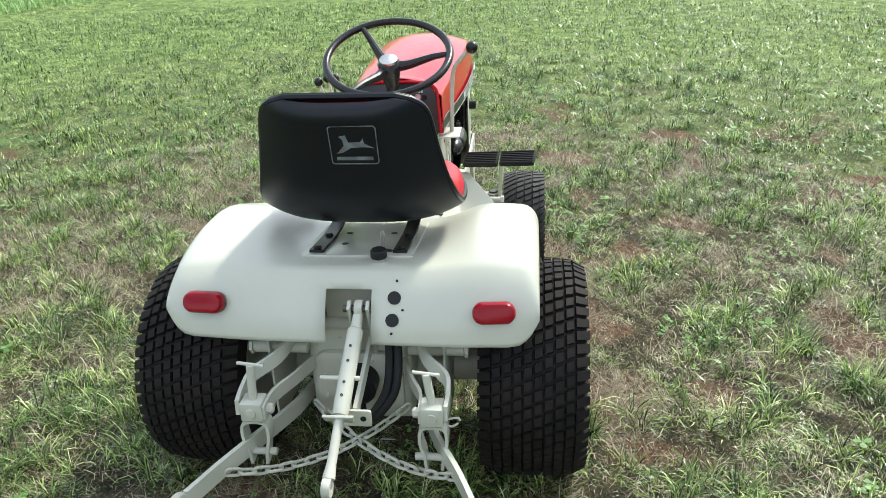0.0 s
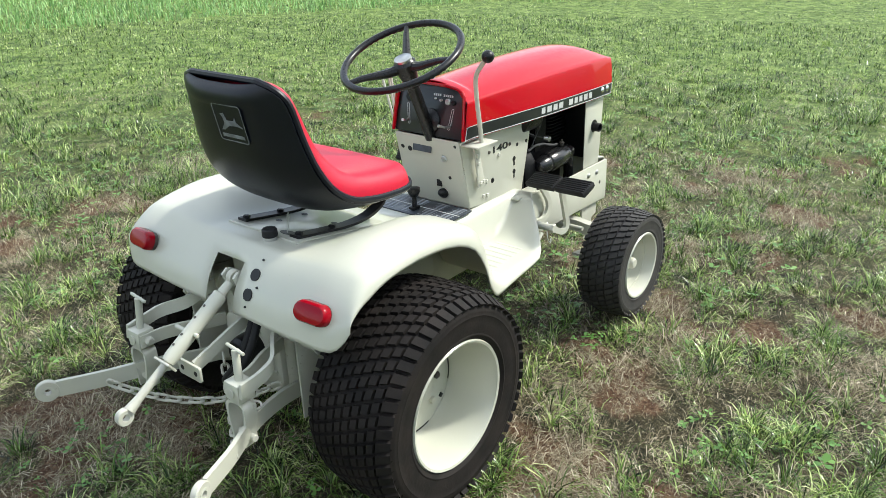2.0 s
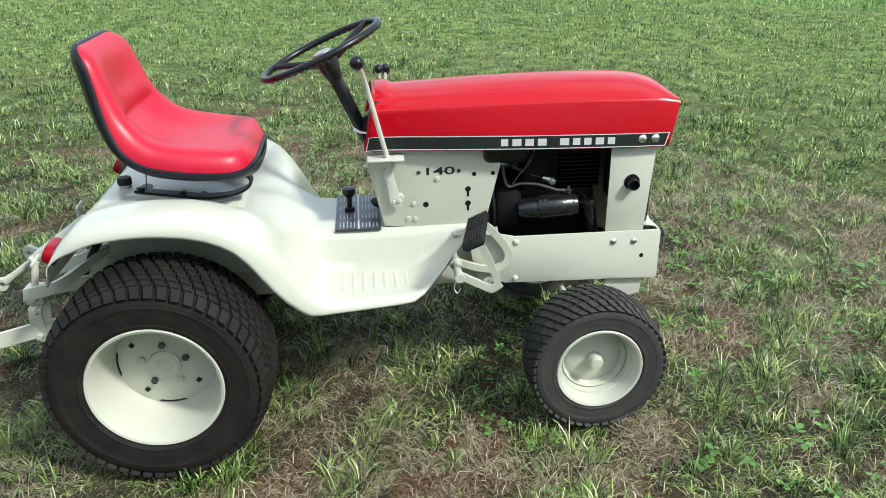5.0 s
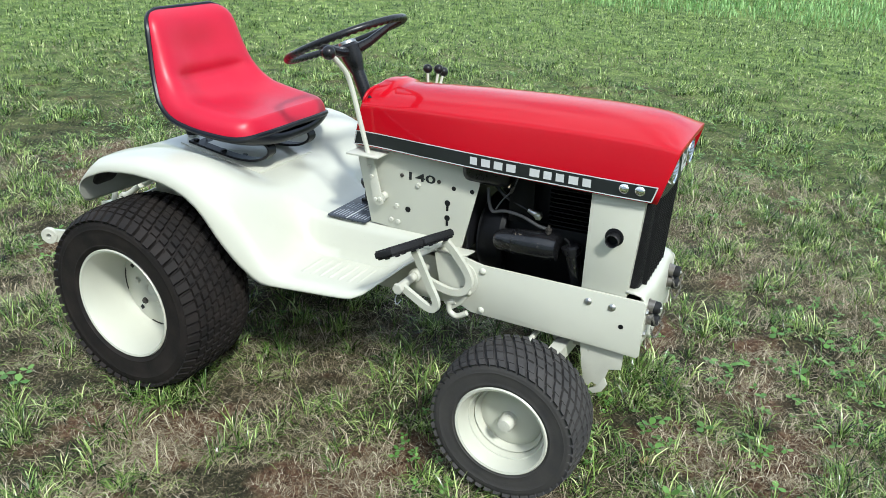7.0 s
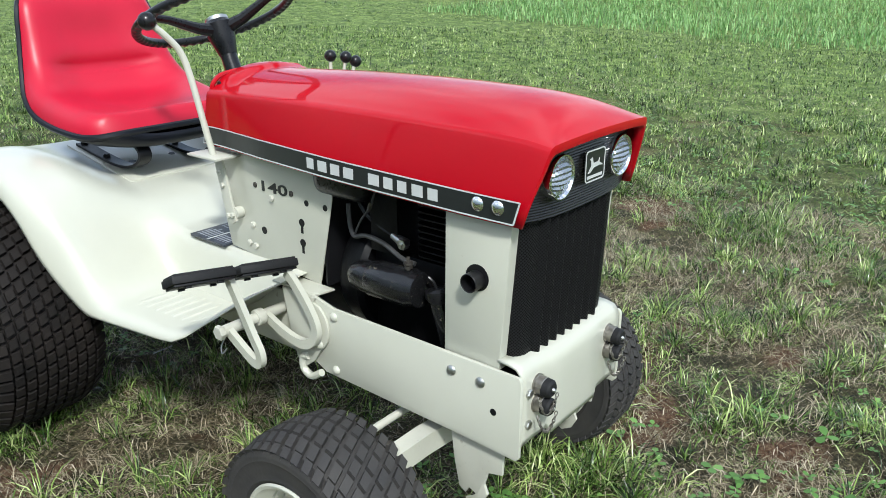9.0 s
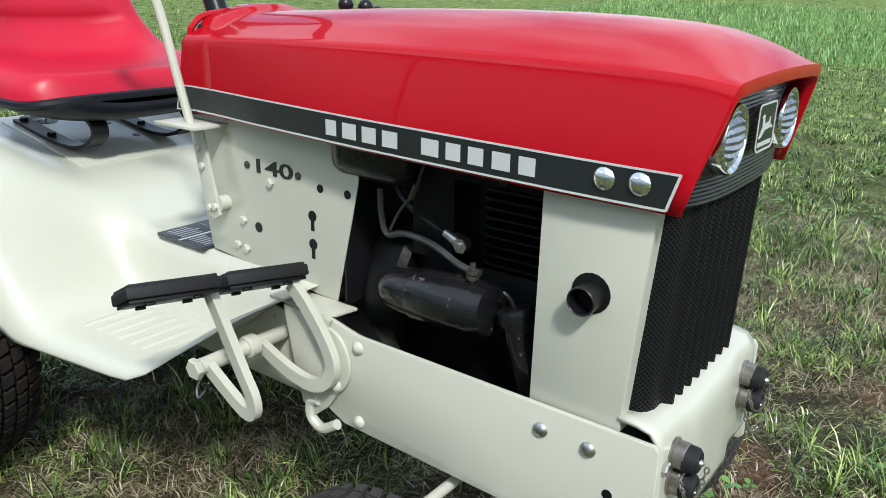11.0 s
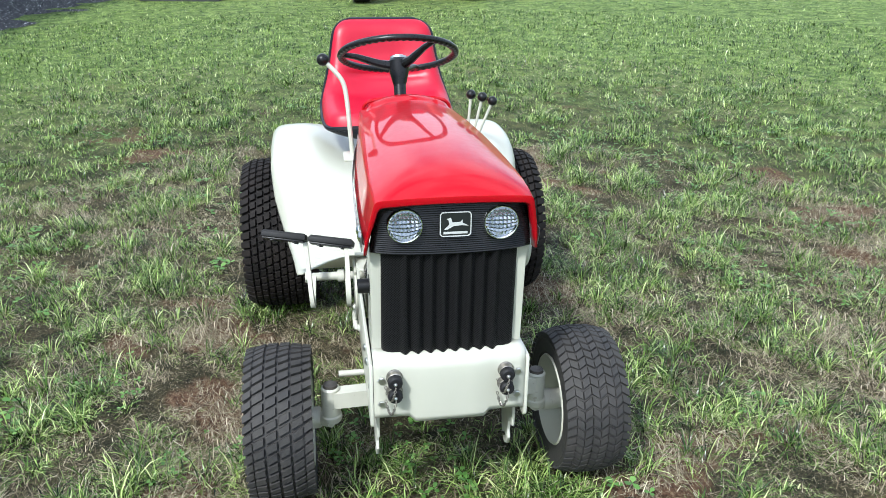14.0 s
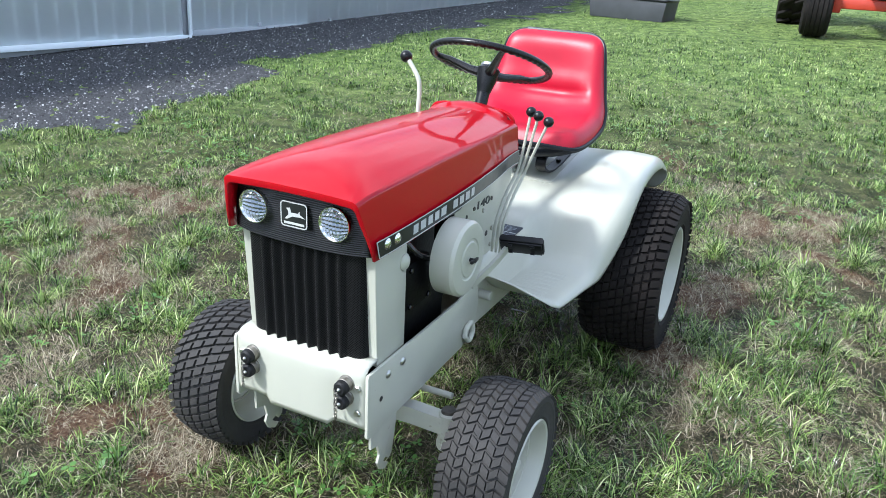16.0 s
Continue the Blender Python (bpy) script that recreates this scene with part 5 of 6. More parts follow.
# ---- front axle and steering ----
def front_axle():
    a = empty("front_axle", tractor)
    tagged(a, "cream front axle with steering spindles")
    bm = B()
    for sy in (-1, 1):
        flat_bar(bm, [(1.215, sy * 0.02, 0.272), (1.212, sy * 0.18, 0.280), (1.205, sy * 0.262, 0.272)], 0.036, 0.044, (1, 0, 0))
    part("beam", bm, CREAM_WORN, a)
    for sy in (-1, 1):
        bm = B()
        lathe(bm, [(0.205, 0.0), (0.205, 0.024), (0.212, 0.027), (0.222, 0.027), (0.226, 0.024), (0.300, 0.024), (0.304, 0.020), (0.304, 0.0)], (1.200, sy * 0.268, 0), "z", 24)
        s = part("spindle", bm, CREAM_WORN, a)
        bm = B()
        lathe(bm, [(0.304, 0.019), (0.311, 0.017), (0.312, 0.0)], (1.200, sy * 0.268, 0), "z", 20)
        part("spindle_cap", bm, GREASE, s)
        bm = B()
        tube(bm, [(1.198, sy * 0.268, 0.206), (1.176, sy * 0.30, 0.197), (1.172, sy * 0.345, 0.197)], [0.022, 0.018, 0.015], 16)
        part("stub_axle", bm, CREAM_WORN, s)
        bm = B()
        flat_bar(bm, [(1.196, sy * 0.268, 0.214), (1.140, sy * 0.258, 0.214), (1.085, sy * 0.246, 0.216)], 0.028, 0.009, (0, 1, 0))
        part("steering_arm", bm, CREAM_WORN, s)
    bm = B()
    rod(bm, (1.135, -0.245, 0.300), (1.135, 0.245, 0.305), 0.008, 12)
    part("tie_rod", bm, CREAM_WORN, a)
    bm = B()
    box(bm, (1.17, -0.10, 0.27), (1.26, 0.10, 0.35), 0.008)
    part("axle_mount", bm, CREAM_WORN, a)


front_axle()


# ---- transaxle, underside ----
def transaxle():
    t = empty("transaxle", tractor)
    tagged(t, "cream painted transaxle housing")
    bm = B()
    box(bm, (-0.165, -0.125, 0.215), (0.16, 0.135, 0.505), 0.018, None, 3)
    part("housing", bm, CREAM_WORN, t)
    bm = B()
    slab(bm, rounded(-0.105, 0.115, 0.235, 0.425, 0.03), "x", -0.182, -0.160, 0.004)
    c = part("rear_cover", bm, CREAM_WORN, t)
    for k in range(8):
        an = radians(45 * k + 22)
        bolt((-0.182, 0.005 + 0.094 * math.cos(an), 0.33 + 0.080 * math.sin(an)), (-1, 0, 0), 0.007, 0.006, CREAM_WORN, c, "cover_bolt")
    for sy in (-1, 1):
        bm = B()
        tube(bm, [(0, sy * 0.12, 0.286), (0, sy * 0.16, 0.286), (0, sy * 0.17, 0.286), (0, sy * 0.40, 0.286)], [0.075, 0.070, 0.048, 0.048], 28)
        part("axle_housing", bm, CREAM_WORN, t)
    bm = B()
    slab(bm, [(-0.115, 0.49), (0.075, 0.49), (0.085, 0.64), (-0.125, 0.64)], "x", -0.155, -0.150, 0.001)
    part("deck_support", bm, CREAM_WORN, t)
    bm = B()
    rod(bm, (-0.150, -0.235, 0.495), (-0.150, 0.225, 0.495), 0.019, 20, 0.002)
    part("rock_shaft", bm, CREAM_WORN, t)
    bm = B()
    lathe(bm, [(-0.24, 0.0), (-0.24, 0.035), (-0.23, 0.045), (-0.18, 0.046)], (0, 0.0, 0.352), "x", 28)
    part("dark_cover", bm, BLACK, t)
    # frame from the transaxle to the pedestal
    bm = B()
    for sy in (-1, 1):
        box(bm, (0.10, sy * 0.150 - 0.004, 0.34), (0.92, sy * 0.150 + 0.004, 0.47), 0.002)
    box(bm, (0.10, -0.146, 0.33), (0.92, 0.146, 0.345), 0.002)
    part("rear_frame", bm, CREAM_WORN, t)
    bm = B()
    box(bm, (0.20, -0.12, 0.345), (0.60, 0.12, 0.50), 0.02)
    part("hydrostat", bm, GREASE, t)
    for sy in (-1, 1):
        bm = B()
        slab(bm, [(-0.215, 0.232), (-0.06, 0.228), (-0.03, 0.30), (-0.03, 0.50), (-0.16, 0.52), (-0.215, 0.48)], "y", sy * 0.218, sy * 0.212, 0.001)
        p = part("hitch_plate", bm, CREAM_WORN, t)
        bm = B()
        slab(bm, [(-0.15, 0.46), (0.30, 0.44), (0.30, 0.570), (0.15, 0.622), (-0.15, 0.640)], "y", sy * 0.225, sy * 0.222, 0.0005)
        part("inner_fender", bm, CREAM_WORN, t)
        bm = B()
        rod(bm, (-0.185, sy * 0.125, 0.445), (-0.185, sy * 0.262, 0.445), 0.016, 16, 0.002)
        rod(bm, (-0.185, sy * 0.262, 0.445), (-0.185, sy * 0.272, 0.445), 0.020, 6, 0.002)
        part("cross_pin", bm, CREAM_WORN, p)


transaxle()


# ---- three-point hitch ----
def eye(bm, c, r, w, hole, axis="y"):
    lathe(bm, [(-w, hole), (-w, r * 0.93), (-w * 0.7, r), (w * 0.7, r), (w, r * 0.93), (w, hole)], c, axis, 24, closed=True)


def hitch():
    h = empty("three_point_hitch", tractor)
    tagged(h, "cream three-point hitch with lift arms and chains")
    for sy, end in ((-1, Vector((-0.585, -0.318, 0.300))), (1, Vector((-0.600, 0.310, 0.314)))):
        q = sy * 0.205
        # lower link
        bm = B()
        pts = smooth_path([(-0.10, sy * 0.150, 0.265), (-0.22, sy * 0.165, 0.285), (-0.33, sy * 0.200, 0.300), (-0.40, sy * 0.232, 0.302), (-0.47, sy * 0.268, 0.300), tuple(end + Vector((0.02, -sy * 0.010, 0)))], 5)
        flat_bar(bm, pts, 0.044, 0.011, (0, 0, 1))
        l = part("lower_link", bm, CREAM, h, "bent cream lower link arm")
        bm = B()
        eye(bm, (0, 0, 0), 0.029, 0.0085, 0.011)
        e = part("link_eye", bm, CREAM_WORN, l)
        e.matrix_local = Matrix.Translation(end) @ pose(0, 0, 0, 0, 0, sy * -22)
        bm = B()
        eye(bm, (0, 0, 0), 0.0155, 0.0095, 0.009)
        e = part("ball_bush", bm, CREAM_WORN, l)
        e.matrix_local = Matrix.Translation(end) @ pose(0, 0, 0, 0, 0, sy * -22)
        # upper lift arm
        bm = B()
        pts = smooth_path([(-0.150, sy * 0.145, 0.495), (-0.195, sy * 0.150, 0.490), (-0.250, sy * 0.175, 0.462), (-0.300, sy * 0.228, 0.440), (-0.345, sy * 0.238, 0.428), (-0.400, sy * 0.236, 0.418)], 5)
        flat_bar(bm, pts, 0.036, 0.009, (0.15, 0, 1))
        part("lift_arm", bm, CREAM, h)
        bm = B()
        eye(bm, (-0.150, sy * 0.145, 0.495), 0.030, 0.012, 0.012)
        part("lift_arm_hub", bm, CREAM_WORN, h)
        bm = B()
        flat_bar(bm, smooth_path([(-0.18, sy * 0.115, 0.40), (-0.26, sy * 0.140, 0.405), (-0.33, sy * 0.172, 0.405), (-0.40, sy * 0.178, 0.405)], 5), 0.034, 0.008, (0, 0, 1))
        part("lift_strap", bm, CREAM, h)
        # clevis block with its screw
        bm = B()
        box(bm, (-0.404, q - 0.026, 0.382), (-0.356, q + 0.026, 0.430), 0.004)
        b = part("clevis_block", bm, CREAM, h)
        for d, c in (((-1, 0, 0), (-0.404, q, 0.406)), ((0, sy, 0), (-0.380, q + sy * 0.030, 0.406))):
            bm = B()
            dd = Vector(d)
            rod(bm, Vector(c), Vector(c) + dd * 0.004, 0.0125, 20, 0.001)
            part("pin_head", bm, CREAM_WORN, b)
        bolt((-0.380, q - sy * 0.026, 0.404), (0, -sy, 0), 0.012, 0.020, CREAM_WORN, b, "pin_nut")
        top = Vector((-0.370, q - sy * 0.004, 0.515)) if sy > 0 else Vector((-0.368, q + 0.012, 0.500))
        bm = B()
        rod(bm, (-0.379, q, 0.425), top, 0.0095, 14, 0.0015)
        part("lift_screw", bm, CREAM, b)
        bm = B()
        rod(bm, top + Vector((0, -0.030, -0.003)), top + Vector((0, 0.030, 0.004)), 0.0042, 10)
        part("screw_bar", bm, CREAM, b)
        # hanging stirrup to the lower link
        bm = B()
        y1, y2 = q - 0.030, q + 0.030
        flat_bar(bm, smooth_path([(-0.385, y1 + 0.012, 0.262), (-0.385, y1 + 0.008, 0.300), (-0.384, y1, 0.335), (-0.382, y1 + 0.002, 0.368), (-0.380, q - 0.012, 0.376), (-0.380, q + 0.012, 0.376), (-0.382, y2 - 0.002, 0.368), (-0.384, y2, 0.335), (-0.385, y2 - 0.008, 0.300), (-0.385, y2 - 0.012, 0.262)], 4), 0.036, 0.007, (1, 0, 0.1))
        part("stirrup", bm, CREAM, h)
        bm = B()
        rod(bm, (-0.385, q - 0.040, 0.285), (-0.385, q + 0.045, 0.285), 0.009, 12, 0.001)
        part("stirrup_pin", bm, CREAM_WORN, h)
        if sy < 0:
            bm = B()
            tube(bm, smooth_path([(-0.372, q - 0.055, 0.372), (-0.372, q - 0.040, 0.362), (-0.374, q - 0.02, 0.370), (-0.374, q, 0.362), (-0.376, q + 0.02, 0.370), (-0.372, q - 0.02, 0.378), (-0.368, q - 0.052, 0.384), (-0.370, q - 0.060, 0.378)], 4), 0.0026, 8)
            part("spring_clip", bm, CREAM_WORN, h)
    # top link
    a, e = Vector((-0.228, -0.024, 0.580)), Vector((-0.564, -0.003, 0.347))
    d = (e - a).normalized()
    ln = (e - a).length
    bm = B()
    tube(bm, [a + d * 0.018, a + d * 0.05, a + d * 0.055, a + d * 0.24, a + d * 0.255], [0.012, 0.013, 0.0185, 0.0185, 0.016], 22)
    t = part("top_link", bm, CREAM, h, "cream adjustable top link")
    bm = B()
    tube(bm, [a + d * 0.25, a + d * (ln - 0.05), a + d * (ln - 0.018)], [0.0105, 0.0105, 0.014], 18)
    part("link_screw", bm, CREAM_WORN, t)
    for c in (a, e):
        bm = B()
        eye(bm, (0, 0, 0), 0.021, 0.009, 0.0095)
        k = part("link_eye", bm, CREAM_WORN, t)
        k.matrix_local = Matrix.Translation(c)
    bm = B()
    u = d.cross(Vector((0, 1, 0)))
    m = Matrix((d, Vector((0, 1, 0)), u)).transposed().to_4x4()
    m.translation = a + d * 0.262
    slab(bm, [(-0.034, -0.018), (0.036, -0.012), (0.034, 0.016), (-0.028, 0.016)], "x", -0.003, 0.003, 0.001)
    k = part("lock_collar", bm, CREAM_WORN, t)
    k.matrix_local = m
    bm = B()
    rod(bm, a + d * 0.170 + Vector((0, 0.060, 0)), a + d * 0.170 + Vector((0, -0.030, 0)), 0.0055, 12, 0.001)
    part("turn_bar", bm, CREAM, t)
    for s in (0.10, 0.135, 0.185, 0.215):
        patch("hole", a + d * s - u * 0.0182 if u.z < 0 else a + d * s + u * 0.0182, -u if u.z < 0 else u, 0.0035, GREASE, t)
    # ears of the top link and lower bracket
    for y in (-0.046, -0.002):
        bm = B()
        slab(bm, [(-0.248, 0.589), (-0.232, 0.602), (-0.215, 0.596), (-0.190, 0.54), (-0.17, 0.47), (-0.19, 0.43), (-0.215, 0.49)], "y", y - 0.004, y + 0.004, 0.001)
        part("top_link_ear", bm, CREAM, h)
    bm = B()
    rod(bm, (-0.228, -0.062, 0.580), (-0.228, 0.014, 0.580), 0.009, 12, 0.001)
    rod(bm, (-0.228, -0.062, 0.580), (-0.228, -0.070, 0.580), 0.013, 6, 0.001)
    part("ear_pin", bm, GREASE, h)
    bm = B()
    flat_bar(bm, smooth_path([(-0.17, -0.036, 0.470), (-0.23, -0.036, 0.458), (-0.30, -0.034, 0.432), (-0.385, -0.030, 0.398)], 5), 0.034, 0.009, (0, 0, 1))
    b = part("draw_bracket", bm, CREAM, h)
    bm = B()
    slab(bm, rounded(-0.068, 0.022, 0.372, 0.414, 0.006), "x", -0.394, -0.387, 0.001)
    part("bracket_plate", bm, CREAM, b)
    for y in (-0.050, 0.004):
        patch("hole", (-0.394, y, 0.393), (-1, 0, 0), 0.007, BLACK, b, 0.0006)
    # hydraulic hoses
    for y0, y1 in ((-0.085, -0.045), (-0.105, -0.060)):
        bm = B()
        tube(bm, smooth_path([(-0.17, y0, 0.560), (-0.215, y0, 0.520), (-0.255, y0 - 0.006, 0.455), (-0.290, y0 + 0.002, 0.390), (-0.310, y1, 0.335), (-0.280, y1 + 0.035, 0.300), (-0.210, y1 + 0.06, 0.305)], 6), 0.0105, 12)
        part("hydraulic_hose", bm, PADRUBBER, h, "black rubber hydraulic hose")
    # check chains
    link = None
    for a, b, sag in ((Vector((-0.470, 0.258, 0.292)), Vector((-0.205, -0.120, 0.290)), 0.055), (Vector((-0.452, -0.262, 0.288)), Vector((-0.205, 0.120, 0.295)), 0.060)):
        ch = empty("check_chain", h)
        tagged(ch, "cream painted steel chain")
        n = 15
        pts = [a.lerp(b, k / n) - Vector((0, 0, sag * 4 * (k / n) * (1 - k / n))) for k in range(n + 1)]
        for k in range(n):
            p, q = pts[k], pts[k + 1]
            if link is None:
                bm = B()
                L, w = 0.0205, 0.0088
                ring = [(L * 0.5 + w * math.cos(t), 0, w * math.sin(t)) for t in np.linspace(-math.pi / 2, math.pi / 2, 7)] + [(-L * 0.5 + w * math.cos(t), 0, w * math.sin(t)) for t in np.linspace(math.pi / 2, 3 * math.pi / 2, 7)]
                tube(bm, ring + [ring[0], ring[1]], 0.0038, 7, cap=False)
                ob = part("link", bm, CREAM_WORN, ch)
                link = ob.data
            else:
                ob = new("link", link)
                ob.parent = ch
            dd = (q - p).normalized()
            uu, ww = frame_of(dd)
            if k % 2:
                uu, ww = ww, -uu
            m = Matrix((dd, uu, dd.cross(uu))).transposed().to_4x4()
            m.translation = (p + q) / 2
            ob.matrix_local = m


hitch()


# ---- rear lamps, deck fittings ----
for sy in (-1, 1):
    lamp = empty("tail_light", tractor)
    tagged(lamp, "oval red tail light")
    q = Vector(skirt(sy * 0.338, 0.40))
    lamp.matrix_local = Matrix.Translation((q.x + 0.007, sy * 0.337, 0.592 + 0.009 * sy)) @ pose(0, 0, 0, 0, 24, sy * -4)
    bm = B()
    slab(bm, rounded(-0.0485, 0.0485, -0.025, 0.025, 0.023, 8), "x", -0.008, 0.006, 0.001)
    part("lamp_base", bm, GREASE, lamp)
    bm = B()
    rows = []
    for k, (s, lift) in enumerate(((1.0, 0.004), (0.99, 0.016), (0.94, 0.022), (0.80, 0.0255), (0.5, 0.027))):
        ring = rounded(-0.049, 0.049, -0.0255, 0.0255, 0.0235, 8)
        rows.append([(-lift - (0.0012 if k > 2 else 0), a * (1 - (1 - s) * 0.45), b * s) for a, b in ring + ring[:1]])
    vs = sheet(bm, rows)
    bm.faces.new(vs[-1][:-1])
    bmesh.ops.remove_doubles(bm, verts=bm.verts, dist=1e-5)
    part("lens", bm, LENSRED, lamp, "red plastic lens")
for y, t, r in ((-0.108, 0.66, 0.0155), (-0.104, 0.37, 0.0155), (-0.112, 0.86, 0.003), (-0.128, 0.51, 0.003), (-0.102, 0.18, 0.003)):
    p0, p1 = Vector(skirt(y, t - 0.05)), Vector(skirt(y, t + 0.05))
    d = (p1 - p0).normalized()
    patch("deck_hole", Vector(skirt(y, t)) + Vector((-d.z, 0, d.x)) * 0.0005, (-d.z, 0, d.x), r, BLACK, tractor, 0.0022)

bm = B()
lathe(bm, [(0.655, 0.017), (0.668, 0.017)], (-0.131, -0.060, 0), "z", 24)
q = part("filler_neck", bm, STEEL, tractor)
bm = B()
lathe(bm, [(0.666, 0.0), (0.666, 0.0185)] + [(0.668, 0.0200), (0.684, 0.0195), (0.687, 0.0165), (0.687, 0.0)], (-0.131, -0.060, 0), "z", 28)
part("filler_cap", bm, PADRUBBER, q, "black filler cap")
SLOPE = Matrix.Translation((-0.112, 0, 0.6585)) @ pose(0, 0, 0, 0, 9.1, 0)
bm = B()
slab(bm, rounded(0.0, 0.322, -0.138, 0.138, 0.006), "z", -0.003, 0.0022, 0.0005)
sp = part("seat_plate", bm, CREAM, tractor, "cream access plate under the seat")
sp.matrix_local = SLOPE
patch("deck_hole", (0.040, -0.058, 0.0022), (0, 0, 1), 0.026, BLACK, sp, 0.0008, sy=0.6)
for u, y in ((0.10, 0.05), (0.20, -0.06), (0.20, 0.06)):
    patch("deck_hole", (u, y, 0.0022), (0, 0, 1), 0.009, BLACK, sp, 0.0008)
bm = B()
tube(bm, smooth_path([(0.038, -0.058, 0.0), (0.038, -0.064, 0.040), (0.038, -0.060, 0.056), (0.038, -0.055, 0.040), (0.038, -0.057, 0.0)], 6), 0.0012, 6)
part("wire_loop", bm, STEEL, sp)
for sy in (-1, 1):
    y = sy * 0.104
    m = empty("seat_bracket", tractor)
    tagged(m, "black steel seat spring bracket")
    m.matrix_local = SLOPE
    bm = B()
    flat_bar(bm, smooth_path([(0.020, y, 0.0055), (0.15, y, 0.0055), (0.215, y, 0.009), (0.272, y, 0.020), (0.315, y, 0.040), (0.336, y, 0.066), (0.318, y, 0.088), (0.25, y, 0.099)], 5), 0.034, 0.0075, (0, 1, 0))
    part("spring_strap", bm, BLACK, m)
    for u in (0.035, 0.150):
        bolt((u, y, 0.0085), (0, 0, 1), 0.010, 0.008, BLACK, m)
# floor plate with operating marks and two control knobs
bm = B()
slab(bm, rounded(0.458, 0.592, -0.146, 0.146, 0.003), "z", 0.519, 0.5245, 0.0005)
fp = part("instruction_plate", bm, PLATE, tractor, "dark instruction plate with pale unreadable print")
rng = random.Random(11)
for x0, x1 in ((0.466, 0.520), (0.532, 0.586)):
    for y0, y1 in ((-0.138, -0.075), (-0.070, -0.008), (0.010, 0.070), (0.076, 0.138)):
        for k in range(5):
            x = x0 + 0.006 + (x1 - x0 - 0.012) * k / 4
            bm = B()
            box(bm, (x - 0.0016, y0 + 0.004, 0.5240), (x + 0.0016, y0 + (y1 - y0) * rng.uniform(0.55, 0.95), 0.5252))
            part("print_bar", bm, MARK, fp, smooth=False)
bm = B()
box(bm, (0.5235, -0.146, 0.5240), (0.5285, 0.146, 0.5250))
part("plate_seam", bm, SILVER, fp)
for (x, y, z, r) in ((0.500, 0.015, 0.585, 0.020),):
    bm = B()
    tube(bm, [(x, y, 0.522), (x, y, z - 0.02), (x, y, z - 0.016), (x, y, z), (x, y, z + 0.010), (x, y, z + 0.012)], [0.008, 0.008, 0.014, 0.021, 0.020, 0.014], 20)
    box(bm, (x - 0.016, y - 0.012, 0.524), (x + 0.016, y + 0.012, 0.534), 0.003)
    part("floor_knob", bm, PLASTIC, tractor, "black pull knob on the floor")
# badge on the back of the seat
bd = empty("seat_badge", tractor)
bd.matrix_local = Matrix.Translation((-0.1836, -0.037, 0.962)) @ pose(0, 0, 0, 0, 11, 180)
emblem(bd, 0.053, 0.047, 0, "x", 1, SHELL, FADED)


# ---- barn, gravel, things behind ----
BARN_A, BARN_B = Vector((4.0, -8.35, 0)), Vector((-30.0, -2.30, 0))
BARN_D = (BARN_B - BARN_A).normalized()
BARN_N = Vector((-BARN_D.y, BARN_D.x, 0))
if BARN_N.y < 0:
    BARN_N = -BARN_N
WHITE_METAL = material("white_metal_siding", (0.88, 0.95, 0.98), 0.32, vary=0.06, scale=0.6, bump=0.05, bump_scale=8)
GREY_METAL = material("grey_metal_trim", (0.42, 0.45, 0.48), 0.45, vary=0.1, scale=3, bump=0.1, bump_scale=30)
RUSTY = material("rusty_siding", (0.55, 0.40, 0.34), 0.6, vary=0.3, scale=2, bump=0.2, bump_scale=30)


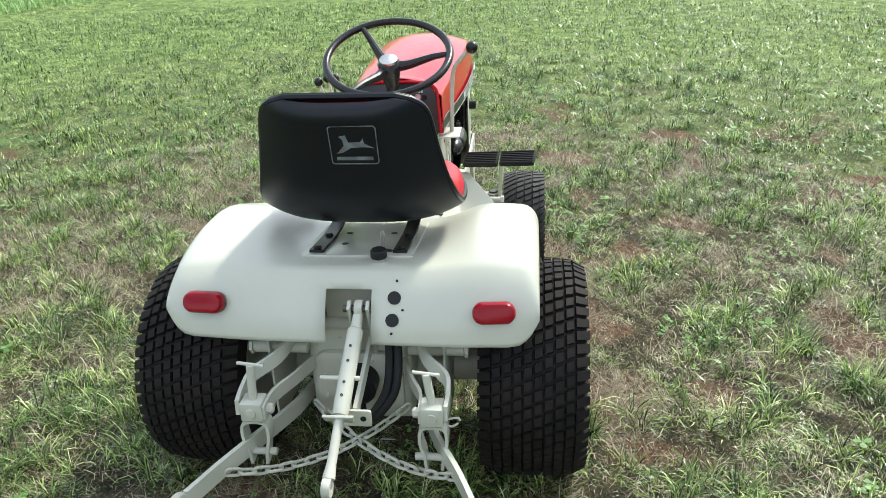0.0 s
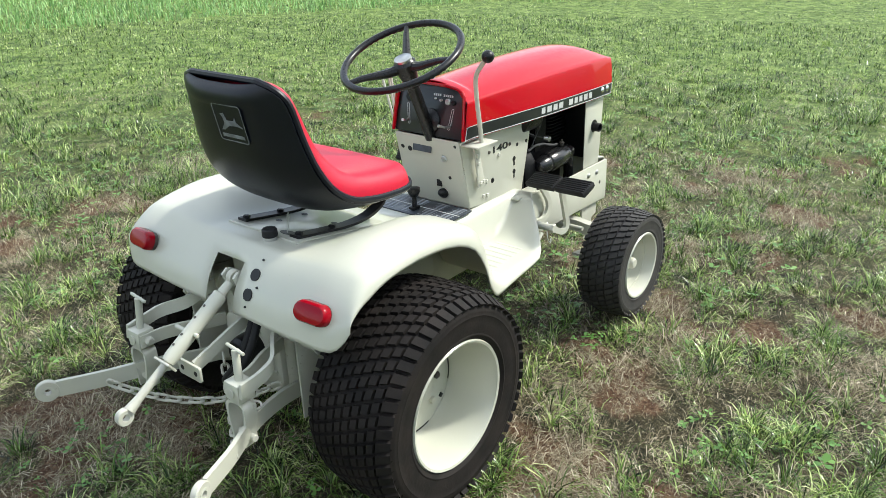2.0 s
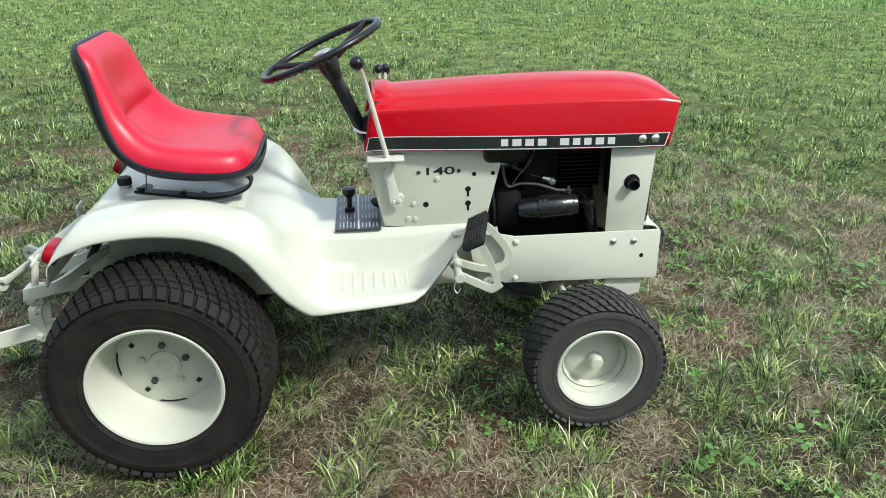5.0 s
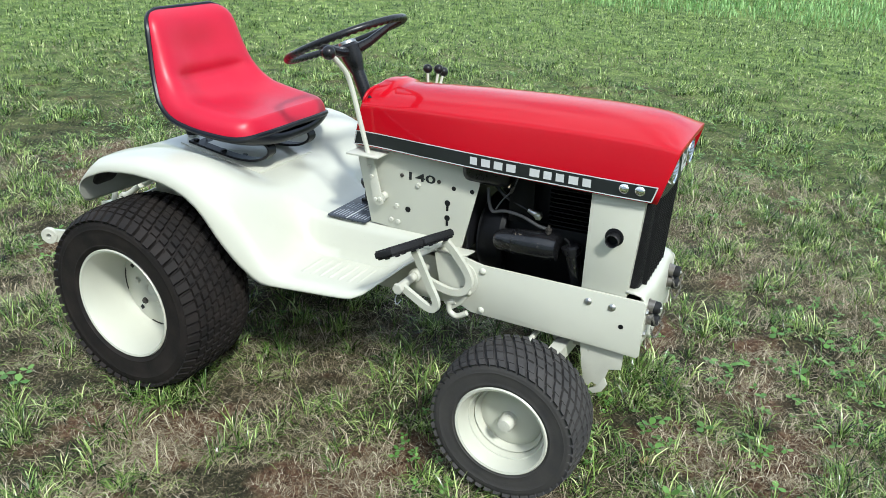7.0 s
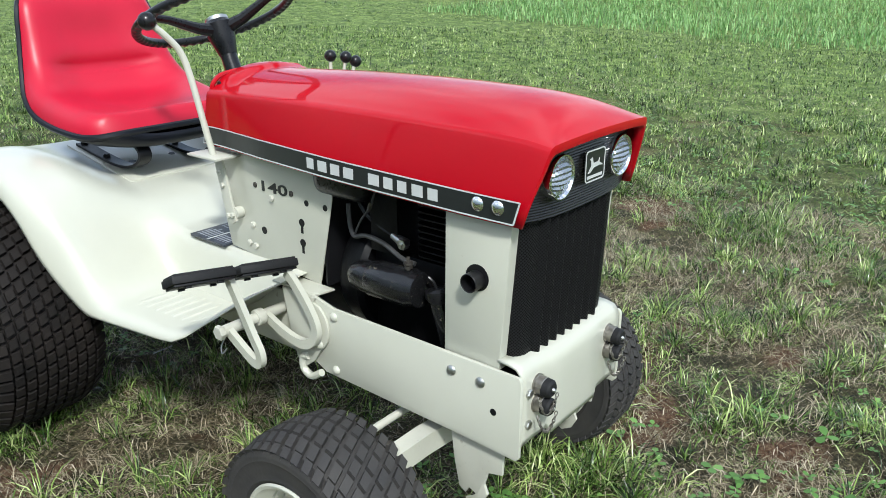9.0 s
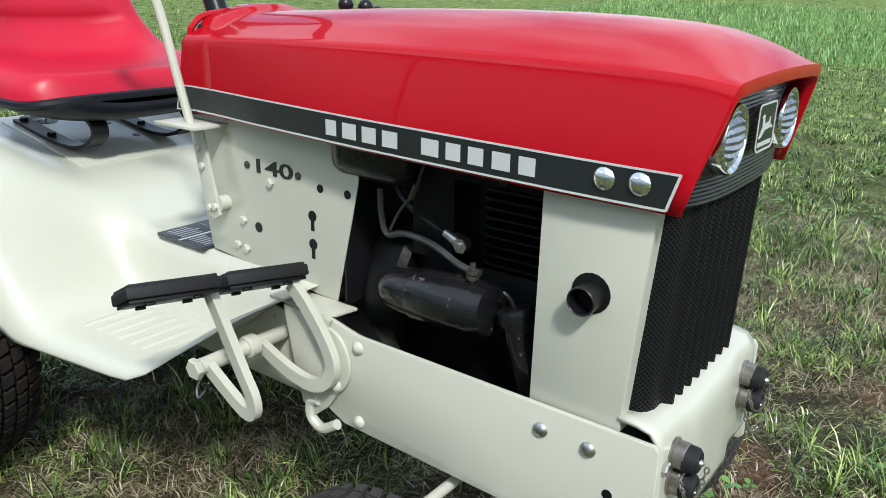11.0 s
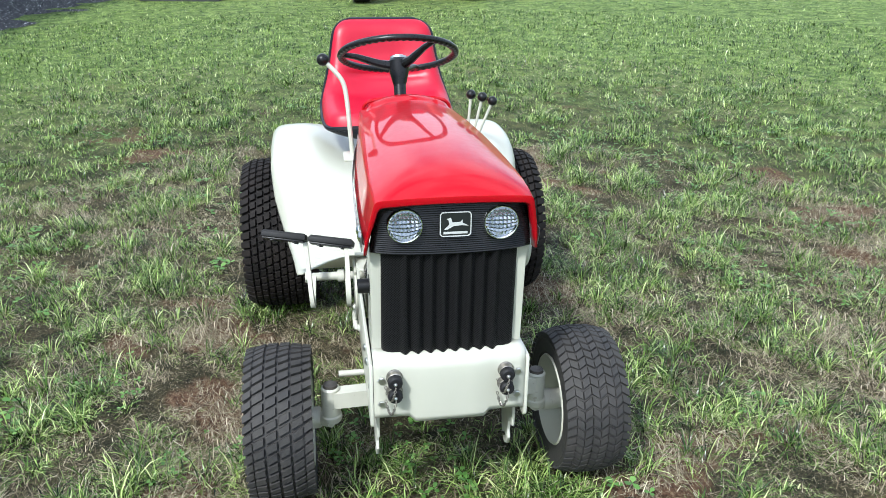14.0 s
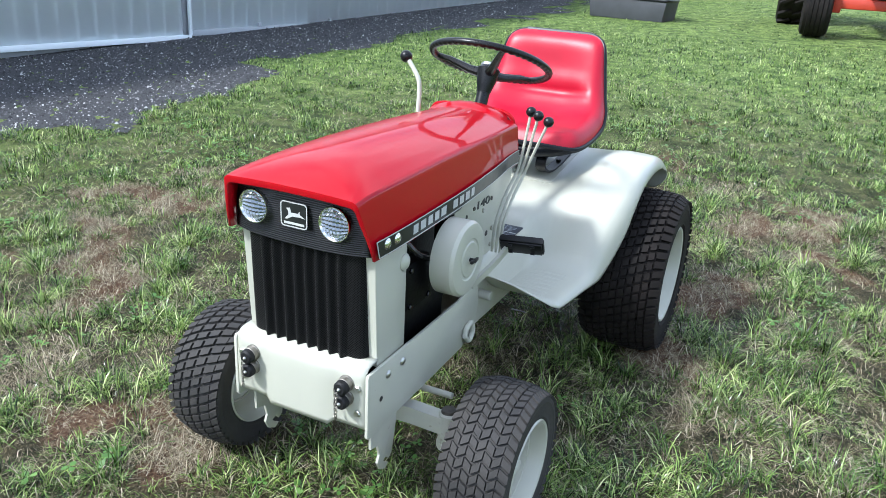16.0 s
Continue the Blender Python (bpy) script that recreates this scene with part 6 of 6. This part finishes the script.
def barn():
    ln = (BARN_B - BARN_A).length
    b = tagged(empty("barn"), "long barn with white ribbed metal siding", "barn")
    def quad_wall(name, s0, s1, z0, z1, lift, mat, label="", rib=0.2286):
        bm = B()
        n = int((s1 - s0) / rib)
        cols = []
        for k in range(n + 1):
            s = s0 + k * rib
            for ds, h in ((-0.034, 0.0), (-0.014, 0.008), (0.014, 0.008), (0.034, 0.0)):
                cols.append((s + ds, h))
        rows = []
        for z in (z0, z1):
            rows.append([BARN_A + BARN_D * s + BARN_N * (lift + h) + Vector((0, 0, z)) for s, h in cols])
        sheet(bm, rows)
        w = part(name, bm, mat, b, label, angle=0.2)
        thicken(w, 0.004, 0)
        return w
    seam = 9.35
    quad_wall("siding", -18.0, seam, 0.09, 4.2, 0.05, WHITE_METAL, "white ribbed metal sliding panel")
    quad_wall("siding", seam + 0.05, 19.0, 0.14, 4.2, 0.0, WHITE_METAL, "white ribbed metal siding")
    quad_wall("siding", 19.0, ln, 0.14, 4.2, 0.0, RUSTY, "weathered metal siding")
    bm = B()
    m = Matrix((BARN_D, BARN_N, Vector((0, 0, 1)))).transposed().to_4x4()
    m.translation = BARN_A
    box(bm, (-18.0, 0.055, 0.03), (seam, 0.085, 0.095), 0.004, m)
    part("bottom_trim", bm, WHITE_METAL, b)
    bm = B()
    box(bm, (seam, 0.004, 0.07), (15.4, 0.06, 0.145), 0.006, m)
    part("door_track", bm, GREY_METAL, b, "grey guide rail along the base")
    bm = B()
    box(bm, (seam - 0.03, 0.05, 0.09), (seam + 0.01, 0.085, 4.2), 0.003, m)
    part("corner_trim", bm, WHITE_METAL, b)
    for s in (10.5, 11.9, 12.5, 14.4):
        bm = B()
        box(bm, (s - 0.02, 0.02, 0.145), (s + 0.02, 0.07, 0.20), 0.004, m)
        part("bracket", bm, GREY_METAL, b)
    bm = B()
    box(bm, (-18.1, -9.0, -0.4), (ln, -0.03, 4.2), 0, m)
    part("wall", bm, GREY_METAL, b)
    bm = B()
    slab(bm, [(0.3, 4.2), (-4.5, 5.7), (-9.3, 4.2)], "x", -18.3, ln + 0.2)
    r = part("roof", bm, GREY_METAL, b)
    r.matrix_local = m


barn()


def gravel_mask(x, y):
    """1 on the gravel strip along the barn, 0 on grass, with a ragged edge."""
    s = (x - BARN_A.x) * BARN_N.x + (y - BARN_A.y) * BARN_N.y
    along = (x - BARN_A.x) * BARN_D.x + (y - BARN_A.y) * BARN_D.y
    wide = 3.50 - 0.42 * np.clip(along - 6, 0, 3.2) - 0.07 * np.clip(along - 9.2, 0, 12)
    edge = wide + 0.9 * (noise2(x, y, 0.7, 21) - 0.5) + 0.5 * (noise2(x, y, 0.22, 22) - 0.5)
    return s < edge


GRAVEL = material("crushed_stone", (0.034, 0.034, 0.038), 0.85, vary=0.6, scale=40, bump=1.0, bump_scale=55)
STONE = bpy.data.materials.new("stone_chips")
STONE.use_nodes = True
def build_islands(m, stops, rough, trans=0.0, patchy=None):
    nt = m.node_tree
    n, l = nt.nodes, nt.links
    b = n["Principled BSDF"]
    ge = n.new("ShaderNodeNewGeometry")
    r = n.new("ShaderNodeValToRGB")
    els = r.color_ramp.elements
    els[0].position, els[0].color = stops[0][0], (*stops[0][1], 1)
    els[1].position, els[1].color = stops[-1][0], (*stops[-1][1], 1)
    for p, c in stops[1:-1]:
        els.new(p).color = (*c, 1)
    l.new(ge.outputs["Random Per Island"], r.inputs["Fac"])
    out = r.outputs["Color"]
    # dark noise patches: real tone of tufts, plus clump shadows put into the colour
    if patchy:
        tc = n.new("ShaderNodeTexCoord")
        nz = n.new("ShaderNodeTexNoise")
        nz.inputs["Scale"].default_value, nz.inputs["Detail"].default_value, nz.inputs["Roughness"].default_value = 6.0, 4, 0.62
        l.new(tc.outputs["Object"], nz.inputs["Vector"])
        mr = n.new("ShaderNodeMapRange")
        mr.inputs["From Min"].default_value, mr.inputs["From Max"].default_value = 0.40, 0.60
        l.new(nz.outputs["Fac"], mr.inputs["Value"])
        mx = n.new("ShaderNodeMix")
        mx.data_type, mx.blend_type = "RGBA", "MULTIPLY"
        mx.inputs["B"].default_value = (*patchy, 1)
        l.new(mr.outputs["Result"], mx.inputs["Factor"])
        l.new(out, mx.inputs["A"])
        out = mx.outputs["Result"]
    l.new(out, b.inputs["Base Color"])
    b.inputs["Roughness"].default_value = rough
    b.inputs["Specular IOR Level"].default_value = 0.45
    if trans:
        tr = n.new("ShaderNodeBsdfTranslucent")
        l.new(out, tr.inputs["Color"])
        ms = n.new("ShaderNodeMixShader")
        ms.inputs["Fac"].default_value = trans
        l.new(b.outputs["BSDF"], ms.inputs[1])
        l.new(tr.outputs["BSDF"], ms.inputs[2])
        l.new(ms.outputs["Shader"], n["Material Output"].inputs["Surface"])


build_islands(STONE, [(0.0, (0.014, 0.014, 0.017)), (0.5, (0.036, 0.036, 0.040)), (0.80, (0.11, 0.11, 0.12)), (0.92, (0.34, 0.34, 0.34)), (1.0, (0.66, 0.65, 0.63))], 0.8)


def raw_mesh(name, verts, faces, k, mat, label, category, kind="stuff"):
    """A mesh of many like faces of k corners, straight from arrays."""
    me = bpy.data.meshes.new(name)
    me.vertices.add(len(verts))
    me.vertices.foreach_set("co", verts.astype(np.float32).ravel())
    me.loops.add(faces.size)
    me.loops.foreach_set("vertex_index", faces.astype(np.int32).ravel())
    me.polygons.add(len(faces))
    me.polygons.foreach_set("loop_start", np.arange(0, faces.size, k, dtype=np.int32))
    me.materials.append(mat)
    me.update(calc_edges=True)
    return tagged(new(name, me), label, category, kind=kind)


def gravel():
    rng = np.random.default_rng(8)
    # the bed
    line_a, line_s = np.linspace(0, 26, 521), np.linspace(0.0, 4.4, 111)
    aa, ss = np.meshgrid(line_a, line_s, indexing="ij")
    x = BARN_A.x + BARN_D.x * aa + BARN_N.x * ss
    y = BARN_A.y + BARN_D.y * aa + BARN_N.y * ss
    keep = gravel_mask(x, y)
    z = ground_z(x, y) + 0.004
    idx = np.arange(x.size).reshape(x.shape)
    f = np.stack([idx[:-1, :-1], idx[1:, :-1], idx[1:, 1:], idx[:-1, 1:]], -1)
    ok = keep[:-1, :-1] | keep[1:, 1:]
    raw_mesh("gravel_bed", np.stack([x, y, z], -1).reshape(-1, 3), f[ok], 4, GRAVEL, "dark crushed stone strip along the barn", "gravel", "structure")
    # loose chips
    n = 120000
    a, s = 22 * rng.random(n) ** 1.25, rng.uniform(0, 4.6, n)
    x = BARN_A.x + BARN_D.x * a + BARN_N.x * s
    y = BARN_A.y + BARN_D.y * a + BARN_N.y * s
    ok = gravel_mask(x, y)
    x, y = x[ok], y[ok]
    n = len(x)
    r = rng.uniform(0.004, 0.0125, n) * (1 + (rng.random(n) < 0.08) * 0.9)
    base = np.array([(1, 0, 0), (-0.5, 0.87, 0), (-0.5, -0.87, 0), (0, 0, 0.9)])
    v = base[None] * r[:, None, None] * rng.uniform(0.6, 1.3, (n, 4, 3))
    t = rng.uniform(0, 6.28, n)
    c, sn = np.cos(t)[:, None], np.sin(t)[:, None]
    vx, vy = v[..., 0] * c - v[..., 1] * sn, v[..., 0] * sn + v[..., 1] * c
    P = np.stack([vx + x[:, None], vy + y[:, None], v[..., 2] + (ground_z(x, y) + 0.003)[:, None]], -1).reshape(-1, 3)
    tri = np.array([(0, 1, 3), (1, 2, 3), (2, 0, 3)])
    F = (tri[None] + 4 * np.arange(n)[:, None, None]).reshape(-1, 3)
    raw_mesh("gravel", P, F, 3, STONE, "loose grey and white stone chips", "gravel")


gravel()


# ---- the dark box and the far tractor ----
def far_things():
    g = float(ground_z(-10.75, -2.3))
    b = tagged(empty("equipment_box"), "dark grey low box with a white lid on grass", "box")
    b.matrix_local = Matrix.Translation((-10.85, -2.42, g)) @ pose(0, 0, 0, 0, 0, -12)
    bm = B()
    slab(bm, [(-0.66, 0.0), (0.66, 0.0), (0.70, 0.32), (-0.70, 0.32)], "x", -0.45, 0.05, 0.012)
    part("body", bm, material("dark_grey_panel", (0.055, 0.058, 0.065), 0.55, vary=0.2, scale=4, bump=0.1), b)
    bm = B()
    box(bm, (-0.46, -0.71, 0.318), (0.06, 0.71, 0.350), 0.006)
    part("edge_strip", bm, PLASTIC, b)
    bm = B()
    box(bm, (-0.44, -0.62, 0.350), (0.03, 0.66, 0.62), 0.01)
    part("lid", bm, WHITE_METAL, b)
    ORANGE = material("orange_red_paint", (0.46, 0.045, 0.022), 0.4, vary=0.12, scale=6)
    t = tagged(empty("farm_tractor"), "large orange-red farm tractor parked on grass", "tractor")
    t.matrix_local = Matrix.Translation((-10.15, 1.40, float(ground_z(-10.2, 1.4)))) @ pose(0, 0, 0, 0, 0, 4)
    def wheel(x, y, R, half, rim, lug):
        w = empty("wheel", t)
        w.location = (x, y, R)
        bm = B()
        prof = [(-half * 0.7, rim), (-half * 0.98, rim + 0.3 * (R - rim)), (-half, R * 0.86), (-half * 0.88, R * 0.96), (-half * 0.5, R * 0.995), (0, R), (half * 0.5, R * 0.995), (half * 0.88, R * 0.96), (half, R * 0.86), (half * 0.98, rim + 0.3 * (R - rim)), (half * 0.7, rim)]
        lathe(bm, prof, (0, 0, 0), "y", 40)
        if lug:
            for k in range(22):
                for s in (-1, 1):
                    a = 2 * math.pi * (k + (0.5 if s > 0 else 0)) / 22
                    box(bm, (-0.03, 0.02, R - 0.02), (0.03, half * 0.95, R + 0.035), 0.006, pose(0, 0, 0, 0, math.degrees(a), 0) @ pose(0, 0, 0, 0, 0, 0 if s > 0 else 180) @ pose(0, 0, 0, 0, 0, 28))
        else:
            for s in (-0.5, -0.17, 0.17, 0.5):
                lathe(bm, [(s * half - 0.03, R * 0.985), (s * half - 0.022, R + 0.012), (s * half + 0.022, R + 0.012), (s * half + 0.03, R * 0.985)], (0, 0, 0), "y", 40)
        part("tyre", bm, RUBBER, w, "large black tractor tyre")
        bm = B()
        lathe(bm, [(-half * 0.7, rim), (-half * 0.6, rim * 0.9), (0, rim * 0.85), (0.02, 0.0)], (0, 0, 0), "y", 32)
        lathe(bm, [(half * 0.7, rim), (half * 0.6, rim * 0.9), (0.03, rim * 0.85), (0.03, 0.0)], (0, 0, 0), "y", 32)
        part("rim", bm, ORANGE, w)
    wheel(0.0, -0.92, 0.42, 0.185, 0.22, False)
    wheel(0.0, 0.92, 0.42, 0.185, 0.22, False)
    wheel(-2.05, -1.22, 0.78, 0.24, 0.42, True)
    wheel(-2.05, 1.22, 0.78, 0.24, 0.42, True)
    bm = B()
    box(bm, (-0.09, -0.74, 0.40), (0.09, 0.74, 0.54), 0.02)
    part("front_axle", bm, ORANGE, t)
    for s in (-1, 1):
        bm = B()
        box(bm, (-0.10, s * 0.68 - 0.06, 0.34), (0.10, s * 0.68 + 0.06, 0.66), 0.02)
        part("steering_knuckle", bm, ORANGE, t)
    bm = B()
    slab(bm, [(0.30, 0.62), (0.30, 1.35), (-0.1, 1.48), (-1.6, 1.55), (-1.7, 0.62)], "y", -0.33, 0.33, 0.03)
    part("hood", bm, ORANGE, t)
    bm = B()
    box(bm, (-2.6, -0.30, 0.50), (-0.2, 0.30, 0.95), 0.05)
    part("chassis", bm, material("dark_chassis", (0.05, 0.035, 0.03), 0.6, vary=0.4, scale=8, bump=0.3), t)
    for s in (-1, 1):
        bm = B()
        slab(bm, arc(-2.05, 0.78, 0.92, 20, 165, 12) + arc(-2.05, 0.78, 0.88, 165, 20, 12), "y", s * 0.94, s * 1.48, 0.005)
        part("fender", bm, ORANGE, t)
    bm = B()
    box(bm, (-2.5, -0.28, 1.2), (-2.0, 0.28, 1.35), 0.05)
    box(bm, (-2.55, -0.28, 1.3), (-2.42, 0.28, 1.75), 0.05)
    part("seat", bm, BLACK, t)


far_things()


# ---- grass ----
BLADE, STRAW, CLOVER, TALL = (bpy.data.materials.new(n) for n in ("grass_blades", "dry_grass", "clover_leaves", "tall_grass_blades"))
for _m in (BLADE, STRAW, CLOVER, TALL):
    _m.use_nodes = True
# near-black and pale blades also put shaded gaps and highlights into the colour
build_islands(BLADE, [(0.0, (0.010, 0.019, 0.005)), (0.24, (0.050, 0.088, 0.022)), (0.50, (0.18, 0.295, 0.066)), (0.80, (0.43, 0.57, 0.155)), (1.0, (0.82, 0.86, 0.44))], 0.27, 0.20, (0.33, 0.42, 0.30))
build_islands(STRAW, [(0.0, (0.075, 0.050, 0.028)), (0.35, (0.19, 0.152, 0.093)), (0.75, (0.38, 0.325, 0.215)), (1.0, (0.64, 0.56, 0.42))], 0.7, 0.15)
build_islands(TALL, [(0.0, (0.08, 0.17, 0.045)), (0.5, (0.20, 0.37, 0.11)), (1.0, (0.40, 0.60, 0.24))], 0.45, 0.35)
build_islands(CLOVER, [(0.0, (0.07, 0.16, 0.03)), (0.6, (0.12, 0.26, 0.05)), (1.0, (0.20, 0.36, 0.09))], 0.45, 0.25)


TYRES = ((0.0, -0.43, 0.10, 0.12), (0.0, 0.43, 0.10, 0.12), (1.172, -0.394, 0.07, 0.075), (1.172, 0.394, 0.07, 0.075))


def blades(name, n, ring, length, width, mat, label, category, seed, want, lean=0.55, flat=False, clump=0, spread=0.03, seg=2):
    """Arching blades in a ring round the tractor: strewn one by one, or fanning out of tufts of so many blades."""
    rng = np.random.default_rng(seed)
    r0, r1 = ring
    m = n // clump if clump else n
    r = np.sqrt(rng.uniform(r0 * r0, r1 * r1, m))
    t = rng.uniform(0, 2 * np.pi, m)
    x, y = 0.55 + r * np.cos(t), 0.0 + r * np.sin(t)
    ok = (rng.random(m) < want(x, y)) & ~gravel_mask(x, y) & ~((x > 1) & (y < -0.8 * (x + 2.5)))
    x, y = x[ok], y[ok]
    a = 9.0 * noise2(x, y, 0.22, 47) + rng.normal(0, 1.7, len(x))
    size = 0.45 + 1.10 * noise2(x, y, 0.15, 46)
    fan = np.zeros(len(x))
    if clump:
        size = size * rng.uniform(0.7, 1.25, len(x))
        off = np.abs(rng.normal(0, spread, (len(x), clump)))
        way = rng.uniform(0, 2 * np.pi, (len(x), clump))
        x, y = (x[:, None] + off * np.cos(way)).ravel(), (y[:, None] + off * np.sin(way)).ravel()
        a = (way + 0.5 * np.sin(a)[:, None] + rng.normal(0, 0.7, way.shape)).ravel()
        fan = np.minimum(off / spread, 2.0).ravel() * 0.30
        size = np.repeat(size, clump)
    ok = np.ones(len(x), bool)
    for cx, cy, ax, ay in TYRES:
        ok &= ~((np.abs(x - cx) < ax) & (np.abs(y - cy) < ay))
    x, y, a, size, fan = x[ok], y[ok], a[ok], size[ok], fan[ok]
    n = len(x)
    h = length * rng.uniform(0.45, 1.25, n) * size
    w = width * rng.uniform(0.6, 1.3, n)
    k = np.abs(rng.normal(0, lean, n)) + (1.0 if flat else 0.30) + fan
    dx, dy = np.cos(a), np.sin(a)
    b = a + np.pi / 2 + rng.normal(0, 0.4, n)
    sx, sy = np.cos(b) * w / 2, np.sin(b) * w / 2
    z = ground_z(x, y) - 0.004
    up, out = np.zeros(n), np.zeros(n)
    rows = []
    for i in range(seg + 1):
        taper = 1.0 - 0.35 * (i / seg) ** 2
        px, py, pz = x + dx * out, y + dy * out, z + np.maximum(up, 0.005 * (i > 0))
        if i < seg:
            rows += [np.stack([px - sx * taper, py - sy * taper, pz], -1), np.stack([px + sx * taper, py + sy * taper, pz], -1)]
            bend = np.minimum(k * (0.40 + 1.35 * i / (seg - 1)), 1.95) if seg > 1 else np.minimum(k, 1.50)
            up, out = up + h / seg * np.cos(bend), out + h / seg * np.sin(bend)
        else:
            rows.append(np.stack([px, py, pz], -1))
    V = np.stack(rows, 1).reshape(-1, 3)
    tri = []
    for i in range(seg - 1):
        tri += [(2 * i, 2 * i + 1, 2 * i + 3), (2 * i, 2 * i + 3, 2 * i + 2)]
    tri.append((2 * seg - 2, 2 * seg - 1, 2 * seg))
    F = (np.array(tri)[None] + (2 * seg + 1) * np.arange(n)[:, None, None]).reshape(-1, 3)
    return raw_mesh(name, V, F, 3, mat, label, category)


def leaves(name, n, ring, size, seed):
    """Clover: three round leaflets on each stem, in patches."""
    rng = np.random.default_rng(seed)
    r = np.sqrt(rng.uniform(ring[0] ** 2, ring[1] ** 2, n))
    t = rng.uniform(0, 2 * np.pi, n)
    x, y = 0.55 + r * np.cos(t), r * np.sin(t)
    ok = (noise2(x, y, 0.35, seed - 30) > 0.68) & ~gravel_mask(x, y)
    for cx, cy, ax, ay in TYRES:
        ok &= ~((np.abs(x - cx) < ax + 0.02) & (np.abs(y - cy) < ay + 0.02))
    x, y = x[ok], y[ok]
    x, y = np.repeat(x, 3), np.repeat(y, 3)
    n = len(x)
    a = np.repeat(rng.uniform(0, 6.28, n // 3), 3) + np.tile([0, 2.1, 4.2], n // 3)
    s = np.repeat(size * rng.uniform(0.6, 1.3, n // 3), 3)
    z = ground_z(x, y) + np.repeat(rng.uniform(0.012, 0.045, n // 3), 3)
    tilt = rng.normal(0.1, 0.25, n)
    shape = np.array([(0, 0), (0.55, -0.42), (1.0, -0.30), (1.08, 0), (1.0, 0.30), (0.55, 0.42)])
    u, v = shape[:, 0][None] * s[:, None], shape[:, 1][None] * s[:, None]
    X = x[:, None] + u * np.cos(a)[:, None] - v * np.sin(a)[:, None]
    Y = y[:, None] + u * np.sin(a)[:, None] + v * np.cos(a)[:, None]
    Zz = z[:, None] + u * np.sin(tilt)[:, None]
    V = np.stack([X, Y, Zz], -1).reshape(-1, 3)
    F = np.arange(len(V)).reshape(-1, 6)
    return raw_mesh(name, V, F, 6, CLOVER, "low broad-leaved " + name + " among the grass", name)


dry = lambda x, y: np.clip((noise2(x, y, 0.42, 34) - 0.50) / 0.18, 0, 1) * (0.4 + 0.6 * noise2(x, y, 0.13, 35)) * np.exp(-np.maximum(0, np.hypot(x - 0.5, y) - 3.0) / 4)
lush = lambda x, y: (1 - 0.90 * bare(x, y)) * (1 - 0.55 * dry(x, y)) * (0.45 + 0.55 * np.clip(2.5 * noise2(x, y, 0.11, 48) - 0.6, 0, 1))
thin = lambda x, y: 0.34 + 0.66 * np.maximum(bare(x, y), dry(x, y))
tuft = lambda x, y: lush(x, y) * (0.25 + 0.75 * (noise2(x, y, 0.15, 46) > 0.45))
whole = lambda x, y: 0.55 + 0.45 * noise2(x, y, 0.30, 49)
unmown = lambda x, y: (y > 9.2 - 0.037 * np.maximum(0, x - 1) ** 2 + 0.8 * (noise2(x, y, 0.8, 50) - 0.5)) & (x > -7)
blades("grass", 210000, (0.0, 2.7), 0.075, 0.0030, BLADE, "green grass growing in arching tufts", "grass", 51, tuft, 0.60, clump=34, spread=0.028, seg=3)
blades("grass", 420000, (0.0, 2.7), 0.052, 0.0028, BLADE, "short mown green grass", "grass", 57, lush, 0.45, clump=6, spread=0.02, seg=1, flat=True)
blades("grass", 210000, (2.7, 5.2), 0.070, 0.0044, BLADE, "green grass growing in arching tufts", "grass", 52, tuft, 0.65, clump=22, spread=0.035)
blades("grass", 480000, (2.7, 5.2), 0.055, 0.0050, BLADE, "short mown green grass", "grass", 58, lush, 0.5, seg=1, flat=True)
blades("grass", 110000, (5.2, 9.5), 0.058, 0.0070, BLADE, "short mown green grass", "grass", 53, lush, 0.7)
blades("grass", 420000, (5.2, 9.5), 0.062, 0.0080, BLADE, "short mown green grass", "grass", 56, whole, 0.5, seg=1, flat=True)
blades("grass", 330000, (9.5, 17.0), 0.065, 0.014, BLADE, "short mown green grass", "grass", 59, whole, 0.5, seg=1, flat=True)
blades("grass", 160000, (17.0, 32.0), 0.075, 0.026, BLADE, "short mown green grass", "grass", 54, whole, 0.5, seg=1, flat=True)
blades("tall_grass", 230000, (6.0, 20.0), 0.15, 0.013, TALL, "tall fresh green grass left unmown", "grass", 60, unmown, 0.45)
blades("dry_grass", 60000, (0.0, 2.8), 0.070, 0.0024, STRAW, "dry straw-coloured grass stalks", "grass", 61, thin, 0.6, True)
blades("dry_grass", 560000, (0.0, 2.8), 0.060, 0.0021, STRAW, "matted dry grass clippings on the soil", "grass", 64, thin, 0.30, True, seg=1)
blades("dry_grass", 230000, (2.8, 6.0), 0.062, 0.0034, STRAW, "matted dry grass clippings on the soil", "grass", 62, thin, 0.35, True, seg=1)
leaves("clover", 12000, (0.3, 4.0), 0.013, 71)
leaves("weeds", 5000, (0.4, 4.5), 0.021, 83)
bm = B()
slab(bm, [(-0.016, -0.006), (0.017, -0.008), (0.015, 0.006), (-0.013, 0.008)], "z", 0.0, 0.009, 0.001)
chip = part("wood_chip", bm, material("pale_wood", (0.42, 0.26, 0.13), 0.7, vary=0.3, scale=60, bump=0.2))
chip.matrix_world = Matrix.Translation((1.47, -0.13, float(ground_z(1.47, -0.13)) + 0.012)) @ pose(0, 0, 0, 12, 0, 75)
tagged(chip, "small pale wood chip lying in the grass", "wood chip")
